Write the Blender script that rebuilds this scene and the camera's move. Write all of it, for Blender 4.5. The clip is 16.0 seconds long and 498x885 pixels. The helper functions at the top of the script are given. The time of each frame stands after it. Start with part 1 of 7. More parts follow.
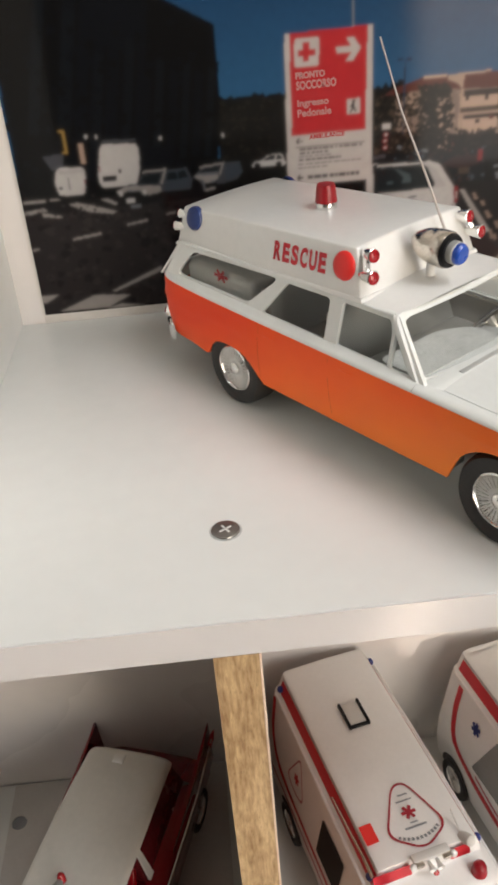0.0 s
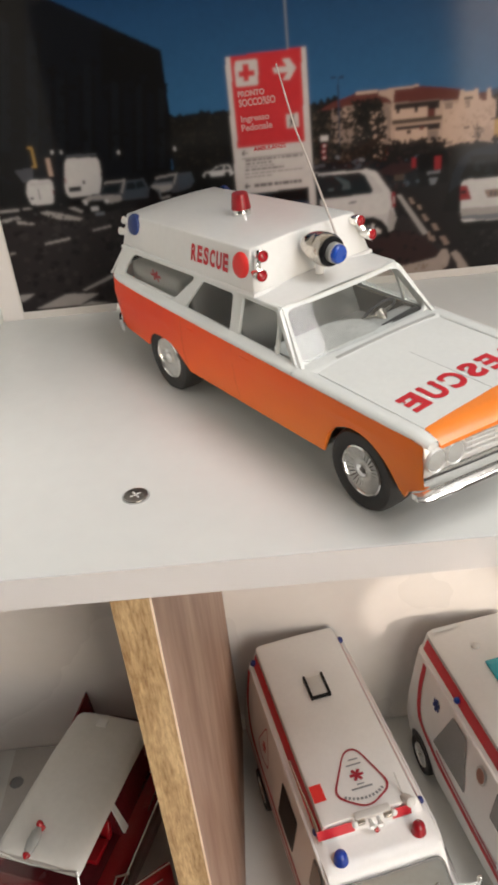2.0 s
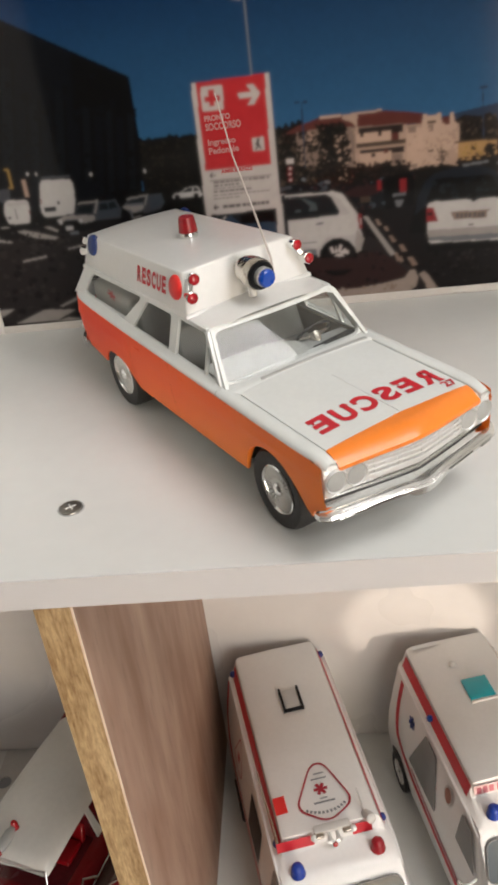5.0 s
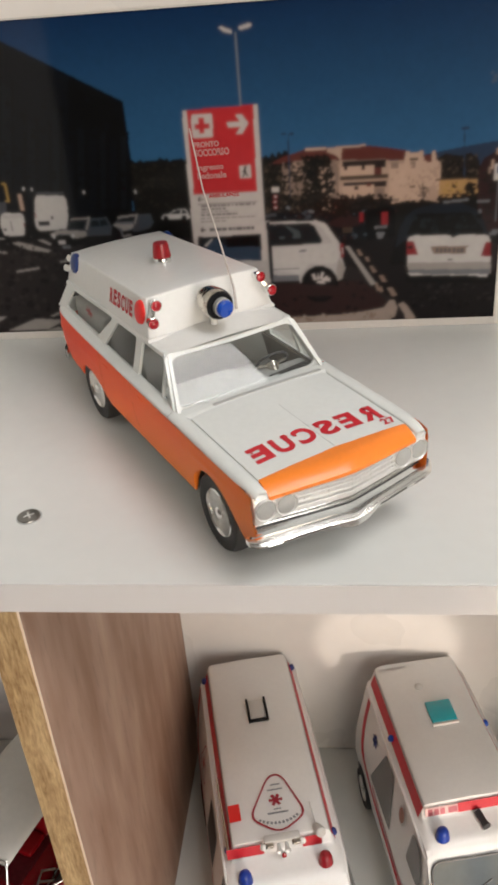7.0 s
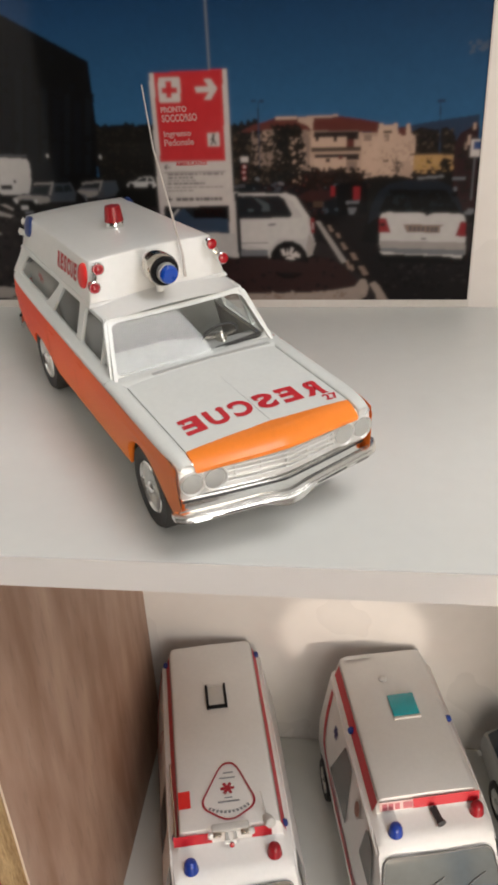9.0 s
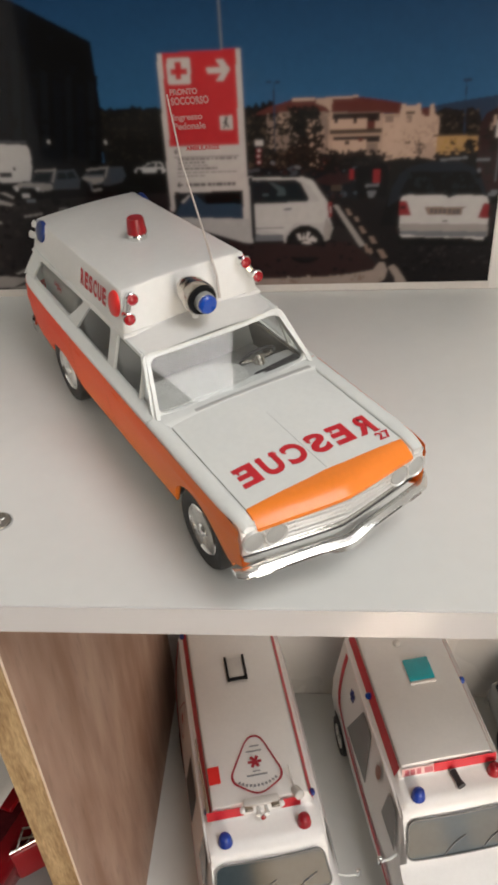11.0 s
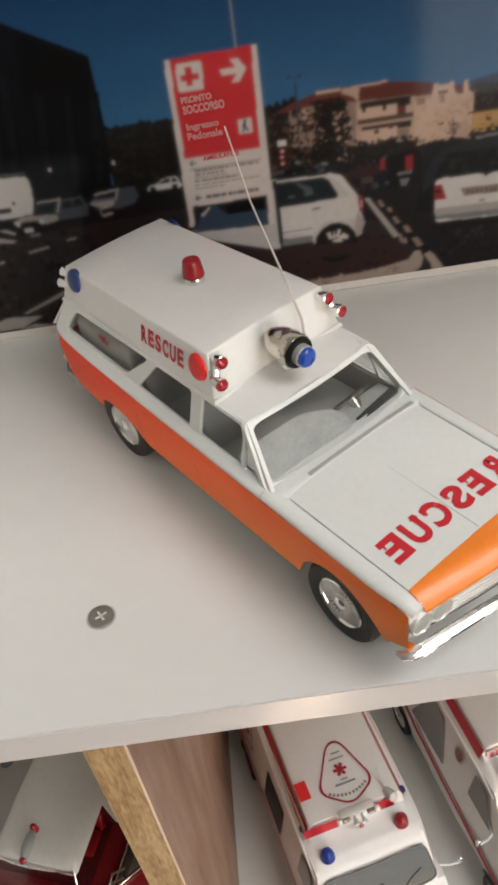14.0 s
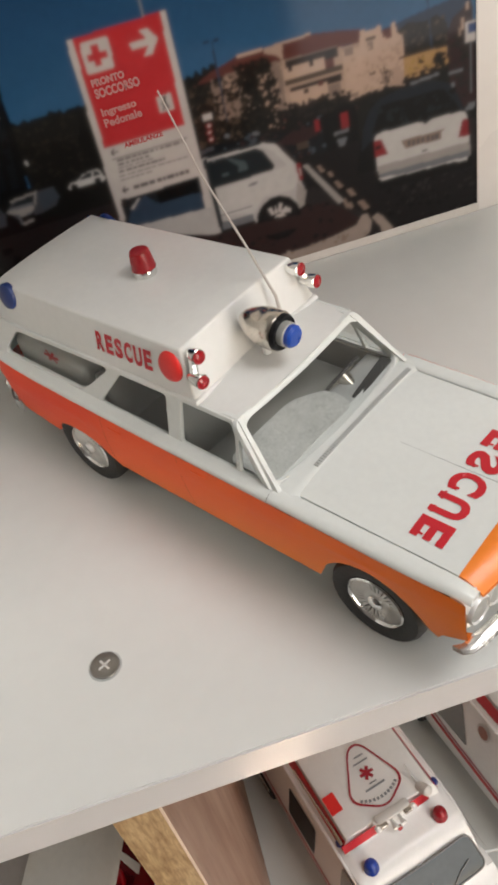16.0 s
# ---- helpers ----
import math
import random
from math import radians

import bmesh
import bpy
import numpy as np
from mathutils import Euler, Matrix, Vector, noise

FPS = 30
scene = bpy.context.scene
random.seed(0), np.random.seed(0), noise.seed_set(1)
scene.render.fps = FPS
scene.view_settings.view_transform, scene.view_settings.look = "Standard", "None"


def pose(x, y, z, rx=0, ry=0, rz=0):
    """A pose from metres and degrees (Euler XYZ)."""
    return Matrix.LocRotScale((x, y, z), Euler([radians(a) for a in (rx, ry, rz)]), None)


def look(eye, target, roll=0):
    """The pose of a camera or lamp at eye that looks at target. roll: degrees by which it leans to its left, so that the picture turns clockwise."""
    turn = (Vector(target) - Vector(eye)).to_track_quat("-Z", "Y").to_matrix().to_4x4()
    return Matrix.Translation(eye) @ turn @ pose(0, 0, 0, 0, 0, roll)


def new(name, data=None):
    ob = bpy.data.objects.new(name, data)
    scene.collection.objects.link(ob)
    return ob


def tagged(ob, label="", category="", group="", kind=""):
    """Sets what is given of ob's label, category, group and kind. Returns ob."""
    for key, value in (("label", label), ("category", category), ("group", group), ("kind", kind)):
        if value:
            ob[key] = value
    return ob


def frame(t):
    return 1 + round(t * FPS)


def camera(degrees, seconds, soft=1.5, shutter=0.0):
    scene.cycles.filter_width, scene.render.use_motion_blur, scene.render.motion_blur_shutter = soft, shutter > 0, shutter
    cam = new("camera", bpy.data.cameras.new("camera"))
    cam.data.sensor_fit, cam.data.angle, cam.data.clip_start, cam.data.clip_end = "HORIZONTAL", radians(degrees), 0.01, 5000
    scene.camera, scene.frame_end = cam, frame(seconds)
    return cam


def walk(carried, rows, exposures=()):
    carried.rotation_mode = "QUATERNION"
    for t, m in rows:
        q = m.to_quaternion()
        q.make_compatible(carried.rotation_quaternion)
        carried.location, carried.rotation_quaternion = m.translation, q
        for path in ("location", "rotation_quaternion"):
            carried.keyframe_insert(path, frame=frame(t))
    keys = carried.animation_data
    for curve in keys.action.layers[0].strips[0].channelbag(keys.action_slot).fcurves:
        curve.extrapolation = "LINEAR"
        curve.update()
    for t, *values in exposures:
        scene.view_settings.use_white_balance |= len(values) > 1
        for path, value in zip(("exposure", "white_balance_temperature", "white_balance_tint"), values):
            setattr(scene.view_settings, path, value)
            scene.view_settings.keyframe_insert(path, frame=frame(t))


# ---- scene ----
cam = camera(32.9, 16.0, soft=3.3)
PATH = [
    (0, (-0.0038, -0.1618, 0.1561), (0.0632, 1.5325, -0.9046), -4.71),
    (0.5, (0.0079, -0.1691, 0.1614), (0.0170, 1.5250, -0.9014), -5.60),
    (1, (0.0203, -0.1794, 0.1624), (-0.0011, 1.5202, -0.8916), -5.86),
    (1.5, (0.0311, -0.1907, 0.1640), (-0.0187, 1.5130, -0.8825), -6.27),
    (2, (0.0447, -0.1998, 0.1634), (-0.0186, 1.5058, -0.8792), -6.58),
    (2.5, (0.0497, -0.2015, 0.1656), (-0.0468, 1.5058, -0.8715), -7.10),
    (3, (0.0625, -0.1996, 0.1654), (-0.0614, 1.5092, -0.8664), -7.44),
    (3.5, (0.0713, -0.2033, 0.1676), (-0.0668, 1.5074, -0.8592), -7.52),
    (5.8, (0.0997, -0.2071, 0.1652), (-0.0971, 1.5105, -0.8404), -6.47),
    (6, (0.1049, -0.2088, 0.1673), (-0.0954, 1.5087, -0.8378), -6.05),
    (6.5, (0.1143, -0.2121, 0.1710), (-0.0973, 1.5042, -0.8337), -5.35),
    (7, (0.1137, -0.2105, 0.1763), (-0.1164, 1.5057, -0.8245), -4.81),
    (7.5, (0.1193, -0.2110, 0.1708), (-0.1259, 1.5013, -0.8332), -4.30),
    (8, (0.1224, -0.2106, 0.1686), (-0.1252, 1.5016, -0.8349), -4.20),
    (8.5, (0.1314, -0.2042, 0.1636), (-0.1190, 1.5059, -0.8428), -3.53),
    (8.7, (0.1343, -0.2023, 0.1628), (-0.1156, 1.5045, -0.8493), -3.22),
    (10.8, (0.1138, -0.1786, 0.1928), (-0.0673, 1.4433, -0.9632), -2.66),
    (11, (0.1075, -0.1744, 0.1972), (-0.0577, 1.4126, -1.0086), -3.75),
    (11.5, (0.0938, -0.1638, 0.2104), (-0.0350, 1.3878, -1.0450), -5.59),
    (12, (0.0777, -0.1586, 0.2190), (-0.0210, 1.3665, -1.0711), -5.97),
    (12.5, (0.0725, -0.1505, 0.2159), (-0.0033, 1.3495, -1.1049), -7.18),
    (13, (0.0631, -0.1425, 0.2200), (0.0045, 1.3523, -1.1075), -8.09),
    (13.5, (0.0582, -0.1358, 0.2185), (0.0049, 1.3579, -1.1105), -8.77),
    (14, (0.0546, -0.1314, 0.2175), (0.0245, 1.3623, -1.1122), -9.11),
    (14.5, (0.0485, -0.1318, 0.2114), (0.0540, 1.3576, -1.1234), -9.96),
    (15, (0.0472, -0.1251, 0.2045), (0.1075, 1.3559, -1.1383), -11.83),
    (15.5, (0.0428, -0.1163, 0.1991), (0.1295, 1.3622, -1.1450), -13.48),
    (16, (0.0386, -0.1077, 0.1989), (0.1602, 1.3677, -1.1459), -14.62),
]
walk(cam, [(t, look(eye, target, roll)) for t, eye, target, roll in PATH], [(0, 0.27), (3.5, 0.21), (6, 0.12), (8.5, 0.03), (11, -0.03), (14, 0.02), (16, 0.04)])

# ---------------------------------------------------------------- world and light
world = bpy.data.worlds.new("evening_sky")
scene.world = world
world.use_nodes = True
wn = world.node_tree
sky = wn.nodes.new("ShaderNodeTexSky")
sky.sky_type, sky.sun_disc = "NISHITA", False
sky.sun_elevation, sky.sun_rotation = radians(14), radians(166)
wn.nodes["Background"].inputs["Strength"].default_value = 0.1
wn.links.new(sky.outputs["Color"], wn.nodes["Background"].inputs["Color"])


def area_lamp(name, eye, target, sx, sy, watts, colour, spread=180):
    d = bpy.data.lights.new(name, "AREA")
    d.shape, d.size, d.size_y, d.energy, d.color = "RECTANGLE", sx, sy, watts, colour
    d.spread = radians(spread)
    ob = new(name, d)
    ob.matrix_world = look(eye, target)
    return ob


FLOOR = -1.15      # room floor under the shelf top, which is z = 0
DECK = -0.329      # top of the lower board
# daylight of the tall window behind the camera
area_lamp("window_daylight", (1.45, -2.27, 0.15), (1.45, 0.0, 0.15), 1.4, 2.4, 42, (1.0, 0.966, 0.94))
# added overhead fill lamp, no source seen, to brighten the upward faces
area_lamp("overhead_fill", (0.95, -0.58, 1.53), (0.95, -0.58, 0.0), 1.0, 0.75, 24, (1.0, 0.975, 0.955))


def patch_spot(name, eye, target, watts, colour, wide, tall, blend):
    """Added spot lamp throwing a narrow patch of light, wide and tall in degrees."""
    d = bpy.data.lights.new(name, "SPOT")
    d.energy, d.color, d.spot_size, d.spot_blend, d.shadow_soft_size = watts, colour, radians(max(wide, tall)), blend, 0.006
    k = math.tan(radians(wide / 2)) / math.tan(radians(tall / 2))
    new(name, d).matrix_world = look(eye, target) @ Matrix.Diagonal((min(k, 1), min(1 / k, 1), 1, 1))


# spot standing in for sun on the unseen floor, for the edge band's glint
patch_spot("floor_sun_spot", (1.12, -2.26, 0.55), (0.235, -0.94, FLOOR), 11500, (1.0, 0.88, 0.76), 3.2, 21.0, 0.25)
# spot added to lay a bright patch on the back panel; no source known
patch_spot("panel_patch_spot", (1.05, -2.26, -0.16), (0.138, 0.2117, -0.226), 115, (1.0, 0.85, 0.71), 2.2, 1.9, 0.45)


# ---------------------------------------------------------------- materials
def S(r, g, b):
    f = lambda c: ((c / 255 + 0.055) / 1.055) ** 2.4 if c > 10 else c / 255 / 12.92
    return (f(r), f(g), f(b), 1)


def material(name, colour, rough=0.5, metal=0.0, coat=0.0, vary=0.06, grain=60.0, bump=0.0, bump_scale=400.0, spec=0.5):
    """Principled paint with variation at two scales, in metres of the object."""
    m = bpy.data.materials.new(name)
    m.use_nodes = True
    n, l = m.node_tree.nodes, m.node_tree.links
    b = n["Principled BSDF"]
    b.inputs["Roughness"].default_value, b.inputs["Metallic"].default_value = rough, metal
    b.inputs["Coat Weight"].default_value, b.inputs["Coat Roughness"].default_value = coat, 0.08
    b.inputs["Specular IOR Level"].default_value = spec
    co = n.new("ShaderNodeTexCoord")
    if vary:
        big, small = n.new("ShaderNodeTexNoise"), n.new("ShaderNodeTexNoise")
        big.inputs["Scale"].default_value, small.inputs["Scale"].default_value = grain, grain * 9
        big.inputs["Detail"].default_value = small.inputs["Detail"].default_value = 3
        mix = n.new("ShaderNodeMath")
        mix.operation = "ADD"
        for t in (big, small):
            l.new(co.outputs["Object"], t.inputs["Vector"])
        l.new(big.outputs["Fac"], mix.inputs[0]), l.new(small.outputs["Fac"], mix.inputs[1])
        ramp = n.new("ShaderNodeMapRange")
        ramp.inputs["From Min"].default_value, ramp.inputs["From Max"].default_value = 0.6, 1.4
        ramp.inputs["To Min"].default_value, ramp.inputs["To Max"].default_value = 1 - vary, 1 + vary
        l.new(mix.outputs[0], ramp.inputs["Value"])
        tone = n.new("ShaderNodeVectorMath")
        tone.operation = "SCALE"
        tone.inputs[0].default_value = colour[:3]
        l.new(ramp.outputs[0], tone.inputs["Scale"]), l.new(tone.outputs["Vector"], b.inputs["Base Color"])
        rr = n.new("ShaderNodeMapRange")
        rr.inputs["To Min"].default_value, rr.inputs["To Max"].default_value = max(0.02, rough - 0.07), min(1, rough + 0.07)
        l.new(big.outputs["Fac"], rr.inputs["Value"]), l.new(rr.outputs[0], b.inputs["Roughness"])
    else:
        b.inputs["Base Color"].default_value = colour
    if bump:
        t, bp = n.new("ShaderNodeTexNoise"), n.new("ShaderNodeBump")
        t.inputs["Scale"].default_value, t.inputs["Detail"].default_value = bump_scale, 4
        bp.inputs["Strength"].default_value, bp.inputs["Distance"].default_value = bump, 0.0006
        l.new(co.outputs["Object"], t.inputs["Vector"]), l.new(t.outputs["Fac"], bp.inputs["Height"]), l.new(bp.outputs["Normal"], b.inputs["Normal"])
    return m


def wood(name, light, dark, stretch, streak, rough=0.5, pores=0.55):
    """Oak foil: long streaks along z, with darker pores."""
    m = bpy.data.materials.new(name)
    m.use_nodes = True
    n, l = m.node_tree.nodes, m.node_tree.links
    b = n["Principled BSDF"]
    b.inputs["Roughness"].default_value = rough
    co, mp = n.new("ShaderNodeTexCoord"), n.new("ShaderNodeMapping")
    mp.inputs["Scale"].default_value = stretch
    l.new(co.outputs["Object"], mp.inputs["Vector"])
    big, fine, pore = (n.new("ShaderNodeTexNoise") for _ in range(3))
    big.inputs["Scale"].default_value, big.inputs["Detail"].default_value, big.inputs["Distortion"].default_value = 1.0, 4, 0.8
    fine.inputs["Scale"].default_value, fine.inputs["Detail"].default_value = 5.0, 6
    pore.inputs["Scale"].default_value, pore.inputs["Detail"].default_value = 16.0, 3
    for t in (big, fine, pore):
        l.new(mp.outputs[0], t.inputs["Vector"])
    ramp = n.new("ShaderNodeValToRGB")
    ramp.color_ramp.elements[0].position, ramp.color_ramp.elements[1].position = 0.36, 0.64
    ramp.color_ramp.elements[0].color, ramp.color_ramp.elements[1].color = dark, light
    add = n.new("ShaderNodeMix")
    add.data_type = "FLOAT"
    add.inputs[0].default_value = streak
    l.new(big.outputs["Fac"], add.inputs[2]), l.new(fine.outputs["Fac"], add.inputs[3]), l.new(add.outputs[0], ramp.inputs["Fac"])
    pr = n.new("ShaderNodeMapRange")
    pr.inputs["From Min"].default_value, pr.inputs["From Max"].default_value = 0.30, 0.42
    pr.inputs["To Min"].default_value, pr.inputs["To Max"].default_value = pores, 1.0
    l.new(pore.outputs["Fac"], pr.inputs["Value"])
    tone = n.new("ShaderNodeVectorMath")
    tone.operation = "SCALE"
    l.new(ramp.outputs["Color"], tone.inputs[0]), l.new(pr.outputs[0], tone.inputs["Scale"]), l.new(tone.outputs["Vector"], b.inputs["Base Color"])
    bp = n.new("ShaderNodeBump")
    bp.inputs["Strength"].default_value, bp.inputs["Distance"].default_value = 0.3, 0.0004
    l.new(pore.outputs["Fac"], bp.inputs["Height"]), l.new(bp.outputs["Normal"], b.inputs["Normal"])
    return m


def fade_paint(name, rear, mid, front):
    """Sprayed paint that fades along the car and a little towards the sill."""
    m = material(name, mid, 0.45, coat=0.0, vary=0, spec=0.3, bump=0.12, bump_scale=500)
    n, l = m.node_tree.nodes, m.node_tree.links
    b = n["Principled BSDF"]
    co, sp = n.new("ShaderNodeTexCoord"), n.new("ShaderNodeSeparateXYZ")
    l.new(co.outputs["Object"], sp.inputs[0])
    noise_t = n.new("ShaderNodeTexNoise")
    noise_t.inputs["Scale"].default_value = 45
    l.new(co.outputs["Object"], noise_t.inputs["Vector"])
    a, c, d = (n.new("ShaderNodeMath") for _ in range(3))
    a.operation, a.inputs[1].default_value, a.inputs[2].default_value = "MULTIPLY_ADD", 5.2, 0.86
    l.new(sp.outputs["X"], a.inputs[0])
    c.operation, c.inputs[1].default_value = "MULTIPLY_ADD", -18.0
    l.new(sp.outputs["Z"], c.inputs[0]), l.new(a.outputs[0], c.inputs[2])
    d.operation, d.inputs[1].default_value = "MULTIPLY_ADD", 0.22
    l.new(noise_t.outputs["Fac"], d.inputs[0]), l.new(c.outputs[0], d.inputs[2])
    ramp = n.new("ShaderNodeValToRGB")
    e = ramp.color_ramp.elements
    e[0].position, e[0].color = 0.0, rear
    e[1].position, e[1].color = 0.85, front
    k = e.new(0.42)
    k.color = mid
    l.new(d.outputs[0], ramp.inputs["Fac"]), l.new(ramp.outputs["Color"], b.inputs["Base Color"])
    return m


def glass(name, tint, gloss_rough=0.03):
    m = bpy.data.materials.new(name)
    m.use_nodes = True
    n, l = m.node_tree.nodes, m.node_tree.links
    n.remove(n["Principled BSDF"])
    clear, shine, mix, fr = n.new("ShaderNodeBsdfTransparent"), n.new("ShaderNodeBsdfGlossy"), n.new("ShaderNodeMixShader"), n.new("ShaderNodeFresnel")
    clear.inputs["Color"].default_value = tint
    shine.inputs["Roughness"].default_value = gloss_rough
    fr.inputs["IOR"].default_value = 1.5
    l.new(fr.outputs[0], mix.inputs[0]), l.new(clear.outputs[0], mix.inputs[1]), l.new(shine.outputs[0], mix.inputs[2])
    l.new(mix.outputs[0], n["Material Output"].inputs["Surface"])
    return m


def hazed_glass(name, tint):
    """Clear glazing with painted-in pale reflection, a marbled haze strongest in one lower corner."""
    m = glass(name, tint)
    n, l = m.node_tree.nodes, m.node_tree.links
    base = n["Material Output"].inputs["Surface"].links[0].from_socket
    co, mp, ln, cloud, vein = n.new("ShaderNodeTexCoord"), n.new("ShaderNodeMapping"), n.new("ShaderNodeVectorMath"), n.new("ShaderNodeTexNoise"), n.new("ShaderNodeTexNoise")
    mp.inputs["Scale"].default_value = (0, 36, 70)
    mp.inputs["Location"].default_value = (0, 0.80, -2.90)
    ln.operation = "LENGTH"
    l.new(co.outputs["Object"], mp.inputs["Vector"]), l.new(mp.outputs["Vector"], ln.inputs[0])
    cloud.inputs["Scale"].default_value, cloud.inputs["Detail"].default_value, vein.inputs["Scale"].default_value, vein.inputs["Detail"].default_value = 60, 1, 75, 4
    l.new(co.outputs["Object"], cloud.inputs["Vector"]), l.new(co.outputs["Object"], vein.inputs["Vector"])
    edge, mr, amount, total = n.new("ShaderNodeMath"), n.new("ShaderNodeMapRange"), n.new("ShaderNodeMapRange"), n.new("ShaderNodeMath")
    edge.operation, edge.inputs[1].default_value = "MULTIPLY_ADD", 0.35
    l.new(cloud.outputs["Fac"], edge.inputs[0]), l.new(ln.outputs["Value"], edge.inputs[2])
    mr.inputs["From Min"].default_value, mr.inputs["From Max"].default_value = 0.98, 1.20
    mr.inputs["To Min"].default_value, mr.inputs["To Max"].default_value = 1.0, 0.34
    l.new(edge.outputs[0], mr.inputs["Value"])
    amount.inputs["From Min"].default_value, amount.inputs["From Max"].default_value = 0.35, 0.65
    amount.inputs["To Min"].default_value, amount.inputs["To Max"].default_value = 0.10, 0.20
    l.new(vein.outputs["Fac"], amount.inputs["Value"])
    total.operation = "MULTIPLY"
    l.new(mr.outputs[0], total.inputs[0]), l.new(amount.outputs[0], total.inputs[1])
    film, mix = n.new("ShaderNodeBsdfDiffuse"), n.new("ShaderNodeMixShader")
    film.inputs["Color"].default_value = (0.60, 0.60, 0.57, 1)
    l.new(total.outputs[0], mix.inputs[0]), l.new(base, mix.inputs[1]), l.new(film.outputs[0], mix.inputs[2])
    l.new(mix.outputs[0], n["Material Output"].inputs["Surface"])
    return m


LAMINATE = material("white_laminate", (0.725, 0.735, 0.71, 1), 0.33, vary=0.025, grain=14, bump=0.05, bump_scale=900)
EDGE = material("white_edge_band", (0.66, 0.65, 0.64, 1), 0.13, vary=0.006, grain=220)
PANEL = material("white_back_panel", (0.735, 0.71, 0.69, 1), 0.28, vary=0.03, grain=10, bump=0.02, bump_scale=60)
OAK_FACE = wood("grey_oak_foil", S(182, 154, 136), S(148, 114, 94), (20, 20, 4.2), 0.40, pores=0.86)
OAK_EDGE = wood("oak_edge_band", S(205, 178, 134), S(140, 108, 68), (210, 210, 34), 0.5)
WALL = material("room_wall_paint", (0.27, 0.25, 0.23, 1), 0.8, vary=0.03, grain=4)
CEILING_PAINT = material("ceiling_paint", (0.50, 0.48, 0.46, 1), 0.8, vary=0.03, grain=4)
TILE = material("floor_tile", (0.13, 0.10, 0.08, 1), 0.35, vary=0.1, grain=3)
WHITE = material("white_model_paint", (0.715, 0.735, 0.715, 1), 0.38, coat=0.15, vary=0.035, grain=55, bump=0.06, bump_scale=350)
ROOF_WHITE = material("white_roof_paint", (0.74, 0.74, 0.72, 1), 0.36, coat=0.2, vary=0.03, grain=40)
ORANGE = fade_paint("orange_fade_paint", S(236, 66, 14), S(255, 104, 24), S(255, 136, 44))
ORANGE_BAND = material("orange_hood_paint", S(242, 132, 38), 0.4, coat=0.2, vary=0.05, grain=70, bump=0.15, bump_scale=300)
GREY_PLASTIC = material("pale_grey_plastic", (0.46, 0.47, 0.46, 1), 0.5, vary=0.08, grain=90)
SEAT_WHITE = material("white_plastic_seat", (0.36, 0.365, 0.35, 1), 0.42, vary=0.05, grain=80)
DARK = material("dark_plastic", (0.03, 0.03, 0.032, 1), 0.5, vary=0.15, grain=90)
GAP = material("panel_gap", (0.06, 0.06, 0.06, 1), 0.8, vary=0)
RUBBER = material("black_rubber", (0.022, 0.021, 0.02, 1), 0.62, vary=0.2, grain=160, bump=0.25, bump_scale=700)
# brownish reflections are put into this chrome's base colour
DARK_CHROME = material("brownish_chrome", (0.60, 0.56, 0.50, 1), 0.2, metal=1.0, vary=0.25, grain=160, bump=0.3, bump_scale=420)
CAB_RED = material("bright_red_paint", S(146, 8, 20), 0.3, coat=0.1, vary=0.06, grain=60)
INNER_RED = material("dark_red_interior", (0.10, 0.008, 0.012, 1), 0.25, vary=0.3, grain=60)
TAUPE = material("taupe_door_card", (0.20, 0.175, 0.15, 1), 0.6, vary=0.1, grain=90)
CABIN_SEAT = material("grey_white_seat", (0.24, 0.24, 0.225, 1), 0.42, vary=0.08, grain=80)
CABIN_GREY = material("dim_grey_plastic", (0.17, 0.17, 0.165, 1), 0.55, vary=0.15, grain=90)
CHROME = material("chrome_foil", (0.82, 0.82, 0.8, 1), 0.16, metal=1.0, vary=0.05, grain=120, bump=0.25, bump_scale=420)
BUMPER = material("soft_chrome", (0.80, 0.80, 0.78, 1), 0.22, metal=0.92, vary=0.08, grain=150, bump=0.1, bump_scale=420)
SILVER = material("silver_paint", (0.74, 0.74, 0.72, 1), 0.32, metal=0.3, vary=0.06, grain=150, bump=0.35, bump_scale=500)
STEEL = material("screw_steel", (0.35, 0.34, 0.32, 1), 0.3, metal=1.0, vary=0.1, grain=300, bump=0.2, bump_scale=900)
RED_LENS = material("red_lens", S(158, 14, 26), 0.16, coat=0.5, vary=0.08, grain=200)
DOME_RED = material("translucent_red_dome", S(146, 16, 26), 0.38, coat=0.1, vary=0.15, grain=250, bump=0.2, bump_scale=500)
DASH_WHITE = material("marbled_white_plastic", (0.52, 0.53, 0.51, 1), 0.45, vary=0.25, grain=130, bump=0.2, bump_scale=250)
COT_WHITE = material("pale_stretcher", (0.56, 0.55, 0.52, 1), 0.5, vary=0.06, grain=70)
RED_FLAT = material("red_decal", S(196, 30, 44), 0.4, vary=0.06, grain=160)
BADGE_RED = material("dull_red_decal", S(164, 34, 50), 0.45, vary=0.08, grain=160)
VAN_WHITE = material("bright_white_paint", (0.82, 0.805, 0.785, 1), 0.38, coat=0.1, vary=0.03, grain=50, bump=0.05, bump_scale=350)
RED_BRIGHT = material("bright_red_sticker", S(226, 42, 38), 0.4, vary=0.04, grain=200)
BLUE_DEEP = material("deep_blue_lens", S(10, 44, 106), 0.3, coat=0.1, vary=0.08, grain=200)
BLUE_LENS = material("blue_lens", S(14, 66, 162), 0.28, coat=0.2, vary=0.08, grain=200)
NAVY = material("navy_decal", S(44, 56, 120), 0.4, vary=0.05, grain=200)
TEAL = material("teal_roof_light", S(14, 168, 182), 0.2, coat=0.5, vary=0.08, grain=120)
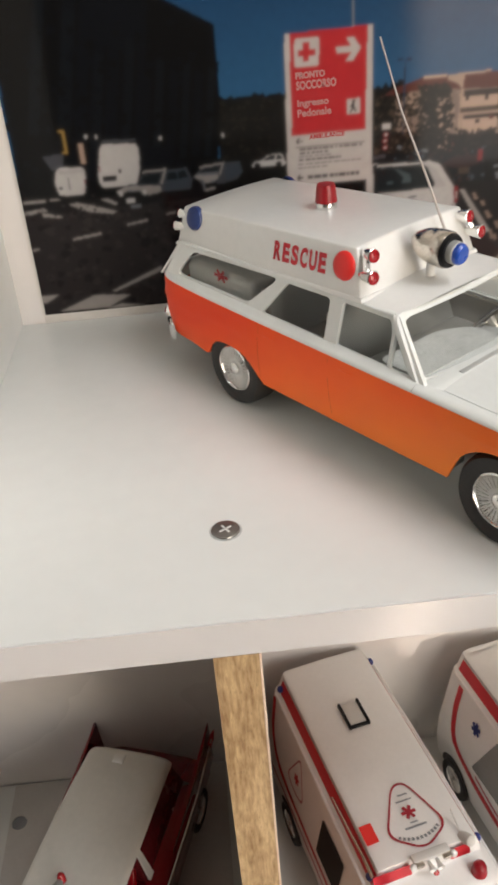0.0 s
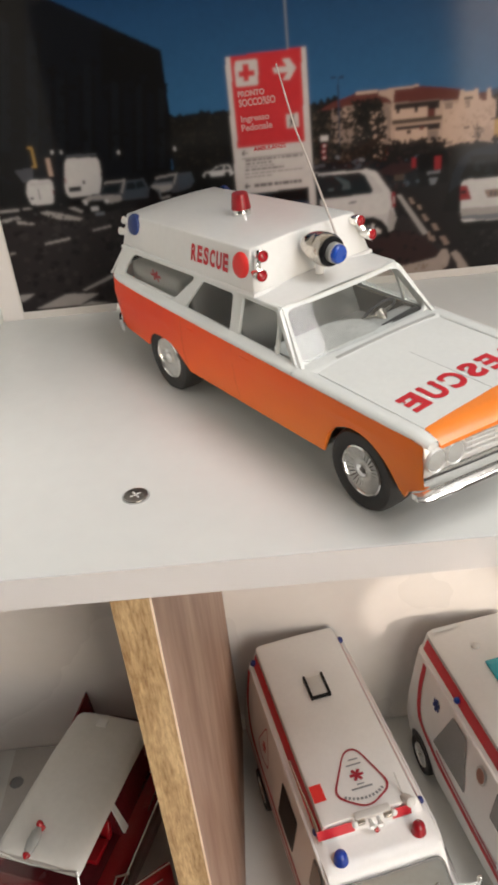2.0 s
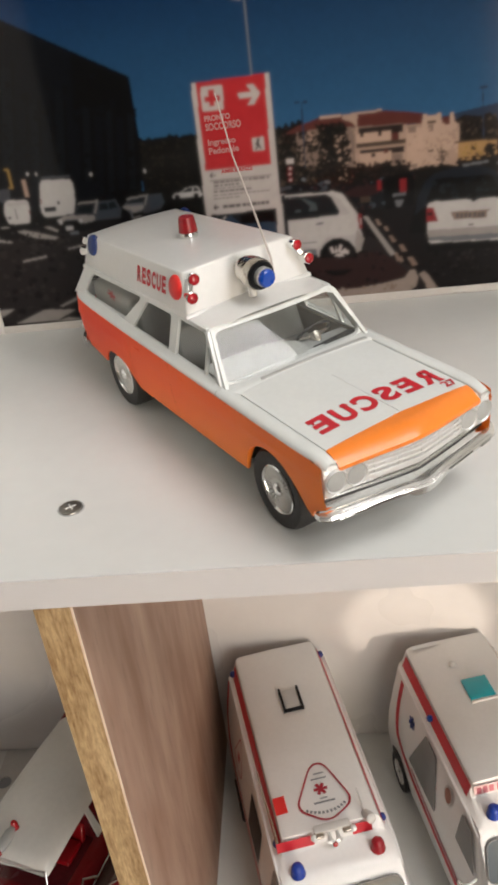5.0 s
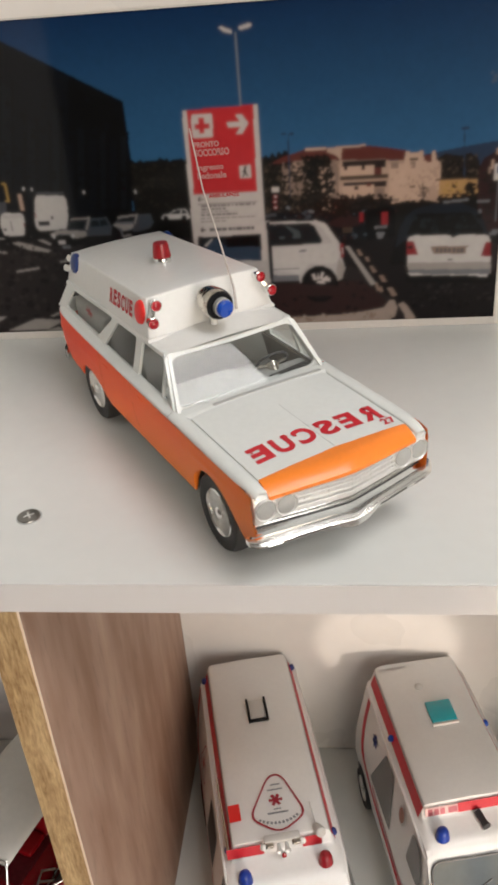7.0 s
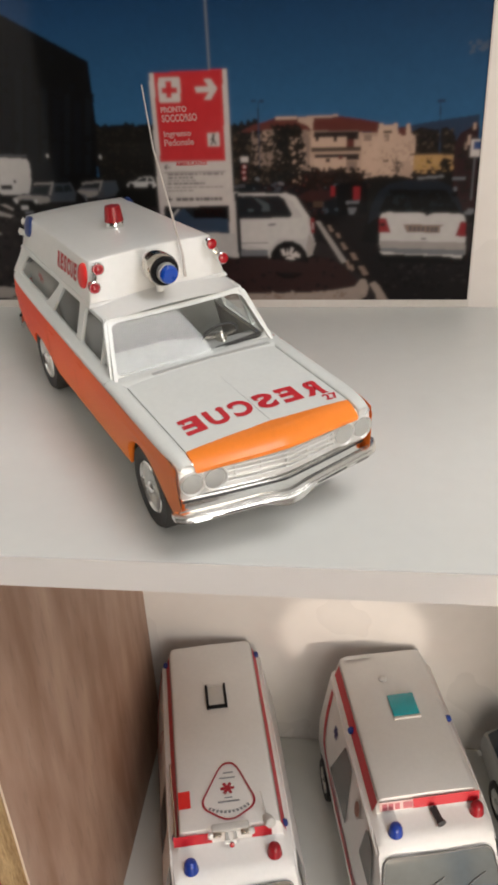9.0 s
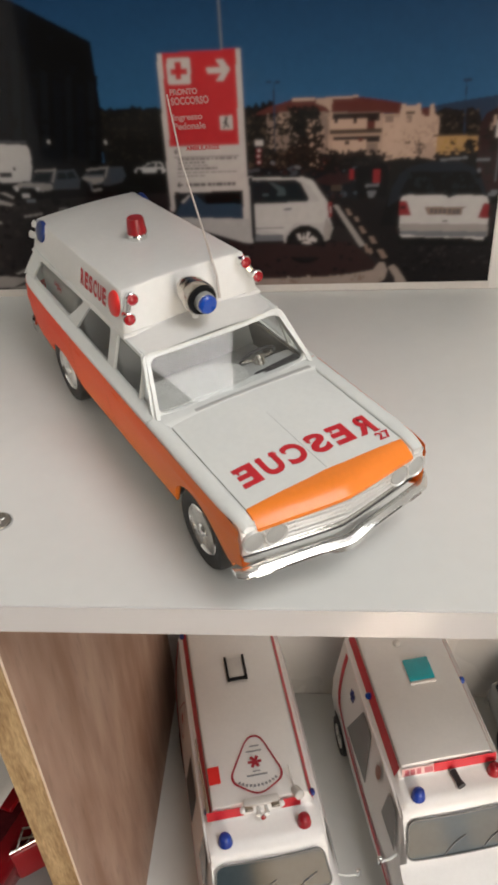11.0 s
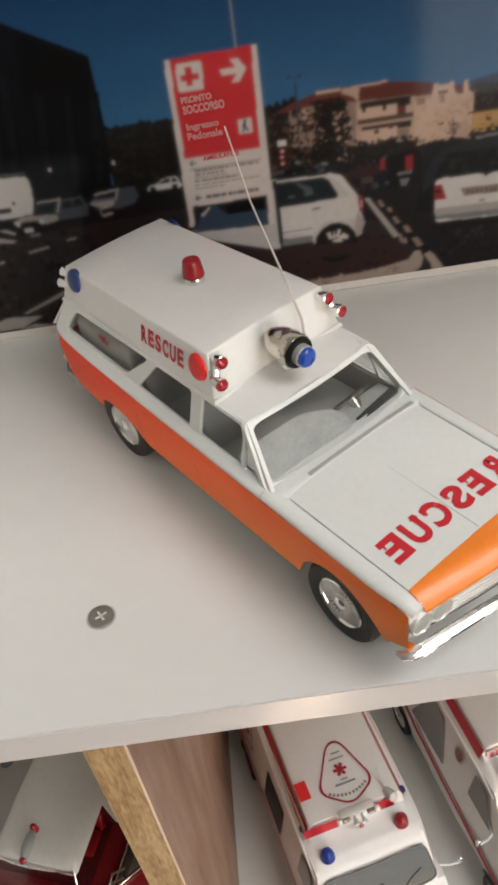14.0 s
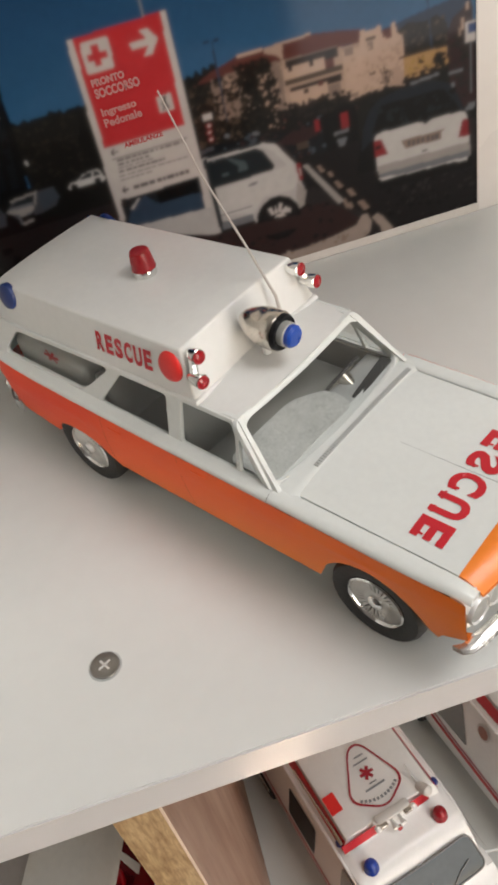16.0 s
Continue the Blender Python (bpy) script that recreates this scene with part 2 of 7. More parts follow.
GREY_WINDOW = material("grey_window", (0.25, 0.25, 0.245, 1), 0.14, vary=0.05, grain=60)
SMOKE_WINDOW = material("smoked_windscreen", (0.036, 0.054, 0.064, 1), 0.06, vary=0.12, grain=30, spec=0.28)
BLACK_GLOSS = material("black_gloss", (0.010, 0.010, 0.011, 1), 0.3, vary=0, spec=0.12)
VAN_BLUE = material("dull_blue_lens", S(22, 56, 148), 0.35, coat=0.15, vary=0.1, grain=200)
VAN_RED = material("dull_red_lens", S(150, 14, 30), 0.35, coat=0.15, vary=0.1, grain=200)
CREAM = material("cream_print", (0.62, 0.6, 0.57, 1), 0.45, vary=0.05, grain=90)
GREY_PRINT = material("grey_print", (0.25, 0.26, 0.27, 1), 0.5, vary=0)
PINK_PRINT = material("washed_red_print", S(186, 96, 104), 0.45, vary=0.08, grain=120)
CAD_ROOF = material("yellowed_white_roof", (0.70, 0.69, 0.65, 1), 0.35, vary=0.05, grain=30)
MAROON = material("deep_red_paint", S(120, 10, 20), 0.22, coat=0.7, vary=0.06, grain=60)
CARD = material("white_card", (0.6, 0.58, 0.55, 1), 0.7, vary=0.05, grain=50)
AMBER = material("brown_roundel", S(150, 98, 80), 0.35, vary=0.1, grain=200)
CLEAR = glass("clear_glazing", (0.93, 0.95, 0.94, 1))
HAZED_GLASS = hazed_glass("hazed_windscreen", (0.93, 0.95, 0.94, 1))


# ---------------------------------------------------------------- mesh helpers
def part(name, bm, mat, parent=None, label="", smooth=40, kind=""):
    me = bpy.data.meshes.new(name)
    bmesh.ops.recalc_face_normals(bm, faces=bm.faces)
    bm.to_mesh(me)
    bm.free()
    me.materials.append(mat)
    if smooth:
        for p in me.polygons:
            p.use_smooth = True
        me.set_sharp_from_angle(angle=radians(smooth))
    ob = new(name, me)
    ob.parent = parent
    return tagged(ob, label, kind=kind)


def thing(name, m, label, category, group=""):
    ob = new(name)
    ob.empty_display_size = 0.02
    ob.matrix_world = m
    return tagged(ob, label, category, group)


def join(bm, other, m=None):
    me = bpy.data.meshes.new("tmp")
    if m is not None:
        bmesh.ops.transform(other, matrix=m, verts=other.verts)
    other.to_mesh(me)
    other.free()
    bm.from_mesh(me)
    bpy.data.meshes.remove(me)
    return bm


def B():
    return bmesh.new()


def box(x0, x1, y0, y1, z0, z1, bevel=0.0, seg=2):
    bm = B()
    bmesh.ops.create_cube(bm, size=1)
    for v in bm.verts:
        v.co = Vector(((x0 + x1) / 2 + v.co.x * (x1 - x0), (y0 + y1) / 2 + v.co.y * (y1 - y0), (z0 + z1) / 2 + v.co.z * (z1 - z0)))
    if bevel:
        bmesh.ops.bevel(bm, geom=list(bm.edges), offset=bevel, segments=seg, profile=0.5, affect="EDGES")
    return bm


def hexa(points, bevel=0.0, seg=2):
    """Eight corners: four below, four above, both anticlockwise."""
    bm = B()
    v = [bm.verts.new(p) for p in points]
    for f in ((3, 2, 1, 0), (4, 5, 6, 7), (0, 1, 5, 4), (1, 2, 6, 5), (2, 3, 7, 6), (3, 0, 4, 7)):
        bm.faces.new([v[i] for i in f])
    if bevel:
        bmesh.ops.bevel(bm, geom=list(bm.edges), offset=bevel, segments=seg, profile=0.5, affect="EDGES")
    return bm


def lathe(profile, seg=32, m=None):
    """Profile of (radius, height) turned round z."""
    bm = B()
    rings = []
    for r, z in profile:
        if r < 1e-7:
            rings.append([bm.verts.new((0, 0, z))])
        else:
            rings.append([bm.verts.new((r * math.cos(2 * math.pi * i / seg), r * math.sin(2 * math.pi * i / seg), z)) for i in range(seg)])
    for a, b in zip(rings, rings[1:]):
        for i in range(seg):
            j = (i + 1) % seg
            f = [a[i % len(a)], a[j % len(a)], b[j % len(b)], b[i % len(b)]]
            f = list(dict.fromkeys(f))
            if len(f) > 2:
                bm.faces.new(f)
    if m is not None:
        bmesh.ops.transform(bm, matrix=m, verts=bm.verts)
    return bm


def grid(rows, close=False):
    bm = B()
    vs = [[bm.verts.new(p) for p in row] for row in rows]
    for a, b in zip(vs, vs[1:]):
        for i in range(len(a) - (0 if close else 1)):
            j = (i + 1) % len(a)
            bm.faces.new((a[i], a[j], b[j], b[i]))
    return bm


def loft(rows):
    """Closed sections joined, with both ends capped."""
    bm = grid(rows, True)
    bm.verts.ensure_lookup_table()
    n = len(rows[0])
    bm.faces.new(bm.verts[:n])
    bm.faces.new(list(bm.verts)[-n:])
    return bm


def tube(points, r, seg=8):
    pts = [Vector(p) for p in points]
    rows = []
    for i, p in enumerate(pts):
        d = (pts[min(i + 1, len(pts) - 1)] - pts[max(i - 1, 0)]).normalized()
        q = d.to_track_quat("Z", "Y")
        rr = r[i] if isinstance(r, (list, tuple)) else r
        rows.append([p + q @ Vector((rr * math.cos(2 * math.pi * k / seg), rr * math.sin(2 * math.pi * k / seg), 0)) for k in range(seg)])
    return loft(rows)


def rounded(points, r, seg=4):
    """A polygon's corners rounded by about r."""
    out = []
    n = len(points)
    for i in range(n):
        p, a, b = Vector(points[i]), Vector(points[i - 1]), Vector(points[(i + 1) % n])
        ra = min(r, (a - p).length * 0.45)
        rb = min(r, (b - p).length * 0.45)
        s, e = p + (a - p).normalized() * ra, p + (b - p).normalized() * rb
        for k in range(seg + 1):
            t = k / seg
            out.append(tuple(s * (1 - t) ** 2 + p * 2 * t * (1 - t) + e * t * t))
    return out


def plate(outer, holes, place, thick):
    """A flat plate with holes, drawn in two coordinates, put into space by place(u, v, d), d being its depth."""
    bm = B()
    edges = []
    for loop in (outer, *holes):
        vs = [bm.verts.new((p[0], p[1], 0)) for p in loop]
        edges += [bm.edges.new((vs[i], vs[(i + 1) % len(vs)])) for i in range(len(vs))]
    bmesh.ops.triangle_fill(bm, use_beauty=True, use_dissolve=False, edges=edges)
    if thick:
        r = bmesh.ops.extrude_face_region(bm, geom=list(bm.faces))
        for v in r["geom"]:
            if isinstance(v, bmesh.types.BMVert):
                v.co.z = thick
    for v in bm.verts:
        v.co = Vector(place(v.co.x, v.co.y, v.co.z))
    return bm


def lettering(text, size, depth=0.0, bold=0.0, m=None, align="CENTER"):
    c = bpy.data.curves.new("letters", "FONT")
    c.body, c.size, c.extrude, c.offset, c.align_x, c.align_y = text, size, depth, bold, align, "CENTER"
    c.resolution_u = 4
    ob = new("letters", c)
    me = bpy.data.meshes.new_from_object(ob.evaluated_get(bpy.context.evaluated_depsgraph_get()))
    bpy.data.objects.remove(ob)
    bpy.data.curves.remove(c)
    bm = B()
    bm.from_mesh(me)
    bpy.data.meshes.remove(me)
    if m is not None:
        bmesh.ops.transform(bm, matrix=m, verts=bm.verts)
    return bm


def spline(points, n):
    """n + 1 points on a smooth curve through the given ones, evenly by length."""
    p = [Vector(q) for q in points]
    p = [2 * p[0] - p[1], *p, 2 * p[-1] - p[-2]]
    dense = []
    for i in range(1, len(p) - 2):
        for k in range(24):
            t = k / 24
            dense.append(0.5 * (2 * p[i] + (p[i + 1] - p[i - 1]) * t + (2 * p[i - 1] - 5 * p[i] + 4 * p[i + 1] - p[i + 2]) * t * t + (3 * p[i] - p[i - 1] - 3 * p[i + 1] + p[i + 2]) * t ** 3))
    dense.append(p[-2])
    s = [0.0]
    for a, b in zip(dense, dense[1:]):
        s.append(s[-1] + (b - a).length)
    out = []
    for k in range(n + 1):
        d = s[-1] * k / n
        i = min(max(np.searchsorted(s, d), 1), len(s) - 1)
        f = (d - s[i - 1]) / max(s[i] - s[i - 1], 1e-12)
        out.append(dense[i - 1].lerp(dense[i], f))
    return out


def bar2(x0, z0, x1, z1, w):
    """A flat bar of width w from one point to another, as four corners."""
    d = Vector((x1 - x0, z1 - z0)).normalized()
    nx, nz = -d.y * w / 2, d.x * w / 2
    return [(x0 + nx, z0 + nz), (x0 - nx, z0 - nz), (x1 - nx, z1 - nz), (x1 + nx, z1 + nz)]


# ---------------------------------------------------------------- the room
def slab(name, x0, x1, y0, y1, z0, z1, mat):
    return tagged(part(name, box(x0, x1, y0, y1, z0, z1), mat, smooth=0), kind="structure")


RX0, RX1, RY0, RY1, TOP = -2.0, 2.6, -2.3, 0.24, 1.5
slab("floor", RX0 - 0.1, RX1 + 0.1, RY0 - 0.1, RY1 + 0.1, FLOOR - 0.1, FLOOR, TILE)
# the ceiling is left open under the added overhead fill lamp
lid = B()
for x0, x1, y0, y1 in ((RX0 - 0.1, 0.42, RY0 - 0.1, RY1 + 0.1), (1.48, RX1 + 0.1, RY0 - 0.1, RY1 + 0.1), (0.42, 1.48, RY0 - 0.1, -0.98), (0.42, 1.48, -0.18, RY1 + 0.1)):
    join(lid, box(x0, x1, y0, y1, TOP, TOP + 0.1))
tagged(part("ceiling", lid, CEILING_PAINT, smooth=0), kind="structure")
slab("wall_north", RX0 - 0.1, RX1 + 0.1, RY1, RY1 + 0.1, FLOOR, TOP, WALL)
slab("wall_west", RX0 - 0.1, RX0, RY0, RY1, FLOOR, TOP, WALL)
slab("wall_east", RX1, RX1 + 0.1, RY0, RY1, FLOOR, TOP, WALL)
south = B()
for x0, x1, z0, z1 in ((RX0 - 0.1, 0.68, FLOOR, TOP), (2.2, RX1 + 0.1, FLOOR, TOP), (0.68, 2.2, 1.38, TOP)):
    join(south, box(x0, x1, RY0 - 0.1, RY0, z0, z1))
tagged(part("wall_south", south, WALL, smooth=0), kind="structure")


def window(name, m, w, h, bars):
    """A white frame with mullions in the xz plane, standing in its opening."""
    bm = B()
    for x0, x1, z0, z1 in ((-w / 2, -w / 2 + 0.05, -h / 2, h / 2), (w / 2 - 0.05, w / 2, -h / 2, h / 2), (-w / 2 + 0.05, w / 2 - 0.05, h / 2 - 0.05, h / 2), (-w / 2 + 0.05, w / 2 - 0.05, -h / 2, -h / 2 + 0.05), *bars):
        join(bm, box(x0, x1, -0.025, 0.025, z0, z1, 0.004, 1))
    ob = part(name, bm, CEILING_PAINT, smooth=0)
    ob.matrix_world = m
    return tagged(ob, "white window frame out of view", kind="structure")


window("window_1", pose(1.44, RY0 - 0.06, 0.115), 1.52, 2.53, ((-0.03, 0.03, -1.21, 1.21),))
# unseen frame added round the overhead fill lamp
window("added_roof_frame", pose(0.95, -0.58, TOP + 0.065, 90), 1.06, 0.80, ())

# ---------------------------------------------------------------- the shelf unit
T = 0.0118
unit = thing("shelf_unit", pose(0, 0, FLOOR), "white laminate shelf unit with an oak divider", "shelf")
UP = Matrix.Translation((0, 0, -FLOOR))


def unit_part(name, bm, mat, label="", smooth=30, parent=None):
    bmesh.ops.transform(bm, matrix=UP, verts=bm.verts)
    return part(name, bm, mat, parent or unit, label, smooth)


X0, X1, DEPTH = -0.42, 0.62, 0.2112
board = unit_part("shelf_board", box(X0, X1, 0.0006, DEPTH, -T, 0, 0.0003, 1), LAMINATE, "white laminate shelf board")
unit_part("edge_band", box(X0, X1, 0, 0.0005, -T, 0.0), EDGE, "glossy white edge band", parent=board)
low = unit_part("shelf_board", box(X0, X1, 0.0006, DEPTH, DECK - T, DECK, 0.0003, 1), LAMINATE)
unit_part("edge_band", box(X0, X1, 0, 0.0005, DECK - T, DECK), EDGE, parent=low)
high = unit_part("shelf_board", box(X0, X1, 0.0006, DEPTH, 0.36, 0.36 + T, 0.0003, 1), LAMINATE)
unit_part("edge_band", box(X0, X1, 0, 0.0005, 0.36, 0.36 + T), EDGE, parent=high)
unit_part("back_panel", box(X0 - T, X1 + T, DEPTH + 0.0005, DEPTH + 0.006, FLOOR + 0.02, 0.36 + T), PANEL, "thin white back panel")
unit_part("side_panel", box(X0 - T, X0 - 0.0005, 0, DEPTH, FLOOR, 0.36 + T, 0.0004, 1), LAMINATE)
unit_part("side_panel", box(X1 + 0.0005, X1 + T, 0, DEPTH, FLOOR, 0.36 + T, 0.0004, 1), LAMINATE)
unit_part("partition", box(-0.0902 - T, -0.0902, 0.001, DEPTH, 0.0002, 0.3598, 0.0004, 1), LAMINATE, "white upright partition")
unit_part("partition", box(-0.1850 - T, -0.1850, 0.001, DEPTH, DECK + 0.0002, -T - 0.0002, 0.0004, 1), LAMINATE)
unit_part("partition", box(0.33, 0.33 + T, 0.001, DEPTH, DECK + 0.0002, -T - 0.0002, 0.0004, 1), LAMINATE)
div = unit_part("divider", box(-0.0118, 0.0012, 0.0006, DEPTH - 0.0004, DECK + 0.0002, -T - 0.0002, 0.0003, 1), OAK_FACE, "upright divider with grey oak foil")
unit_part("edge_band", box(-0.0118, 0.0006, 0, 0.0005, DECK + 0.0002, -T - 0.0002), OAK_EDGE, "oak grain edge band", parent=div)
unit_part("edge_trim", box(0.0007, 0.0013, -0.0001, 0.0006, DECK + 0.0002, -T - 0.0002), material("pale_trim", S(235, 215, 195), 0.5, vary=0.04), "pale glue line", parent=div)

# countersunk screw in the shelf board
head = lathe([(0, 0.0002), (0.0036, 0.0002), (0.0042, 0.0001), (0.00435, -0.0003), (0.0036, -0.0012), (0, -0.0012)], 36)
screw_at = Matrix.Translation((-0.005, 0.0392, 0.0006))
bmesh.ops.transform(head, matrix=screw_at, verts=head.verts)
screw = unit_part("screw", head, STEEL, "steel cross-head screw", parent=board)
cross = B()
for a in (32, 122):
    join(cross, box(-0.0021, 0.0021, -0.00035, 0.00035, 0.00015, 0.00028, 0.0001, 1), screw_at @ pose(0, 0, 0, 0, 0, a))
unit_part("cross_slot", cross, SILVER, "bright cross slot", parent=screw)
rim = lathe([(0.0043, 0.0), (0.0049, 0.00005), (0.0049, -0.0002), (0.0043, -0.0002)], 36)
bmesh.ops.transform(rim, matrix=Matrix.Translation((-0.005, 0.0392, 0.0001)), verts=rim.verts)
unit_part("screw_hole", rim, GREY_PLASTIC, "grey rim of the screw hole", parent=board)


# ---------------------------------------------------------------- rescue wagon on the upper shelf
def build_wheel(root, x, y, side, radius, width):
    """side: -1 right, +1 left; the outer face looks that way."""
    m = Matrix.Translation((x, y, radius)) @ pose(0, 0, 0, -90 * side, 0, 0)
    r, w = radius, width / 2
    tyre = lathe([(r * 0.61, -w), (r * 0.93, -w), (r * 0.985, -w * 0.75), (r, -w * 0.4), (r, w * 0.4), (r * 0.985, w * 0.78), (r * 0.93, w), (r * 0.83, w * 1.02), (r * 0.70, w * 0.97), (r * 0.61, w * 0.86), (r * 0.61, -w)], 48, m)
    t = part("wheel", tyre, RUBBER, root, "black rubber tyre with a chrome wheel")
    rim = lathe([(r * 0.61, w * 0.5), (r * 0.615, w * 0.93), (r * 0.585, w * 1.0), (r * 0.555, w * 0.9), (r * 0.54, w * 0.6), (r * 0.47, w * 0.52), (r * 0.20, w * 0.62), (0, w * 0.62)], 40, m)
    part("rim", rim, CHROME, t, "chrome rim")
    hub = lathe([(r * 0.17, w * 0.6), (r * 0.16, w * 0.95), (r * 0.10, w * 1.08), (0, w * 1.1)], 20, m)
    part("hub_cap", hub, CHROME, t)
    spokes = B()
    for k in range(28):
        a = 2 * math.pi * k / 28
        for d in (-0.17, 0.17):
            p0 = (r * 0.17 * math.cos(a), r * 0.17 * math.sin(a), w * 0.8)
            p1 = (r * 0.55 * math.cos(a + d), r * 0.55 * math.sin(a + d), w * 0.82)
            join(spokes, tube([p0, p1], r * 0.017, 5))
    bmesh.ops.transform(spokes, matrix=m, verts=spokes.verts)
    part("spokes", spokes, SILVER, t, "silver wire spokes")


CAR = pose(0.0667, 0.0826, 0.0, 0, 0, -55.5)
car = thing("rescue_wagon", CAR, "orange and white model rescue station wagon on the shelf", "model car")

BELT = 0.0389
ARCH_F, ARCH_R, RADIUS = 0.0534, -0.0638, 0.0144


def sill(x):
    """Height of the lower edge of the body at x."""
    z = 0.0144 + 0.003 * max(0, min(1, (-0.07 - x) / 0.02))
    if x > 0.0735:
        z = 0.0175 + (x - 0.0735) * 0.6
    d = abs(x - ARCH_F)
    if d < 0.0174:
        z = max(z, 0.0118 + math.sqrt(0.0174 ** 2 - d * d) * 1.10)
    d = abs(x - ARCH_R)
    if d < 0.0165:
        z = max(z, 0.0135 + 0.0118 * (1 - (d / 0.0165) ** 3))
    return z


half_plan = [(0.0812, 0.0336), (0.077, 0.0338), (0.06, 0.0342), (0.0, 0.0344), (-0.06, 0.0343), (-0.09, 0.0337), (-0.104, 0.0319), (-0.1098, 0.0268), (-0.1120, 0.015), (-0.1126, 0)]
plan = spline([(x, -y) for x, y in half_plan] + half_plan[-2::-1], 240)
LEVELS = 10


def belt(x):
    """Upper edge of the body side, falling with the fender towards the nose."""
    return BELT - 0.0150 * x - 0.0010 * max(0, (x - 0.0740) / 0.0077) ** 2


rows = []
for i, p in enumerate(plan):
    d = (plan[min(i + 1, len(plan) - 1)] - plan[max(i - 1, 0)]).normalized()
    out = Vector((-d.y, d.x)) * (-1 if d.length else 1)
    out = Vector((d.y, -d.x)) if Vector((d.y, -d.x)).dot(p) > 0 else Vector((-d.y, d.x))
    z0 = sill(p.x)
    row = [(p.x - out.x * 0.003, p.y - out.y * 0.003, z0 + 0.0002)]
    for k in range(LEVELS + 1):
        z = z0 + (belt(p.x) - z0) * k / LEVELS
        u = (z - 0.031) / 0.0145
        inset = 0.0016 * u * u if z < 0.031 else 0.0007 * (u * 1.3) ** 2
        crease = -0.00035 * math.exp(-((z - 0.0335) / 0.0008) ** 2)
        row.append((p.x - out.x * (inset + crease), p.y - out.y * (inset + crease), z))
    rows.append(row)
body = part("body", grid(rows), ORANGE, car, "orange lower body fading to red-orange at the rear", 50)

# door seams in the body sides, set a hair proud as dark grooves
for sy in (-1, 1):
    for x in (-0.0465, -0.0115):
        seam = B()
        pts = []
        for k in range(9):
            z = 0.0172 + (belt(x) - 0.0003 - 0.0172) * k / 8
            u = (z - 0.031) / 0.0145
            inset = 0.0016 * u * u if z < 0.031 else 0.0007 * (u * 1.3) ** 2
            pts.append((x + (0.0012 * (k - 4) / 4 if x < -0.04 else 0), sy * (0.0344 - inset), z))
        join(seam, tube(pts, 0.00006, 5))
        part("door_seam", seam, material("seam_shadow", S(196, 86, 30), 0.7, vary=0), body)
    for x in (-0.0395, -0.0035):
        part("door_handle", box(x - 0.003, x + 0.003, sy * 0.0341 - 0.0004, sy * 0.0341 + 0.0004, 0.0355, 0.0362, 0.0002), ORANGE, body, "painted door handle")

# white shoulder band above the orange
rows = []
for i, p in enumerate(plan):
    d = (plan[min(i + 1, len(plan) - 1)] - plan[max(i - 1, 0)]).normalized()
    out = Vector((d.y, -d.x)) if Vector((d.y, -d.x)).dot(p) > 0 else Vector((-d.y, d.x))
    if p.x > 0.0235:
        continue
    row = []
    for inset, z in ((0.0005, -0.0003), (0.0007, 0.0004), (0.0011, 0.0009), (0.0019, 0.0013), (0.0044, 0.0021), (0.0048, -0.004)):
        row.append((p.x - out.x * inset, p.y - out.y * inset, belt(p.x) + z))
    rows.append(row)
part("shoulder", grid(rows), WHITE, car, "white shoulder band", 50)

# hood, fenders, cowl
def nose(y):
    return 0.0872 - 0.0062 * abs(y / 0.0345) ** 1.15


def hood_z(x, y):
    t = (x - 0.03) / 0.055
    z = 0.0393 + 0.0013 * (1 - (y / 0.0283) ** 2) - 0.0010 * t
    z += 0.0004 * math.exp(-(y / 0.0045) ** 2) * min(1, max(0, t))
    lip = max(0, (x - (nose(y) - 0.007)) / 0.007)
    return z - 0.0030 * lip ** 2


def hood_sheet(x_from, x_to, y0, y1, nx, ny, lift=0.0, thick=0.0012):
    """x_from(y) to x_to(y); a sheet with a turned-down rim."""
    top = [[(x_from(y) + (x_to(y) - x_from(y)) * i / nx, y, hood_z(x_from(y) + (x_to(y) - x_from(y)) * i / nx, y) + lift) for i in range(nx + 1)] for y in (y0 + (y1 - y0) * j / ny for j in range(ny + 1))]
    bm = grid(top)
    rim = [e for e in bm.edges if e.is_boundary]
    r = bmesh.ops.extrude_edge_only(bm, edges=rim)
    for v in r["geom"]:
        if isinstance(v, bmesh.types.BMVert):
            v.co.z -= thick
    return bm


band_edge = lambda y: 0.0763 + 0.0002 * (1 - abs(y) / 0.028)
hood = part("hood", hood_sheet(lambda y: 0.0288, band_edge, -0.0278, 0.0278, 20, 28), WHITE, car, "white hood with mirror-written lettering", 45)
part("hood_band", hood_sheet(band_edge, nose, -0.0278, 0.0278, 10, 28, 0.0001), ORANGE_BAND, car, "orange band across the hood front", 45)
part("engine_bay", box(0.0330, 0.0742, -0.0286, 0.0286, 0.028, 0.0378), GAP, car, "dark gap round the hood")
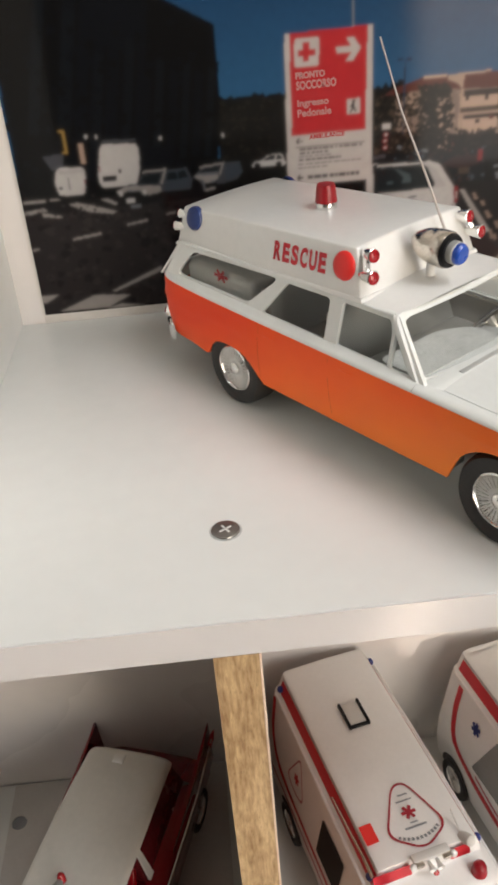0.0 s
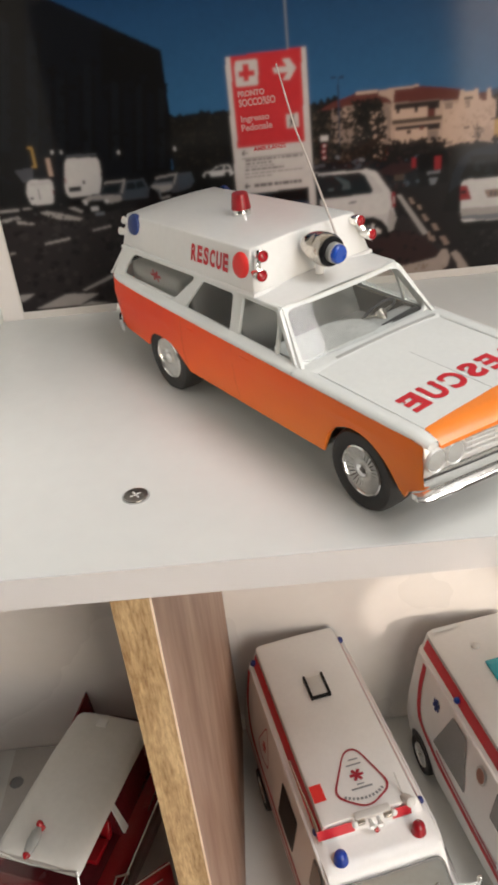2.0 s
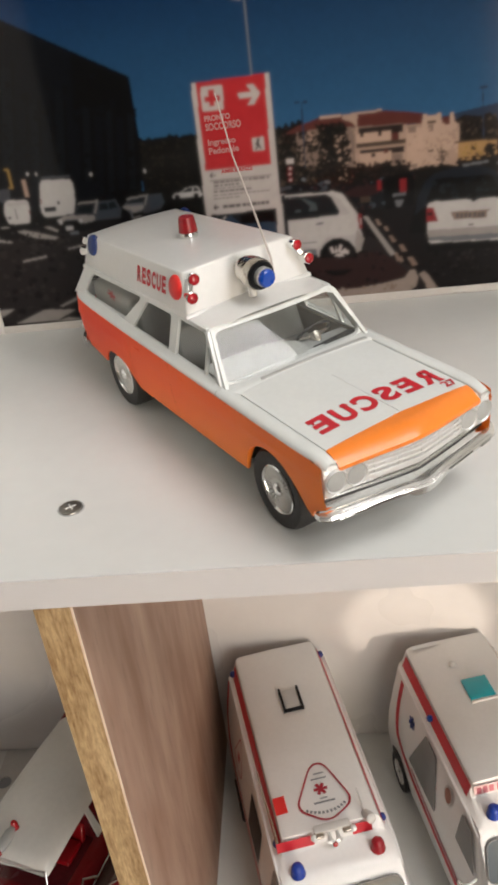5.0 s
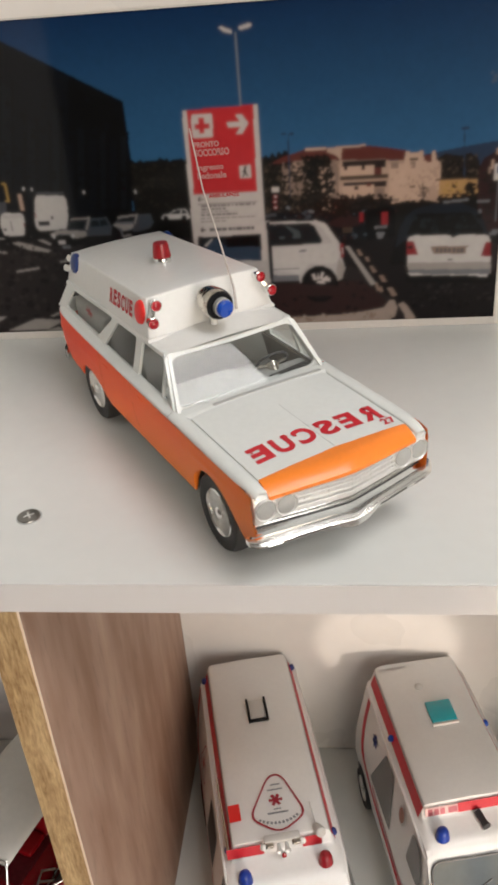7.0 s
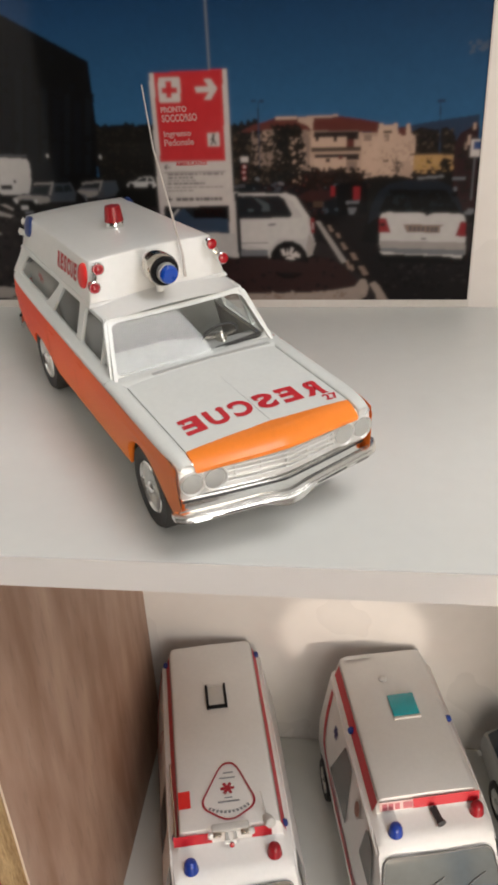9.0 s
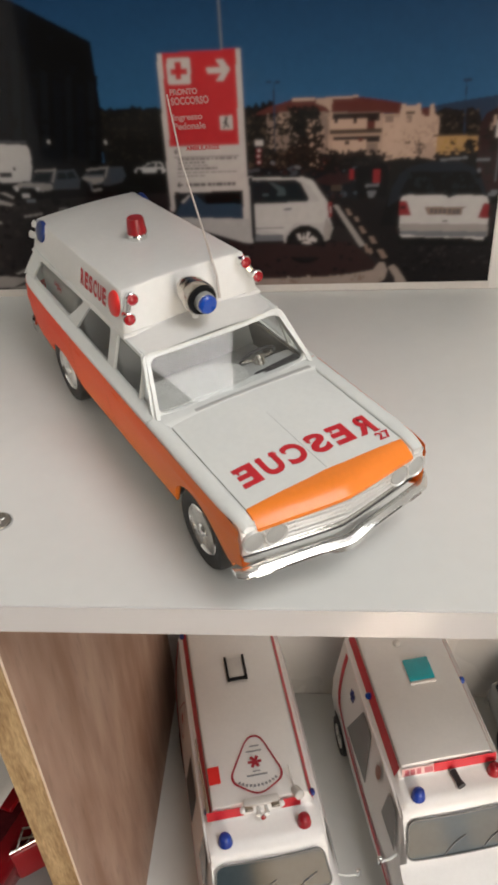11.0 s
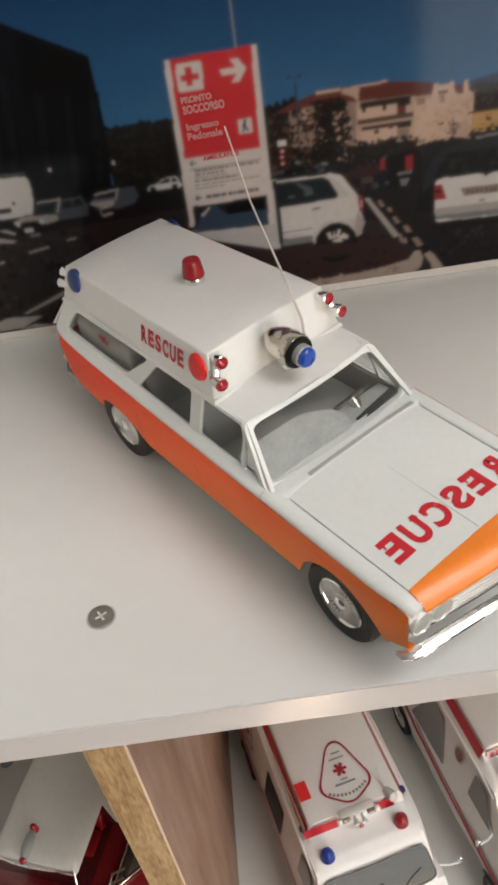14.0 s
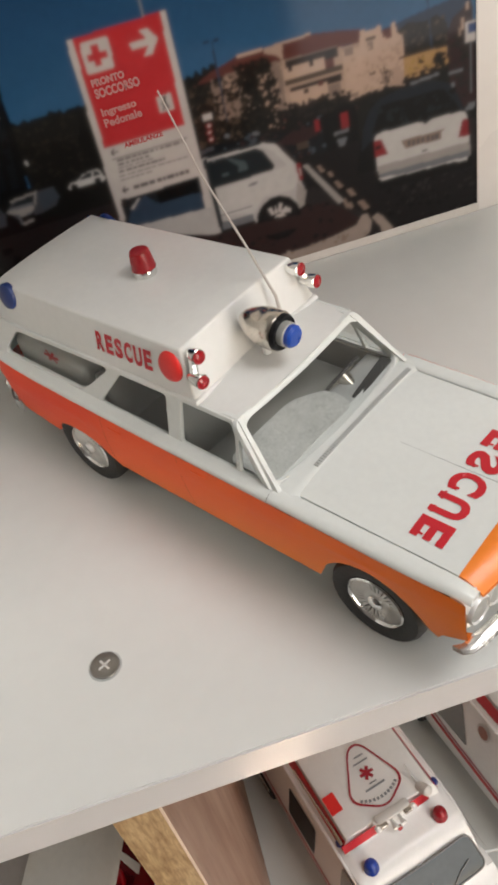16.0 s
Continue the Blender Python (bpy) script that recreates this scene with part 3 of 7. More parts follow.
for sy in (-1, 1):
    rows = []
    for i in range(25):
        x = 0.0225 + (nose(0.03) - 0.0225) * i / 24
        w = 0.0340 - 0.0006 - 0.0014 * max(0, (x - 0.066) / 0.016) ** 2
        dz = -0.0009 - 0.0150 * (x - 0.0225) - 0.0014 * max(0, (x - (nose(0.031) - 0.007)) / 0.007) ** 2
        rows.append([(x, sy * 0.0282, 0.0360 + dz), (x, sy * 0.0282, 0.0402 + dz), (x, sy * 0.0285, 0.0406 + dz), (x, sy * 0.0296, 0.0408 + dz), (x, sy * 0.0308, 0.0409 + dz), (x, sy * (w - 0.0007), 0.0407 + dz), (x, sy * (w - 0.0001), 0.0401 + dz), (x, sy * (w + 0.0003), 0.0396 + dz), (x, sy * (w + 0.0004), 0.0392 + dz), (x, sy * (w - 0.0014), 0.0382 + dz)])
    part("fender", grid(rows), WHITE, car, "white front fender top", 45)
part("cowl", grid([[(0.0195 + 0.0104 * i / 6 + 0.0018 * (1 - (y / 0.03) ** 2) * (1 - i / 6), y, 0.0396 + 0.0010 * (1 - (y / 0.032) ** 2) - 0.0008 * max(0, i - 5)) for y in np.linspace(-0.0318, 0.0318, 17)] for i in range(7)]), WHITE, car, "white cowl", 45)
vent = B()
for k in range(48):
    y = -0.0175 + 0.00094 * k
    zt = 0.0401 + 0.0008 * (1 - (y / 0.032) ** 2)
    join(vent, box(0.0267, 0.0282, y - 0.00036, y + 0.00036, 0.0388, zt))
part("cowl_vent", vent, GREY_PLASTIC, car, "grey ribbed vent behind the hood", 0)

# greenhouse sides, leaning in
def lean(z):
    return 0.0303 - (z - 0.0405) / 0.0145 * 0.0044


side_outline = rounded([(0.0255, 0.0388), (0.0104, 0.0560), (-0.0985, 0.0546), (-0.1065, 0.0404)], 0.0012, 3)
QUARTER = rounded([(-0.0985, 0.0426), (-0.0905, 0.0523), (-0.0420, 0.0538), (-0.0560, 0.0424)], 0.0032, 5)
REAR_DOOR = rounded([(-0.0478, 0.0411), (-0.0374, 0.0535), (-0.0174, 0.0538), (-0.0170, 0.0409)], 0.0014, 4)
FRONT_DOOR = rounded([(-0.0118, 0.0408), (-0.0118, 0.0539), (0.0078, 0.0540), (0.0092, 0.0508), (0.0098, 0.0405)], 0.0010, 4)
VENT = rounded([(0.0110, 0.0405), (0.0104, 0.0506), (0.0188, 0.0404)], 0.0006, 3)
for sy in (-1, 1):
    put = lambda u, v, d: (u, sy * (lean(v) - d), v)
    part("side_frame", plate(side_outline, [QUARTER, REAR_DOOR, FRONT_DOOR, VENT], put, 0.0013), WHITE, car, "white window frame out of view with pillars", 30)
    for hole, nm in ((QUARTER, "side_window"), (REAR_DOOR, "side_window"), (FRONT_DOOR, "side_window"), (VENT, "vent_window")):
        g = part(nm, plate(hole, [], lambda u, v, d: (u, sy * (lean(v) - 0.0008 - d), v), 0), CLEAR, car, "clear glazing", 0)
        g.visible_shadow = False
    drip = tube([(0.009, sy * (lean(0.0556) + 0.0004), 0.0556), (-0.04, sy * (lean(0.0554) + 0.0004), 0.0554), (-0.094, sy * (lean(0.0543) + 0.0004), 0.0543)], 0.0005, 6)
    part("drip_rail", drip, WHITE, car)

# windscreen frame and glass
def screen(u, v, d):
    """u across, v from 0 below to 1 above."""
    bow = 0.0035 * (1 - (u / 0.031) ** 2)
    return (0.0225 - 0.0128 * v + bow * (1 - 0.45 * v) - d, u, 0.0398 + 0.0158 * v)


W0, W1 = 0.0309, 0.0268
TALL = 0.0203


def soft_frame(loop, r):
    """Corners rounded in true lengths; v runs from 0 to 1 over the slope."""
    return [(u, v / TALL) for u, v in rounded([(u, v * TALL) for u, v in loop], r, 8)]


frame_out = soft_frame([(-W0 - 0.0006, -0.07), (W0 + 0.0006, -0.07), (W1, 1.03), (-W1, 1.03)], 0.003)
frame_in = soft_frame([(-W0 + 0.0017, 0.035), (W0 - 0.0017, 0.035), (W1 - 0.0016, 0.945), (-W1 + 0.0016, 0.945)], 0.0042)


def densify(loop, n=6):
    out = []
    for a, b in zip(loop, loop[1:] + loop[:1]):
        k = n if abs(a[0] - b[0]) > 0.01 else 1
        out += [(a[0] + (b[0] - a[0]) * i / k, a[1] + (b[1] - a[1]) * i / k) for i in range(k)]
    return out


part("windscreen_frame", plate(densify(frame_out), [densify(frame_in)], screen, 0.0014), WHITE, car, "white windscreen frame", 40)
ws = part("windscreen", grid([[screen(-(W0 - 0.0006) + 2 * (W0 - 0.0006) * i / 16 - (0.006 * j / 6) * (i / 8 - 1), 0.05 + 0.9 * j / 6, 0.0007) for i in range(17)] for j in range(7)]), HAZED_GLASS, car, "clear windscreen with a painted pale marbled haze", 60)
ws.visible_shadow = False

# roof, raised cap
roof_rows = []
for i in range(21):
    x = 0.0096 - 0.1086 * i / 20
    z = 0.0558 - 0.0014 * max(0, (-x) / 0.1) - 0.0010 * max(0, (x - 0.003) / 0.0075) ** 2
    roof_rows.append([(x + 0.0024 * (1 - (y / 0.027) ** 2) * (1 if i == 0 else max(0, 1 - i / 3)), y, z + 0.0022 * (1 - (y / 0.0262) ** 2)) for y in np.linspace(-0.0262, 0.0262, 17)])
part("roof", grid(roof_rows), ROOF_WHITE, car, "white lower roof", 50)
cap_pts = [(-0.1010, -0.0258, 0.0532), (-0.0040, -0.0266, 0.0568), (-0.0040, 0.0266, 0.0568), (-0.1010, 0.0258, 0.0532),
           (-0.0990, -0.0222, 0.0664), (-0.0082, -0.0236, 0.0712), (-0.0082, 0.0236, 0.0712), (-0.0990, 0.0222, 0.0664)]
cap = hexa(cap_pts)
bmesh.ops.subdivide_edges(cap, edges=[e for e in cap.edges if abs((e.verts[0].co - e.verts[1].co).x) > 0.05 or abs((e.verts[0].co - e.verts[1].co).y) > 0.03], cuts=7, use_grid_fill=True)
for v in cap.verts:
    if v.co.z > 0.0655 and abs(v.co.y) < 0.0215:
        v.co.z += 0.0007 * (1 - (v.co.y / 0.0222) ** 2)
ridge = [e for e in cap.edges if len(e.link_faces) == 2 and e.calc_face_angle(0) > 0.5]
bmesh.ops.bevel(cap, geom=ridge, offset=0.0007, segments=3, profile=0.5, affect="EDGES")
cap_ob = part("roof_cap", cap, ROOF_WHITE, car, "white raised roof cap", 35)
part("cap_lip", hexa([(-0.1018, -0.0266, 0.0526), (-0.0030, -0.0273, 0.0561), (-0.0030, 0.0273, 0.0561), (-0.1018, 0.0266, 0.0526), (-0.1012, -0.0260, 0.0538), (-0.0036, -0.0268, 0.0574), (-0.0036, 0.0268, 0.0574), (-0.1012, 0.0260, 0.0538)], 0.0003), ROOF_WHITE, cap_ob)
# tailgate
part("tailgate", plate(rounded([(-0.030, 0.0), (0.030, 0.0), (0.0255, 1.0), (-0.0255, 1.0)], 0.003), [rounded([(-0.025, 0.2), (0.025, 0.2), (0.021, 0.85), (-0.021, 0.85)], 0.003)], lambda u, v, d: (-0.1095 + 0.0090 * v + d, u, 0.0404 + 0.0130 * v), 0.0013), WHITE, car, "white tailgate frame", 30)

# lettering on the cap side and hood
SERIF = {"R": [(-0.30, -0.33, 0.26, 0.08), (-0.30, 0.33, 0.22, 0.08), (0.28, -0.33, 0.22, 0.08)], "E": [(-0.28, -0.33, 0.2, 0.08), (-0.28, 0.33, 0.2, 0.08), (0.24, -0.25, 0.08, 0.2), (0.22, 0.25, 0.08, 0.2)],
         "S": [(0.24, 0.22, 0.08, 0.24), (-0.26, -0.22, 0.08, 0.24)], "C": [(0.28, 0.24, 0.08, 0.24)], "U": [(-0.28, 0.34, 0.32, 0.08), (0.28, 0.34, 0.26, 0.08)]}


def slab_word(word, height, pitch):
    """Bold letters with slab serifs, centred, in the xy plane."""
    bm = B()
    for i, ch in enumerate(word):
        dx = (i - (len(word) - 1) / 2) * pitch
        glyph = lettering(ch, height * 1.36, 0, height * 0.058)
        xs = [v.co.x for v in glyph.verts]
        join(bm, glyph, Matrix.Translation((dx, 0, 0)) @ Matrix.Diagonal((pitch * 0.80 / (max(xs) - min(xs)), 1.0, 1, 1)) @ Matrix.Translation((-(max(xs) + min(xs)) / 2, 0, 0)))
        for cx, cy, w, h in SERIF.get(ch, ()):
            x, y = dx + cx * pitch * 1.05, cy * height * 1.28
            s = bm.verts.new((x - w * pitch / 2, y - h * height / 2, 0.00001)), bm.verts.new((x + w * pitch / 2, y - h * height / 2, 0.00001)), bm.verts.new((x + w * pitch / 2, y + h * height / 2, 0.00001)), bm.verts.new((x - w * pitch / 2, y + h * height / 2, 0.00001))
            bm.faces.new(s)
    return bm


def on_cap(x, t, out):
    """A point of the right flank of the cap: x along, t 0 below to 1 above."""
    f = (x + 0.1000) / 0.0940
    lo = Vector((x, -0.0258 - 0.0008 * f, 0.0532 + 0.0036 * f))
    hi = Vector((x, -0.0222 - 0.0014 * f, 0.0664 + 0.0048 * f))
    n = Vector((0, -(hi.z - lo.z), (hi.y - lo.y))).normalized()
    return lo.lerp(hi, t) + Vector((0, n.y, n.z)) * out


word = slab_word("RESCUE", 0.0059, 0.0043)
for sy, nm in ((-1, 1), (1, -1)):
    w = word.copy()
    for v in w.verts:
        p = on_cap(-0.0326 + v.co.x, 0.51 + v.co.y / 0.0142, 0.00022)
        v.co = Vector((p.x, p.y, p.z)) if sy < 0 else Vector((-0.0652 - p.x, -p.y, p.z))
    part("lettering", w, RED_FLAT, cap_ob, "red word RESCUE", 0)
word.free()


def on_hood(bm, cx, cy, flip):
    """Lays a word across the hood, read from the front."""
    bmesh.ops.subdivide_edges(bm, edges=[e for e in bm.edges if e.calc_length() > 0.003], cuts=2)
    for v in bm.verts:
        x, y = cx - v.co.y, cy + (-v.co.x if flip else v.co.x)
        v.co = Vector((x, y, hood_z(x, y) + 0.0002))
    bmesh.ops.triangulate(bm, faces=bm.faces)
    return bm


part("lettering", on_hood(slab_word("RESCUE", 0.0090, 0.0084), 0.0652, 0.0006, True), RED_FLAT, hood, "red word RESCUE in mirror writing", 0)
part("lettering", on_hood(lettering("27", 0.0050, 0, 0.00016), 0.0722, 0.0243, False), RED_FLAT, hood, "red number 27", 0)
part("hood_crease", tube([(0.058 + 0.002 * k, 0.0004, hood_z(0.058 + 0.002 * k, 0.0004) + 0.00002) for k in range(10)], 0.00012, 5), GREY_PLASTIC, hood)


# lamps on the cap
def lamp(root, name, at, direction, r, length, lens, label, bezel=CHROME):
    m = Matrix.Translation(at) @ Vector(direction).to_track_quat("Z", "Y").to_matrix().to_4x4()
    b = part(name, lathe([(0, -length), (r * 0.55, -length * 0.95), (r * 0.85, -length * 0.6), (r, -length * 0.15), (r * 1.05, 0.0), (r * 0.9, r * 0.12), (r * 0.8, -r * 0.1), (0, -r * 0.1)], 24, m), bezel, root, label)
    part("lens", lathe([(r * 0.82, -r * 0.15), (r * 0.78, r * 0.05), (r * 0.45, r * 0.28), (0, r * 0.34)], 20, m), lens, b)
    part("lens_ring", lathe([(r * 0.95, r * 0.05), (r * 0.9, r * 0.25), (r * 0.72, r * 0.25), (r * 0.70, 0)], 24, m), lens, b)
    return b


for sy in (-1, 1):
    lamp(car, "warning_lamp", (-0.0032, sy * 0.0218, 0.0694), (1, sy * 0.12, 0.1), 0.0021, 0.0052, RED_LENS, "red warning lamp in a chrome bezel")
    lamp(car, "warning_lamp", (-0.0006, sy * 0.0248, 0.0641), (1, sy * 0.12, 0.05), 0.0021, 0.0058, RED_LENS, "red warning lamp in a chrome bezel")
    part("lamp_bracket", tube([(-0.0062, sy * 0.0218, 0.0692), (-0.0046, sy * 0.0234, 0.0664), (-0.0036, sy * 0.0246, 0.0641)], 0.0012, 8), CHROME, car, "chrome lamp bracket")
    lamp(car, "rear_lamp", (-0.1014, sy * 0.0222, 0.0634), (-1, sy * 0.2, 0.1), 0.0019, 0.005, RED_LENS, "rear lamp in a chrome bezel")
    lamp(car, "rear_lamp", (-0.1026, sy * 0.0240, 0.0590), (-1, sy * 0.2, 0.0), 0.0019, 0.005, RED_LENS, "rear lamp in a chrome bezel")
    for x, t, r, mat, lab in ((-0.0122, 0.60, 0.0045, RED_BRIGHT, "domed red side lamp"), (-0.0911, 0.76, 0.0044, BLUE_DEEP, "domed blue side lamp")):
        p, q = on_cap(x, t, 0.0), on_cap(x, t, 1.0)
        dirn = (q - p)
        p.y, dirn.y = (p.y, dirn.y) if sy < 0 else (-p.y, -dirn.y)
        m = Matrix.Translation(p) @ dirn.to_track_quat("Z", "Y").to_matrix().to_4x4()
        part("side_lamp", lathe([(r, -0.0008), (r, 0.0004), (r * 0.92, 0.0010), (r * 0.6, 0.0015), (0, 0.0017)], 32, m), mat, car, lab)

# beacon
bz = 0.0694
bm_ = Matrix.Translation((-0.0460, 0.0002, bz))
beacon = part("beacon", lathe([(0, -0.0012), (0.0035, -0.0012), (0.0037, 0.0014), (0.0035, 0.0024), (0.0032, 0.0030), (0, 0.0030)], 28, bm_), CHROME, car, "red beacon on a chrome base")
part("dome", lathe([(0.0038, 0.0028), (0.0037, 0.0034), (0.0032, 0.0076), (0.0029, 0.0086), (0.0020, 0.0088), (0, 0.0088)], 28, bm_), DOME_RED, beacon, "red dome")

# siren on the front roof
sm = Matrix.Translation((0.0036, -0.0023, 0.0682)) @ Vector((1, 0.03, -0.06)).to_track_quat("Z", "Y").to_matrix().to_4x4()
siren = part("siren", lathe([(0, -0.0090), (0.0012, -0.0086), (0.0030, -0.0068), (0.0045, -0.0040), (0.0053, -0.0012), (0.0055, 0.0010), (0.0056, 0.0012), (0.0056, 0.0045), (0.0053, 0.0050), (0.0046, 0.0050), (0.0046, 0.002), (0, 0.002)], 40, sm), DARK_CHROME, car, "chrome bullet siren with a blue lens")
part("collar", lathe([(0.0051, 0.0046), (0.0052, 0.0057), (0.0048, 0.0063), (0.0040, 0.0063), (0.0034, 0.0060), (0.0034, 0.004)], 36, sm), BLACK_GLOSS, siren, "black collar")
part("lens_rim", lathe([(0.0034, 0.005), (0.0035, 0.0080), (0.0031, 0.0083), (0.0029, 0.0076)], 32, sm), SEAT_WHITE, siren, "pale lens rim")
part("lens", lathe([(0.0032, 0.0074), (0.0032, 0.0094), (0.0026, 0.0101), (0, 0.0103)], 28, sm), BLUE_LENS, siren, "blue lens")
part("foot", tube([(0.0018, -0.0020, 0.0650), (0.0016, -0.0020, 0.0585)], 0.0014, 12), ROOF_WHITE, siren, "white foot")
part("antenna", tube([(-0.0022, 0.0098, 0.0600), (-0.0030, 0.0100, 0.0680), (-0.0112, 0.0104, 0.0830), (-0.0225, 0.0110, 0.1015), (-0.0340, 0.0138, 0.1212)], [0.0006, 0.00045, 0.00034, 0.00028, 0.00024], 8), material("pale_sprue", (0.47, 0.43, 0.40, 1), 0.45, vary=0.05), car, "thin pale whip antenna")

# front end
part("grille", grid([[(nose(y) - 0.0012 - dx, y, z) for y in np.linspace(-0.0322, 0.0322, 35)] for z, dx in ((0.0350, 0.0016), (0.0347, 0.0006), (0.0341, 0.0012), (0.0330, 0.0014), (0.0314, 0.0014), (0.0300, 0.0014), (0.0286, 0.0006), (0.0268, 0.0006), (0.0252, 0.0018))]), SILVER, car, "silver grille panel", 35)
for z in (0.0338, 0.0322, 0.0304, 0.0288):
    part("grille_bar", tube([(nose(y) - 0.0010, y, z) for y in np.linspace(-0.0185, 0.0185, 21)], 0.00032, 6), SILVER, car, "silver grille bar")
for k in range(5):
    y = -0.016 + 0.008 * k
    part("grille_post", tube([(nose(y) - 0.0014, y, 0.0342), (nose(y) - 0.0012, y, 0.0288)], 0.00028, 5), SILVER, car)
for y, sx in ((-0.0291, 0.0007), (-0.0222, 0.0), (0.0222, 0.0), (0.0291, 0.0007)):
    m = Matrix.Translation((nose(y) - 0.0014 + sx, y, 0.0310)) @ Vector((1, y * 2, 0)).to_track_quat("Z", "Y").to_matrix().to_4x4()
    hl = part("headlight", lathe([(0.0039, -0.002), (0.0040, 0.0008), (0.0037, 0.0012), (0.0033, 0.0006)], 32, m), SILVER, car, "silver-ringed headlight")
    part("lens", lathe([(0.0034, 0.0004), (0.0031, 0.0009), (0.0018, 0.0013), (0, 0.0014)], 24, m), SEAT_WHITE, hl, "pale lens")
bump_rows = []


def bumper_x(y):
    return nose(y * 0.95) + 0.0012 - 0.0058 * max(0, (abs(y) - 0.0325) / 0.0055) ** 2


for y in np.linspace(-0.0354, 0.0368, 45):
    x = bumper_x(y)
    k = 1 - 0.5 * max(0, (abs(y) - 0.030) / 0.008)
    zc = 0.0208 - 0.0008 * math.exp(-(y / 0.005) ** 2) + 0.020 * y
    dip = 0.0016 * max(0, 1 - (abs(y) / 0.0075) ** 4)
    bump_rows.append([(x - 0.0024, y, zc + 0.0012 * k), (x - 0.0006, y, zc + 0.0014 * k), (x + 0.0003, y, zc + 0.0009 * k), (x - 0.0003, y, zc + 0.0001), (x + 0.0006, y, zc - 0.0005), (x + 0.0006, y, zc - 0.0012 * k - dip), (x - 0.0004, y, zc - 0.0016 * k - dip), (x - 0.0024, y, zc - 0.0016 * k - dip)])
fb = part("front_bumper", loft(bump_rows), BUMPER, car, "chrome front bumper", 35)
for sy in (-1, 1):
    part("bumper_slot", tube([(bumper_x(y) + 0.0004, y, 0.0202 + 0.020 * y) for y in np.linspace(sy * 0.0095, sy * 0.0215, 9)], 0.0003, 6), DARK, fb, "dark slot in the bumper")
    part("parking_lamp", tube([(bumper_x(y) + 0.0004, y, 0.0199 + 0.020 * y) for y in np.linspace(sy * 0.0255, sy * 0.0305, 5)], 0.0006, 6), CHROME, fb)
    bezel = []
    for y, back, cut, z0, z1 in ((0.0180, 0.0040, 0.0016, 0.0264, 0.0358), (0.0260, 0.0040, 0.0010, 0.0258, 0.0366), (0.0308, 0.0030, 0.0004, 0.0254, 0.0376), (0.0320, 0.0012, 0.0003, 0.0256, 0.0374), (0.0328, 0.0040, 0.0005, 0.0262, 0.0368)):
        xf, xb = nose(y) - cut, nose(y) - cut - back
        bezel.append([(xb, sy * y, z0), (xf - 0.0008, sy * y, z0), (xf, sy * y, z0 + 0.0012), (xf + 0.0003, sy * y, (z0 + z1) / 2), (xf, sy * y, z1 - 0.0012), (xf - 0.0010, sy * y, z1), (xb, sy * y, z1)])
    part("headlight_bezel", loft(bezel), SILVER, car, "silver headlight bezel", 50)
# the third, dark tube paints the shadow line above the bumper
for z, r, mat in ((0.0260, 0.0005, CHROME), (0.0246, 0.0004, BUMPER), (0.0236, 0.0003, DARK)):
    part("lower_trim", tube([(nose(y) - 0.0026, y, z) for y in np.linspace(-0.0318, 0.0318, 25)], r, 6), mat, car, "thin lower grille trim, the dark one a painted shadow line")
# shade in the gap under the hood lip, put in as a dark tube
part("nose_shadow", tube([(nose(y) - 0.0022, y, 0.0352) for y in np.linspace(-0.0268, 0.0268, 23)], 0.0007, 6), GAP, car, "dark tube painting the shaded gap under the hood lip")
part("hood_seam", tube([(0.0420 + 0.004 * k, 0.0004, hood_z(0.0420 + 0.004 * k, 0.0004) + 0.00002) for k in range(6)], 0.00007, 5), GREY_PLASTIC, hood)
part("valance", grid([[(nose(y) - 0.0028 - d, y, z) for y in np.linspace(-0.0318, 0.0318, 21)] for z, d in ((0.0262, 0.0006), (0.0210, 0.0010), (0.0165, 0.0040))]), BUMPER, car, "silver lower valance")
rear_rows = []
for y in np.linspace(-0.0330, 0.0330, 31):
    x = -0.1132 + 0.010 * max(0, (abs(y) - 0.024) / 0.0090) ** 2
    rear_rows.append([(x + 0.003, y, 0.0212), (x - 0.0008, y, 0.0208), (x - 0.0014, y, 0.0185), (x - 0.0006, y, 0.0160), (x + 0.003, y, 0.0155)])
part("rear_bumper", loft(rear_rows), CHROME, car, "chrome rear bumper", 35)
for sy in (-1, 1):
    m = Matrix.Translation((-0.1085, sy * 0.0284, 0.0240)) @ Vector((-1, sy * 0.55, 0)).to_track_quat("Z", "Y").to_matrix().to_4x4()
    tl = part("tail_lamp", lathe([(0.0026, -0.002), (0.0028, 0.0008), (0.0022, 0.0014)], 24, m), CHROME, car, "tail lamp in a chrome ring")
    part("lens", lathe([(0.0023, 0.0010), (0.0016, 0.0020), (0, 0.0023)], 20, m), RED_LENS, tl)

for x, sx in ((ARCH_F, 1), (ARCH_R, 1)):
    for sy in (-1, 1):
        build_wheel(car, x, sy * 0.0270, sy, RADIUS, 0.0110)
    part("axle", tube([(x, -0.024, RADIUS), (x, 0.024, RADIUS)], 0.0014, 8), DARK, car)
part("underbody", box(-0.102, 0.076, -0.0228, 0.0228, 0.0125, 0.0195, 0.002), GREY_PLASTIC, car, "grey underbody")
for sy in (-1, 1):
    part("sill_plate", box(-0.044, 0.034, min(sy * 0.0226, sy * 0.0310), max(sy * 0.0226, sy * 0.0310), 0.0148, 0.0168), GREY_PLASTIC, car)

# cabin
part("cabin_floor", box(-0.103, 0.020, -0.0305, 0.0305, 0.0192, 0.0215), CABIN_GREY, car, "grey cabin floor")
for sy in (-1, 1):
    part("door_card", box(-0.102, 0.0215, min(sy * 0.0286, sy * 0.0298), max(sy * 0.0286, sy * 0.0298), 0.0215, 0.0395, 0.0003, 1), TAUPE, car, "taupe door card")
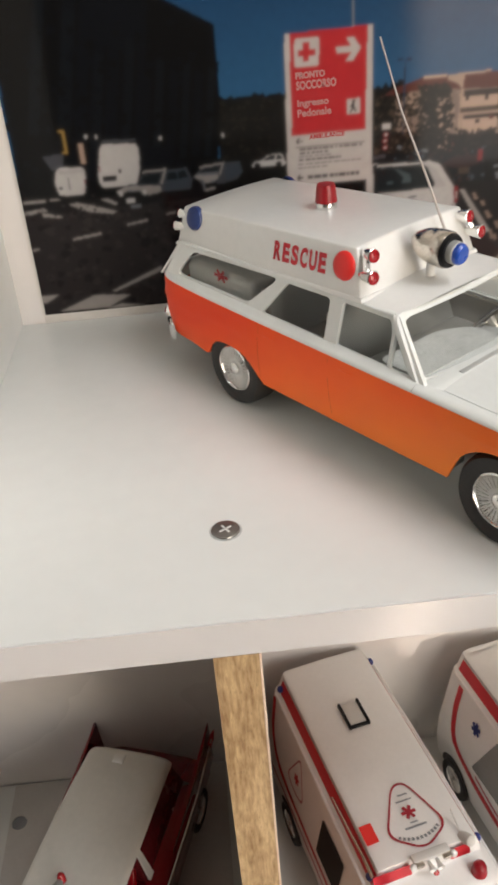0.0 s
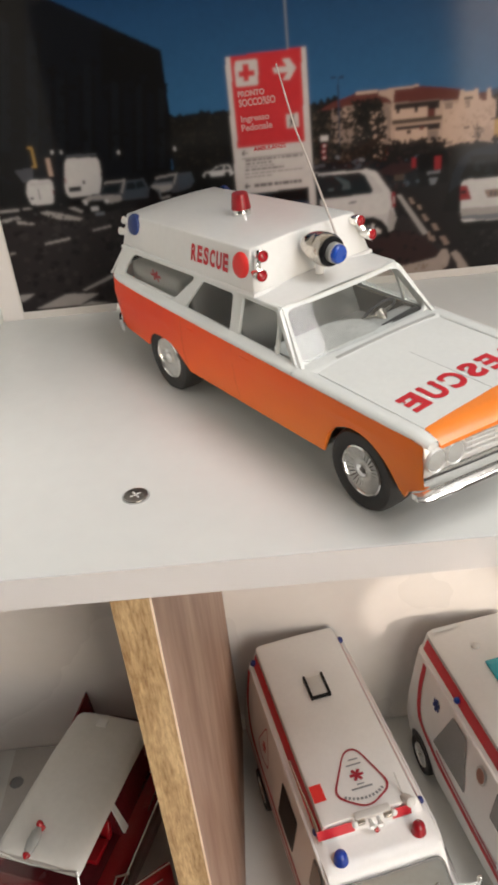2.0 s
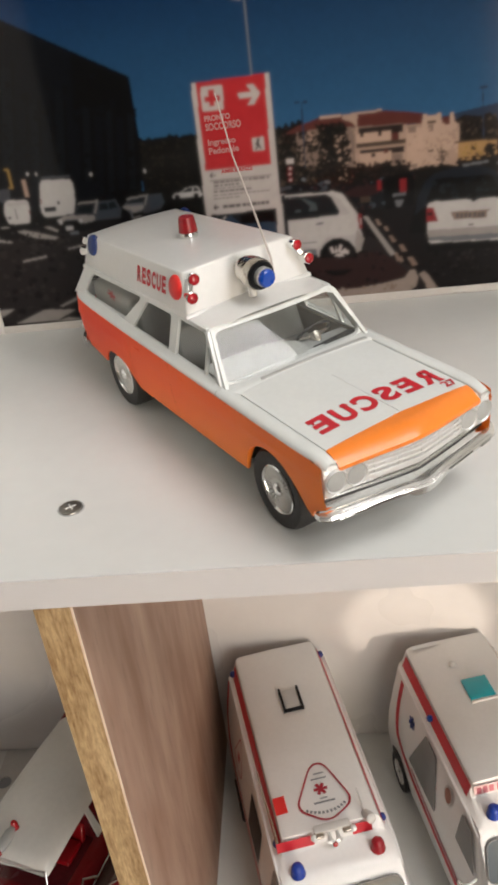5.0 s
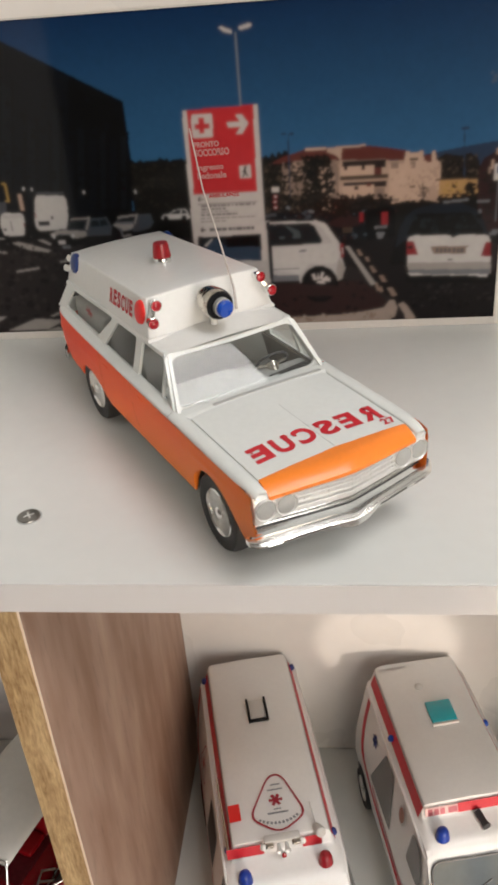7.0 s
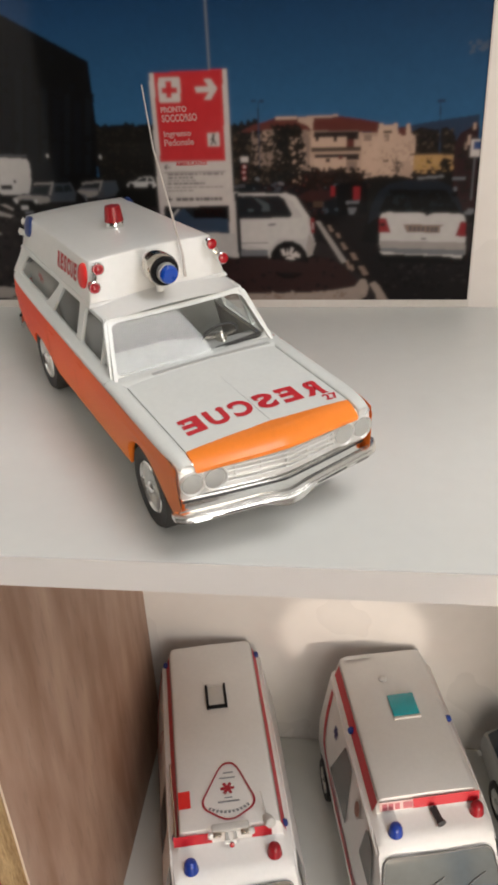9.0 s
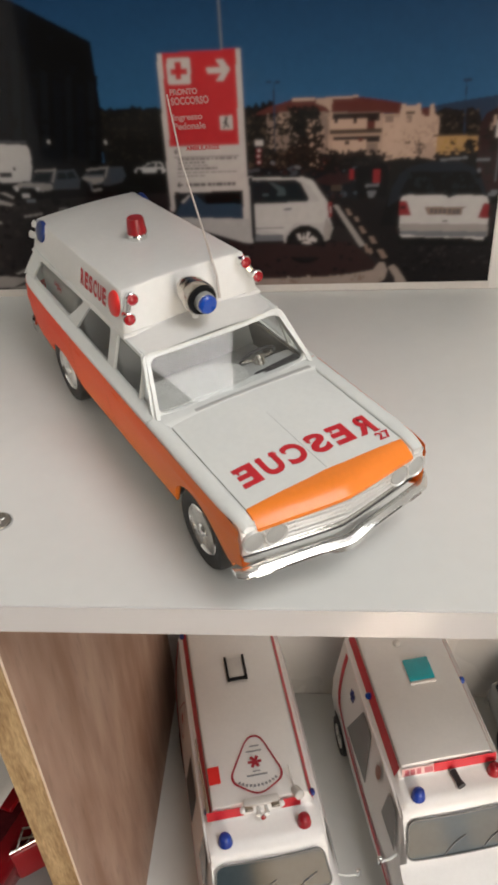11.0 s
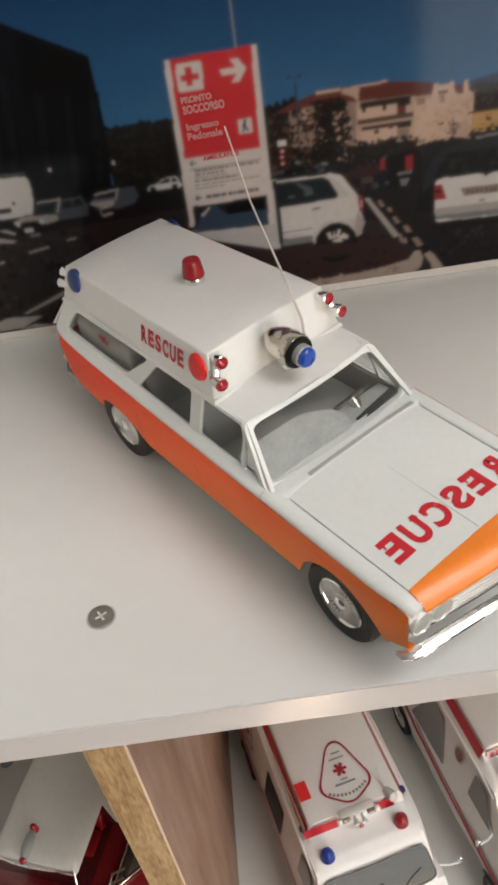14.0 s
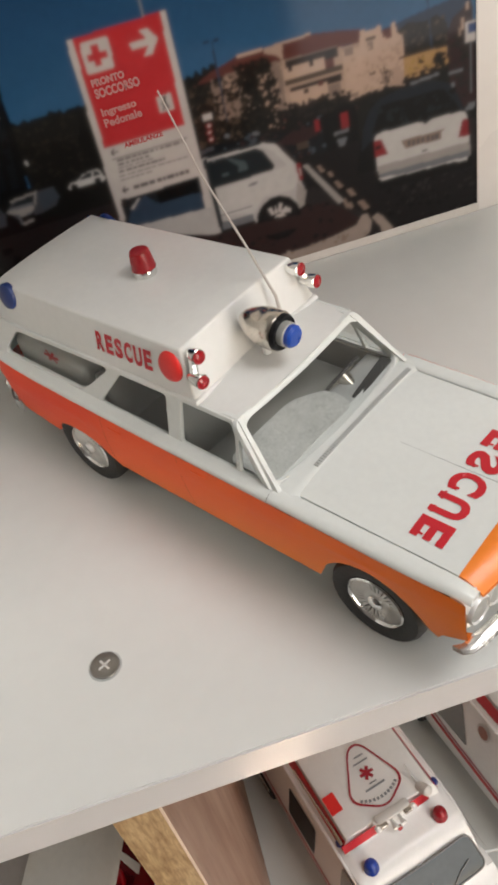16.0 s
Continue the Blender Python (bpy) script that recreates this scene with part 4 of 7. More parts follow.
for x, lab in ((-0.002, "white front bench seat"), (-0.034, "white rear bench seat")):
    s = part("bench_seat", box(x - 0.010, x + 0.010, -0.0275, 0.0275, 0.0225, 0.0315, 0.0025, 3), CABIN_SEAT, car, lab)
    part("backrest", hexa([(x - 0.0145, -0.0275, 0.029), (x - 0.0085, -0.0275, 0.029), (x - 0.0085, 0.0275, 0.029), (x - 0.0145, 0.0275, 0.029), (x - 0.0190, -0.0265, 0.0480), (x - 0.0150, -0.0265, 0.0480), (x - 0.0150, 0.0265, 0.0480), (x - 0.0190, 0.0265, 0.0480)], 0.0015, 3), CABIN_SEAT, s)
part("dashboard", hexa([(0.0155, -0.0288, 0.030), (0.0215, -0.0288, 0.030), (0.0215, 0.0288, 0.030), (0.0155, 0.0288, 0.030), (0.0110, -0.0286, 0.0392), (0.0220, -0.0286, 0.0400), (0.0220, 0.0286, 0.0400), (0.0110, 0.0286, 0.0392)], 0.0012, 3), GREY_PLASTIC, car, "pale grey dashboard")
dash_top = rounded([(0.0045, -0.0284), (0.0215, -0.0284), (0.0222, 0.0070), (0.0120, 0.0085), (0.0050, -0.0010)], 0.0040, 5)
part("dash_pad", plate(dash_top, [], lambda u, v, d: (u, v, 0.0407 - d), 0.0022), DASH_WHITE, car, "pale marbled dashboard top", 30)
part("instrument_panel", hexa([(0.0192, 0.0090, 0.0380), (0.0226, 0.0090, 0.0390), (0.0208, 0.0284, 0.0390), (0.0166, 0.0284, 0.0380), (0.0194, 0.0094, 0.0403), (0.0228, 0.0094, 0.0405), (0.0206, 0.0282, 0.0405), (0.0168, 0.0282, 0.0403)], 0.0005), DARK, car, "dark instrument panel along the windscreen")
wm = Matrix.Translation((0.0120, 0.0150, 0.0410)) @ Vector((-1, 0, 0.75)).to_track_quat("Z", "Y").to_matrix().to_4x4()
ring = tube([(0.0068 * math.cos(a), 0.0068 * math.sin(a), 0) for a in np.linspace(0, 2 * math.pi, 33)], 0.00055, 8)
bmesh.ops.transform(ring, matrix=wm, verts=ring.verts)
sw = part("steering_wheel", ring, DARK, car, "dark steering wheel")
sp = join(tube([(-0.0066, 0, 0), (0, 0, -0.0012), (0.0066, 0, 0)], 0.0006, 6), tube([(0, 0, -0.001), (0, -0.001, -0.013)], 0.0009, 8))
bmesh.ops.transform(sp, matrix=wm, verts=sp.verts)
join(sp, lathe([(0, 0.0002), (0.0026, -0.0004), (0.0020, -0.0026), (0.0008, -0.0060), (0, -0.0062)], 16, wm))
part("spoke", sp, DARK_CHROME, sw, "chrome spoke and column")
part("cot", box(-0.0975, -0.0575, -0.0258, -0.006, 0.0225, 0.0478, 0.003, 3), COT_WHITE, car, "white stretcher behind the seats")
emblem = B()
for a in (0, 60, 120):
    join(emblem, plate(bar2(-0.0040 * math.cos(radians(a)), -0.0024 * math.sin(radians(a)), 0.0040 * math.cos(radians(a)), 0.0024 * math.sin(radians(a)), 0.0012), [], lambda u, v, d: (-0.0750 + u, -0.02605, 0.0462 + v), 0))
part("emblem", emblem, RED_FLAT, car, "red star emblem", 0)
# the body sits a little askew on its wheels
ASKEW = Matrix.Translation((0, 0, 0.03)) @ pose(0, 0, 0, 1.2, 0, 0) @ Matrix.Translation((0, 0, -0.03))
for piece in car.children_recursive:
    if not piece.name.startswith(("wheel", "rim", "hub_cap", "spokes", "axle")):
        piece.data.transform(ASKEW)


# ---------------------------------------------------------------- photographic print behind the wagon
random.seed(7)
PX0, PX1, PZ0, PZ1 = -0.0788, 0.1905, 0.0041, 0.1578


def ink(rgb):
    """Base colour of a printed tone."""
    return tuple(0.50 * c for c in S(*rgb)[:3])


INKS = {"sky": (S(40, 82, 118)[:3], S(8, 38, 74)[:3])}
for nm, rgb in (("black", (10, 10, 12)), ("facade", (9, 10, 13)), ("facade_glass", (13, 17, 25)), ("facade_pale", (20, 25, 32)), ("asphalt", (47, 41, 43)), ("asphalt_dark", (26, 22, 25)), ("asphalt_pale", (60, 53, 54)), ("road_paint", (186, 180, 177)), ("tree", (26, 25, 24)),
                ("tree_light", (46, 42, 36)), ("tree_mid", (40, 35, 31)), ("blue_grey", (76, 86, 98)), ("cream", (212, 182, 164)), ("cream_shade", (160, 138, 126)), ("cream_sun", (228, 196, 176)), ("cream_mid", (204, 174, 156)), ("yellow", (206, 164, 112)), ("brick", (110, 56, 50)), ("shade", (46, 38, 38)), ("hill", (50, 68, 96)),
                ("white", (232, 229, 228)), ("white_mid", (216, 213, 212)), ("dark_blue", (32, 39, 50)), ("silver", (132, 135, 142)), ("car_shade", (84, 86, 94)), ("haze", (86, 72, 62)), ("glass", (30, 38, 44)), ("glass_light", (84, 100, 106)), ("sign_red", (226, 58, 64)), ("sign_white", (236, 228, 225)), ("sign_pale", (236, 172, 170)), ("text_grey", (110, 106, 106)),
                ("tail", (158, 46, 52)), ("grass", (56, 36, 36)), ("kerb", (186, 170, 160)), ("cloud", (96, 112, 136)), ("pole", (150, 156, 164)), ("hook", (196, 160, 90)), ("blue_car", (58, 78, 102)), ("p_blue", (52, 84, 140)), ("maroon", (58, 36, 38))):
    INKS[nm] = ink(rgb)
shapes, level = [], {"now": 0, "tick": 0, "loose": False}


def draw(key, pts, loose=False):
    """Each shape lies a hair over the last; the loose tufts of one mass share a few layers."""
    pts = [(min(max(x, PX0), PX1), min(max(z, PZ0), PZ1)) for x, z in pts]
    if max(p[0] for p in pts) - min(p[0] for p in pts) > 1e-5 and max(p[1] for p in pts) - min(p[1] for p in pts) > 1e-5:
        if loose:
            level["tick"] += 1
            at = level["now"] + 1 + level["tick"] % 80
        else:
            level["now"] += 81 if level["loose"] else 1
            at = level["now"]
        level["loose"] = loose
        shapes.append((key, pts, at))


def clump(key, cx, cz, r):
    """A ragged tuft of foliage."""
    n = random.randint(7, 11)
    draw(key, [(cx + r * random.uniform(0.45, 1.25) * math.cos(2 * math.pi * i / n), cz + r * random.uniform(0.4, 1.1) * math.sin(2 * math.pi * i / n)) for i in range(n)], True)


def mottle(keys, x0, x1, z0, z1, n, r0, r1):
    """Small uneven tones spread over a patch, as in a grainy photograph."""
    for _ in range(n):
        clump(random.choice(keys), random.uniform(x0, x1), random.uniform(z0, z1), random.uniform(r0, r1))


def rect(key, x0, z0, x1, z1):
    draw(key, [(x0, z0), (x1, z0), (x1, z1), (x0, z1)])


def disc(key, cx, cz, rx, rz=None, n=18):
    draw(key, [(cx + rx * math.cos(2 * math.pi * i / n), cz + (rz or rx) * math.sin(2 * math.pi * i / n)) for i in range(n)])


def ragged(key, x0, x1, zb, zt, step, amp):
    """A dark mass with an uneven upper outline, such as a row of trees."""
    pts, x = [(x0, zb)], x0
    while x < x1:
        pts.append((x, zt + random.uniform(-amp, amp)))
        x += step * random.uniform(0.6, 1.4)
    draw(key, pts + [(x1, zt), (x1, zb)])


def words(x0, x1, z, h):
    """A line of print too small to read, as bars."""
    x = x0
    while x < x1:
        w = random.uniform(0.0010, 0.0030)
        rect("text_grey", x, z - h, min(x + w, x1), z + h)
        x += w + 0.0005


rect("sky", PX0, 0.06, PX1, PZ1)
for i in range(40):
    clump(random.choice(("cloud", "cloud", "sky")), 0.1875 + random.gauss(0, 0.0030), 0.1205 + random.gauss(0, 0.0014), random.uniform(0.0004, 0.0014))
draw("hill", [(0.1365, 0.0737), (0.1364, 0.0857), (0.1581, 0.0884), (0.1653, 0.0896), (0.1783, 0.0912), (0.1885, 0.0924), (0.1901, 0.0709)])
# ground
rect("asphalt", PX0, PZ0, PX1, 0.0660)
draw("asphalt_dark", [(PX0, 0.050), (0.04, 0.053), (0.075, 0.052), (0.075, 0.068), (PX0, 0.068)])
# tree belt
ragged("tree", 0.0086, 0.0397, 0.0530, 0.0923, 0.0016, 0.0012)
ragged("tree", 0.0728, 0.0888, 0.0508, 0.0915, 0.0014, 0.0018)
ragged("tree", 0.0883, 0.1922, 0.0432, 0.0720, 0.0022, 0.0014)
draw("tree_mid", [(0.1580, 0.0758), (0.1582, 0.0853), (0.1628, 0.0876), (0.1694, 0.0863), (0.1746, 0.0875), (0.1788, 0.0834), (0.1793, 0.0747)])
mottle(("tree_light", "tree", "tree_mid"), 0.0105, 0.0340, 0.0672, 0.0916, 150, 0.0004, 0.0012)
mottle(("tree_light", "tree", "tree_mid"), 0.0736, 0.0838, 0.0647, 0.0899, 90, 0.0004, 0.0012)
mottle(("tree", "tree_mid", "shade", "haze"), 0.1587, 0.1782, 0.0753, 0.0863, 110, 0.0004, 0.0014)
# dark building with tall glass panels
draw("facade", [(-0.0770, 0.1684), (-0.0435, 0.1495), (0.0107, 0.1198), (0.0106, 0.0927), (0.0069, 0.0589), (-0.1093, 0.0537)])
draw("facade_glass", [(-0.0436, 0.1490), (-0.0140, 0.1328), (-0.0260, 0.0619), (-0.0632, 0.0637)])
draw("facade_pale", [(-0.0705, 0.0843), (-0.0657, 0.0840), (-0.0534, 0.1367), (-0.0574, 0.1390)])
draw("black", [(-0.0660, 0.0829), (-0.0645, 0.0828), (-0.0513, 0.1401), (-0.0525, 0.1406)])
draw("facade_pale", [(-0.0590, 0.0794), (-0.0537, 0.0792), (-0.0430, 0.1284), (-0.0475, 0.1309)])
draw("black", [(-0.0539, 0.0780), (-0.0525, 0.0780), (-0.0408, 0.1320), (-0.0421, 0.1326)])
draw("facade_glass", [(-0.0518, 0.0771), (-0.0476, 0.0769), (-0.0398, 0.1146), (-0.0434, 0.1166)])
draw("black", [(-0.0479, 0.0757), (-0.0464, 0.0757), (-0.0377, 0.1179), (-0.0390, 0.1184)])
draw("facade_pale", [(-0.0451, 0.0773), (-0.0413, 0.0771), (-0.0344, 0.1118), (-0.0377, 0.1137)])
draw("black", [(-0.0415, 0.0760), (-0.0401, 0.0759), (-0.0323, 0.1150), (-0.0336, 0.1155)])
draw("facade_glass", [(-0.0384, 0.0784), (-0.0343, 0.0782), (-0.0285, 0.1087), (-0.0321, 0.1108)])
draw("black", [(-0.0345, 0.0771), (-0.0330, 0.0770), (-0.0264, 0.1120), (-0.0277, 0.1126)])
draw("facade_pale", [(-0.0334, 0.0704), (-0.0299, 0.0703), (-0.0213, 0.1164), (-0.0244, 0.1181)])
draw("black", [(-0.0301, 0.0691), (-0.0286, 0.0690), (-0.0194, 0.1193), (-0.0206, 0.1199)])
draw("facade_glass", [(-0.0270, 0.0664), (-0.0229, 0.0662), (-0.0167, 0.1015), (-0.0204, 0.1035)])
draw("black", [(-0.0231, 0.0650), (-0.0216, 0.0649), (-0.0147, 0.1048), (-0.0160, 0.1054)])
draw("facade_pale", [(-0.0211, 0.0661), (-0.0175, 0.0659), (-0.0105, 0.1080), (-0.0135, 0.1097)])
draw("black", [(-0.0177, 0.0648), (-0.0163, 0.0647), (-0.0085, 0.1110), (-0.0098, 0.1116)])
draw("facade_glass", [(-0.0149, 0.0672), (-0.0111, 0.0670), (-0.0053, 0.1036), (-0.0086, 0.1055)])
draw("black", [(-0.0113, 0.0659), (-0.0098, 0.0658), (-0.0033, 0.1068), (-0.0046, 0.1074)])
draw("facade_pale", [(-0.0087, 0.0692), (-0.0058, 0.0691), (-0.0000, 0.1063), (-0.0026, 0.1078)])
draw("black", [(-0.0059, 0.0679), (-0.0045, 0.0679), (0.0018, 0.1091), (0.0005, 0.1097)])
draw("facade_glass", [(-0.0036, 0.0696), (-0.0001, 0.0694), (0.0046, 0.1019), (0.0015, 0.1036)])
draw("black", [(-0.0003, 0.0682), (0.0012, 0.0682), (0.0065, 0.1049), (0.0052, 0.1055)])
draw("facade_pale", [(0.0019, 0.0693), (0.0048, 0.0691), (0.0096, 0.1032), (0.0070, 0.1046)])
draw("black", [(0.0047, 0.0680), (0.0061, 0.0679), (0.0114, 0.1059), (0.0101, 0.1065)])
disc("white", -0.0159, 0.0784, 0.0006, 0.0009, 14)
disc("white", 0.0106, 0.0773, 0.0006, 0.0009, 14)
disc("white", -0.0468, 0.0816, 0.0006, 0.0009, 14)
disc("white", -0.0426, 0.0812, 0.0006, 0.0009, 14)
mottle(("facade", "facade_glass", "black"), -0.0862, 0.0049, 0.0619, 0.1256, 240, 0.0006, 0.0022)
draw("hook", bar2(-0.0580, 0.0848, -0.0557, 0.0844, 0.0011))
draw("hook", bar2(-0.0559, 0.0847, -0.0561, 0.0757, 0.0012))
draw("hook", bar2(-0.0578, 0.0759, -0.0559, 0.0757, 0.0008))
rect("cream", -0.0507, 0.0706, -0.0484, 0.0792)
rect("white", -0.0530, 0.0752, -0.0529, 0.0787)
draw("car_shade", [(-0.0664, 0.0753), (-0.0574, 0.0754), (-0.0586, 0.0689), (-0.0633, 0.0691)])
mottle(("asphalt", "asphalt_pale", "asphalt_dark"), -0.0746, -0.0054, 0.0004, 0.0514, 300, 0.0006, 0.0024)
# parking lines and arrows of the road
draw("road_paint", [(-0.0783, 0.0572), (-0.0608, 0.0571), (-0.0563, 0.0576), (-0.0564, 0.0569), (-0.0737, 0.0558), (-0.0786, 0.0558)])
draw("road_paint", [(-0.0589, 0.0542), (-0.0554, 0.0546), (-0.0485, 0.0527), (-0.0384, 0.0493), (-0.0405, 0.0484), (-0.0526, 0.0506)])
draw("road_paint", [(-0.0794, 0.0524), (-0.0698, 0.0535), (-0.0686, 0.0521), (-0.0797, 0.0509)])
draw("road_paint", [(-0.0712, 0.0516), (-0.0632, 0.0496), (-0.0624, 0.0485), (-0.0710, 0.0498)])
draw("road_paint", [(-0.0449, 0.0551), (-0.0419, 0.0553), (-0.0379, 0.0529), (-0.0388, 0.0520)])
mottle(("asphalt", "asphalt_pale", "asphalt_dark"), -0.0776, -0.0457, 0.0472, 0.0586, 60, 0.0004, 0.001)
draw("road_paint", bar2(-0.0597, 0.0386, -0.0469, 0.0401, 0.0011))
draw("road_paint", bar2(-0.0351, 0.0429, -0.0257, 0.0442, 0.001))
draw("road_paint", bar2(-0.0172, 0.0460, -0.0128, 0.0466, 0.0008))
draw("road_paint", bar2(-0.0800, 0.0351, -0.0753, 0.0357, 0.0009))
draw("road_paint", [(-0.0798, 0.0135), (-0.0707, 0.0134), (-0.0774, 0.0099), (-0.0794, 0.0101)])
draw("road_paint", [(-0.0466, 0.0128), (-0.0446, 0.0124), (-0.0215, 0.0207), (-0.0223, 0.0227)])
draw("road_paint", [(-0.0726, 0.0049), (-0.0546, 0.0117), (-0.0381, 0.0103), (-0.0494, 0.0050), (-0.0605, 0.0050)])
draw("road_paint", [(-0.0500, 0.0045), (-0.0431, 0.0063), (-0.0310, 0.0042), (-0.0344, 0.0026)])
# row of vans and cars along the building
draw("black", [(-0.0638, 0.0603), (-0.0511, 0.0591), (-0.0511, 0.0562), (-0.0628, 0.0568)])
draw("white", rounded([(-0.0632, 0.0638), (-0.0617, 0.0692), (-0.0598, 0.0700), (-0.0501, 0.0693), (-0.0497, 0.0657), (-0.0513, 0.0579), (-0.0620, 0.0582)], 0.0012, 3))
rect("white_mid", -0.0605, 0.0670, -0.0507, 0.0689)
rect("shade", -0.0583, 0.0607, -0.0582, 0.0636)
rect("car_shade", -0.0573, 0.0602, -0.0568, 0.0654)
rect("car_shade", -0.0618, 0.0609, -0.0601, 0.0618)
rect("tail", -0.0507, 0.0624, -0.0503, 0.0644)
draw("facade_glass", [(-0.0252, 0.0762), (-0.0125, 0.0742), (-0.0131, 0.0653), (-0.0262, 0.0660)])
draw("black", [(-0.0443, 0.0621), (-0.0278, 0.0613), (-0.0283, 0.0575), (-0.0438, 0.0589)])
draw("white", rounded([(-0.0445, 0.0638), (-0.0419, 0.0766), (-0.0405, 0.0780), (-0.0266, 0.0771), (-0.0255, 0.0744), (-0.0264, 0.0660), (-0.0282, 0.0604), (-0.0326, 0.0601), (-0.0434, 0.0601)], 0.0012, 3))
draw("car_shade", bar2(-0.0406, 0.0790, -0.0264, 0.0784, 0.0013))
draw("white", bar2(-0.0408, 0.0776, -0.0266, 0.0768, 0.0008))
rect("black", -0.0424, 0.0628, -0.0366, 0.0646)
rect("car_shade", -0.0426, 0.0622, -0.0370, 0.0632)
rect("tail", -0.0434, 0.0668, -0.0430, 0.0692)
rect("shade", -0.0352, 0.0657, -0.0340, 0.0673)
draw("silver", [(-0.0362, 0.0578), (-0.0288, 0.0605), (-0.0182, 0.0602), (-0.0189, 0.0567), (-0.0288, 0.0557), (-0.0363, 0.0562)])
draw("car_shade", [(-0.0260, 0.0636), (-0.0166, 0.0649), (-0.0063, 0.0654), (-0.0041, 0.0601), (-0.0053, 0.0561), (-0.0177, 0.0560), (-0.0281, 0.0589)])
draw("blue_grey", [(-0.0156, 0.0645), (-0.0068, 0.0649), (-0.0049, 0.0602), (-0.0057, 0.0569), (-0.0171, 0.0564)])
draw("glass", [(-0.0147, 0.0640), (-0.0108, 0.0641), (-0.0107, 0.0607), (-0.0154, 0.0607)])
draw("glass", [(-0.0101, 0.0640), (-0.0071, 0.0643), (-0.0058, 0.0610), (-0.0100, 0.0609)])
draw("glass", [(-0.0251, 0.0635), (-0.0169, 0.0644), (-0.0192, 0.0593), (-0.0282, 0.0601)])
draw("road_paint", bar2(-0.0253, 0.0649, -0.0151, 0.0654, 0.0008))
draw("road_paint", bar2(-0.0153, 0.0655, -0.0178, 0.0594, 0.0009))
draw("road_paint", rounded([(-0.0376, 0.0578), (-0.0334, 0.0597), (-0.0183, 0.0587), (-0.0182, 0.0560), (-0.0242, 0.0551), (-0.0257, 0.0572), (-0.0327, 0.0579), (-0.0340, 0.0560), (-0.0364, 0.0560)], 0.0008, 3))
draw("black", [(-0.0364, 0.0563), (-0.0333, 0.0574), (-0.0260, 0.0568), (-0.0243, 0.0546), (-0.0177, 0.0555), (-0.0180, 0.0536), (-0.0247, 0.0512), (-0.0347, 0.0511)])
rect("white", -0.0337, 0.0522, -0.0301, 0.0545)
rect("silver", -0.0322, 0.0500, -0.0279, 0.0514)
disc("white", -0.0255, 0.0565, 0.001, 0.0012, 14)
disc("white", -0.0358, 0.0569, 0.001, 0.0012, 14)
draw("car_shade", [(-0.0030, 0.0615), (0.0005, 0.0648), (0.0099, 0.0658), (0.0168, 0.0659), (0.0179, 0.0613), (0.0152, 0.0584), (0.0089, 0.0570), (0.0002, 0.0568)])
draw("blue_grey", [(0.0103, 0.0651), (0.0167, 0.0654), (0.0176, 0.0610), (0.0102, 0.0578)])
draw("glass", [(0.0009, 0.0640), (0.0086, 0.0650), (0.0075, 0.0612), (-0.0018, 0.0618)])
draw("road_paint", bar2(-0.0005, 0.0648, 0.0104, 0.0658, 0.0008))
draw("road_paint", bar2(0.0096, 0.0656, 0.0078, 0.0610, 0.0008))
draw("silver", [(-0.0038, 0.0610), (-0.0011, 0.0624), (0.0074, 0.0624), (0.0070, 0.0600), (0.0002, 0.0589)])
draw("silver", [(0.0, 0.0589), (0.0054, 0.0598), (0.0059, 0.0579), (0.0047, 0.0548), (0.0002, 0.0549)])
draw("road_paint", rounded([(-0.0033, 0.0615), (0.0075, 0.0610), (0.0068, 0.0591), (0.0033, 0.0585), (0.0051, 0.0559), (0.0015, 0.0552), (0.0009, 0.0592), (-0.0024, 0.0600)], 0.0006, 3))
draw("black", [(0.0008, 0.0577), (0.0063, 0.0582), (0.0059, 0.0538), (0.0014, 0.0537)])
draw("road_paint", bar2(0.0010, 0.0548, 0.0055, 0.0556, 0.0011))
draw("white", rounded([(0.0222, 0.0635), (0.0231, 0.0649), (0.0265, 0.0653), (0.0291, 0.0672), (0.0340, 0.0677), (0.0355, 0.0671), (0.0363, 0.0646), (0.0373, 0.0634), (0.0360, 0.0625), (0.0229, 0.0627)], 0.0006, 3))
draw("glass", [(0.0270, 0.0652), (0.0296, 0.0669), (0.0325, 0.0671), (0.0319, 0.0650)])
draw("glass", [(0.0327, 0.0652), (0.0330, 0.0671), (0.0347, 0.0669), (0.0356, 0.0652)])
disc("black", 0.0244, 0.0633, 0.0014, 0.0013, 14)
disc("black", 0.0338, 0.0632, 0.0014, 0.0013, 14)
# apartment building
draw("cream_shade", [(0.0842, 0.0722), (0.0850, 0.0884), (0.0961, 0.0923), (0.1136, 0.0924), (0.1132, 0.0689)])
draw("brick", [(0.0783, 0.0869), (0.0851, 0.0900), (0.0961, 0.0931), (0.1069, 0.0930), (0.1128, 0.0909), (0.1122, 0.0873), (0.0959, 0.0881)])
draw("cream_sun", bar2(0.0961, 0.0931, 0.1061, 0.0931, 0.0011))
draw("cream", [(0.1064, 0.0933), (0.1139, 0.0934), (0.1144, 0.0913), (0.1130, 0.0872), (0.1112, 0.0894), (0.1069, 0.0912)])
draw("cream", [(0.1118, 0.0689), (0.1125, 0.0872), (0.1364, 0.0860), (0.1366, 0.0677)])
draw("brick", [(0.1133, 0.0872), (0.1139, 0.0929), (0.1249, 0.0934), (0.1363, 0.0917), (0.1438, 0.0902), (0.1436, 0.0856)])
draw("cream_sun", bar2(0.1139, 0.0932, 0.1249, 0.0934, 0.0008))
draw("cream_shade", bar2(0.1138, 0.0866, 0.1348, 0.0863, 0.0009))
rect("shade", 0.1138, 0.0829, 0.1348, 0.0864)
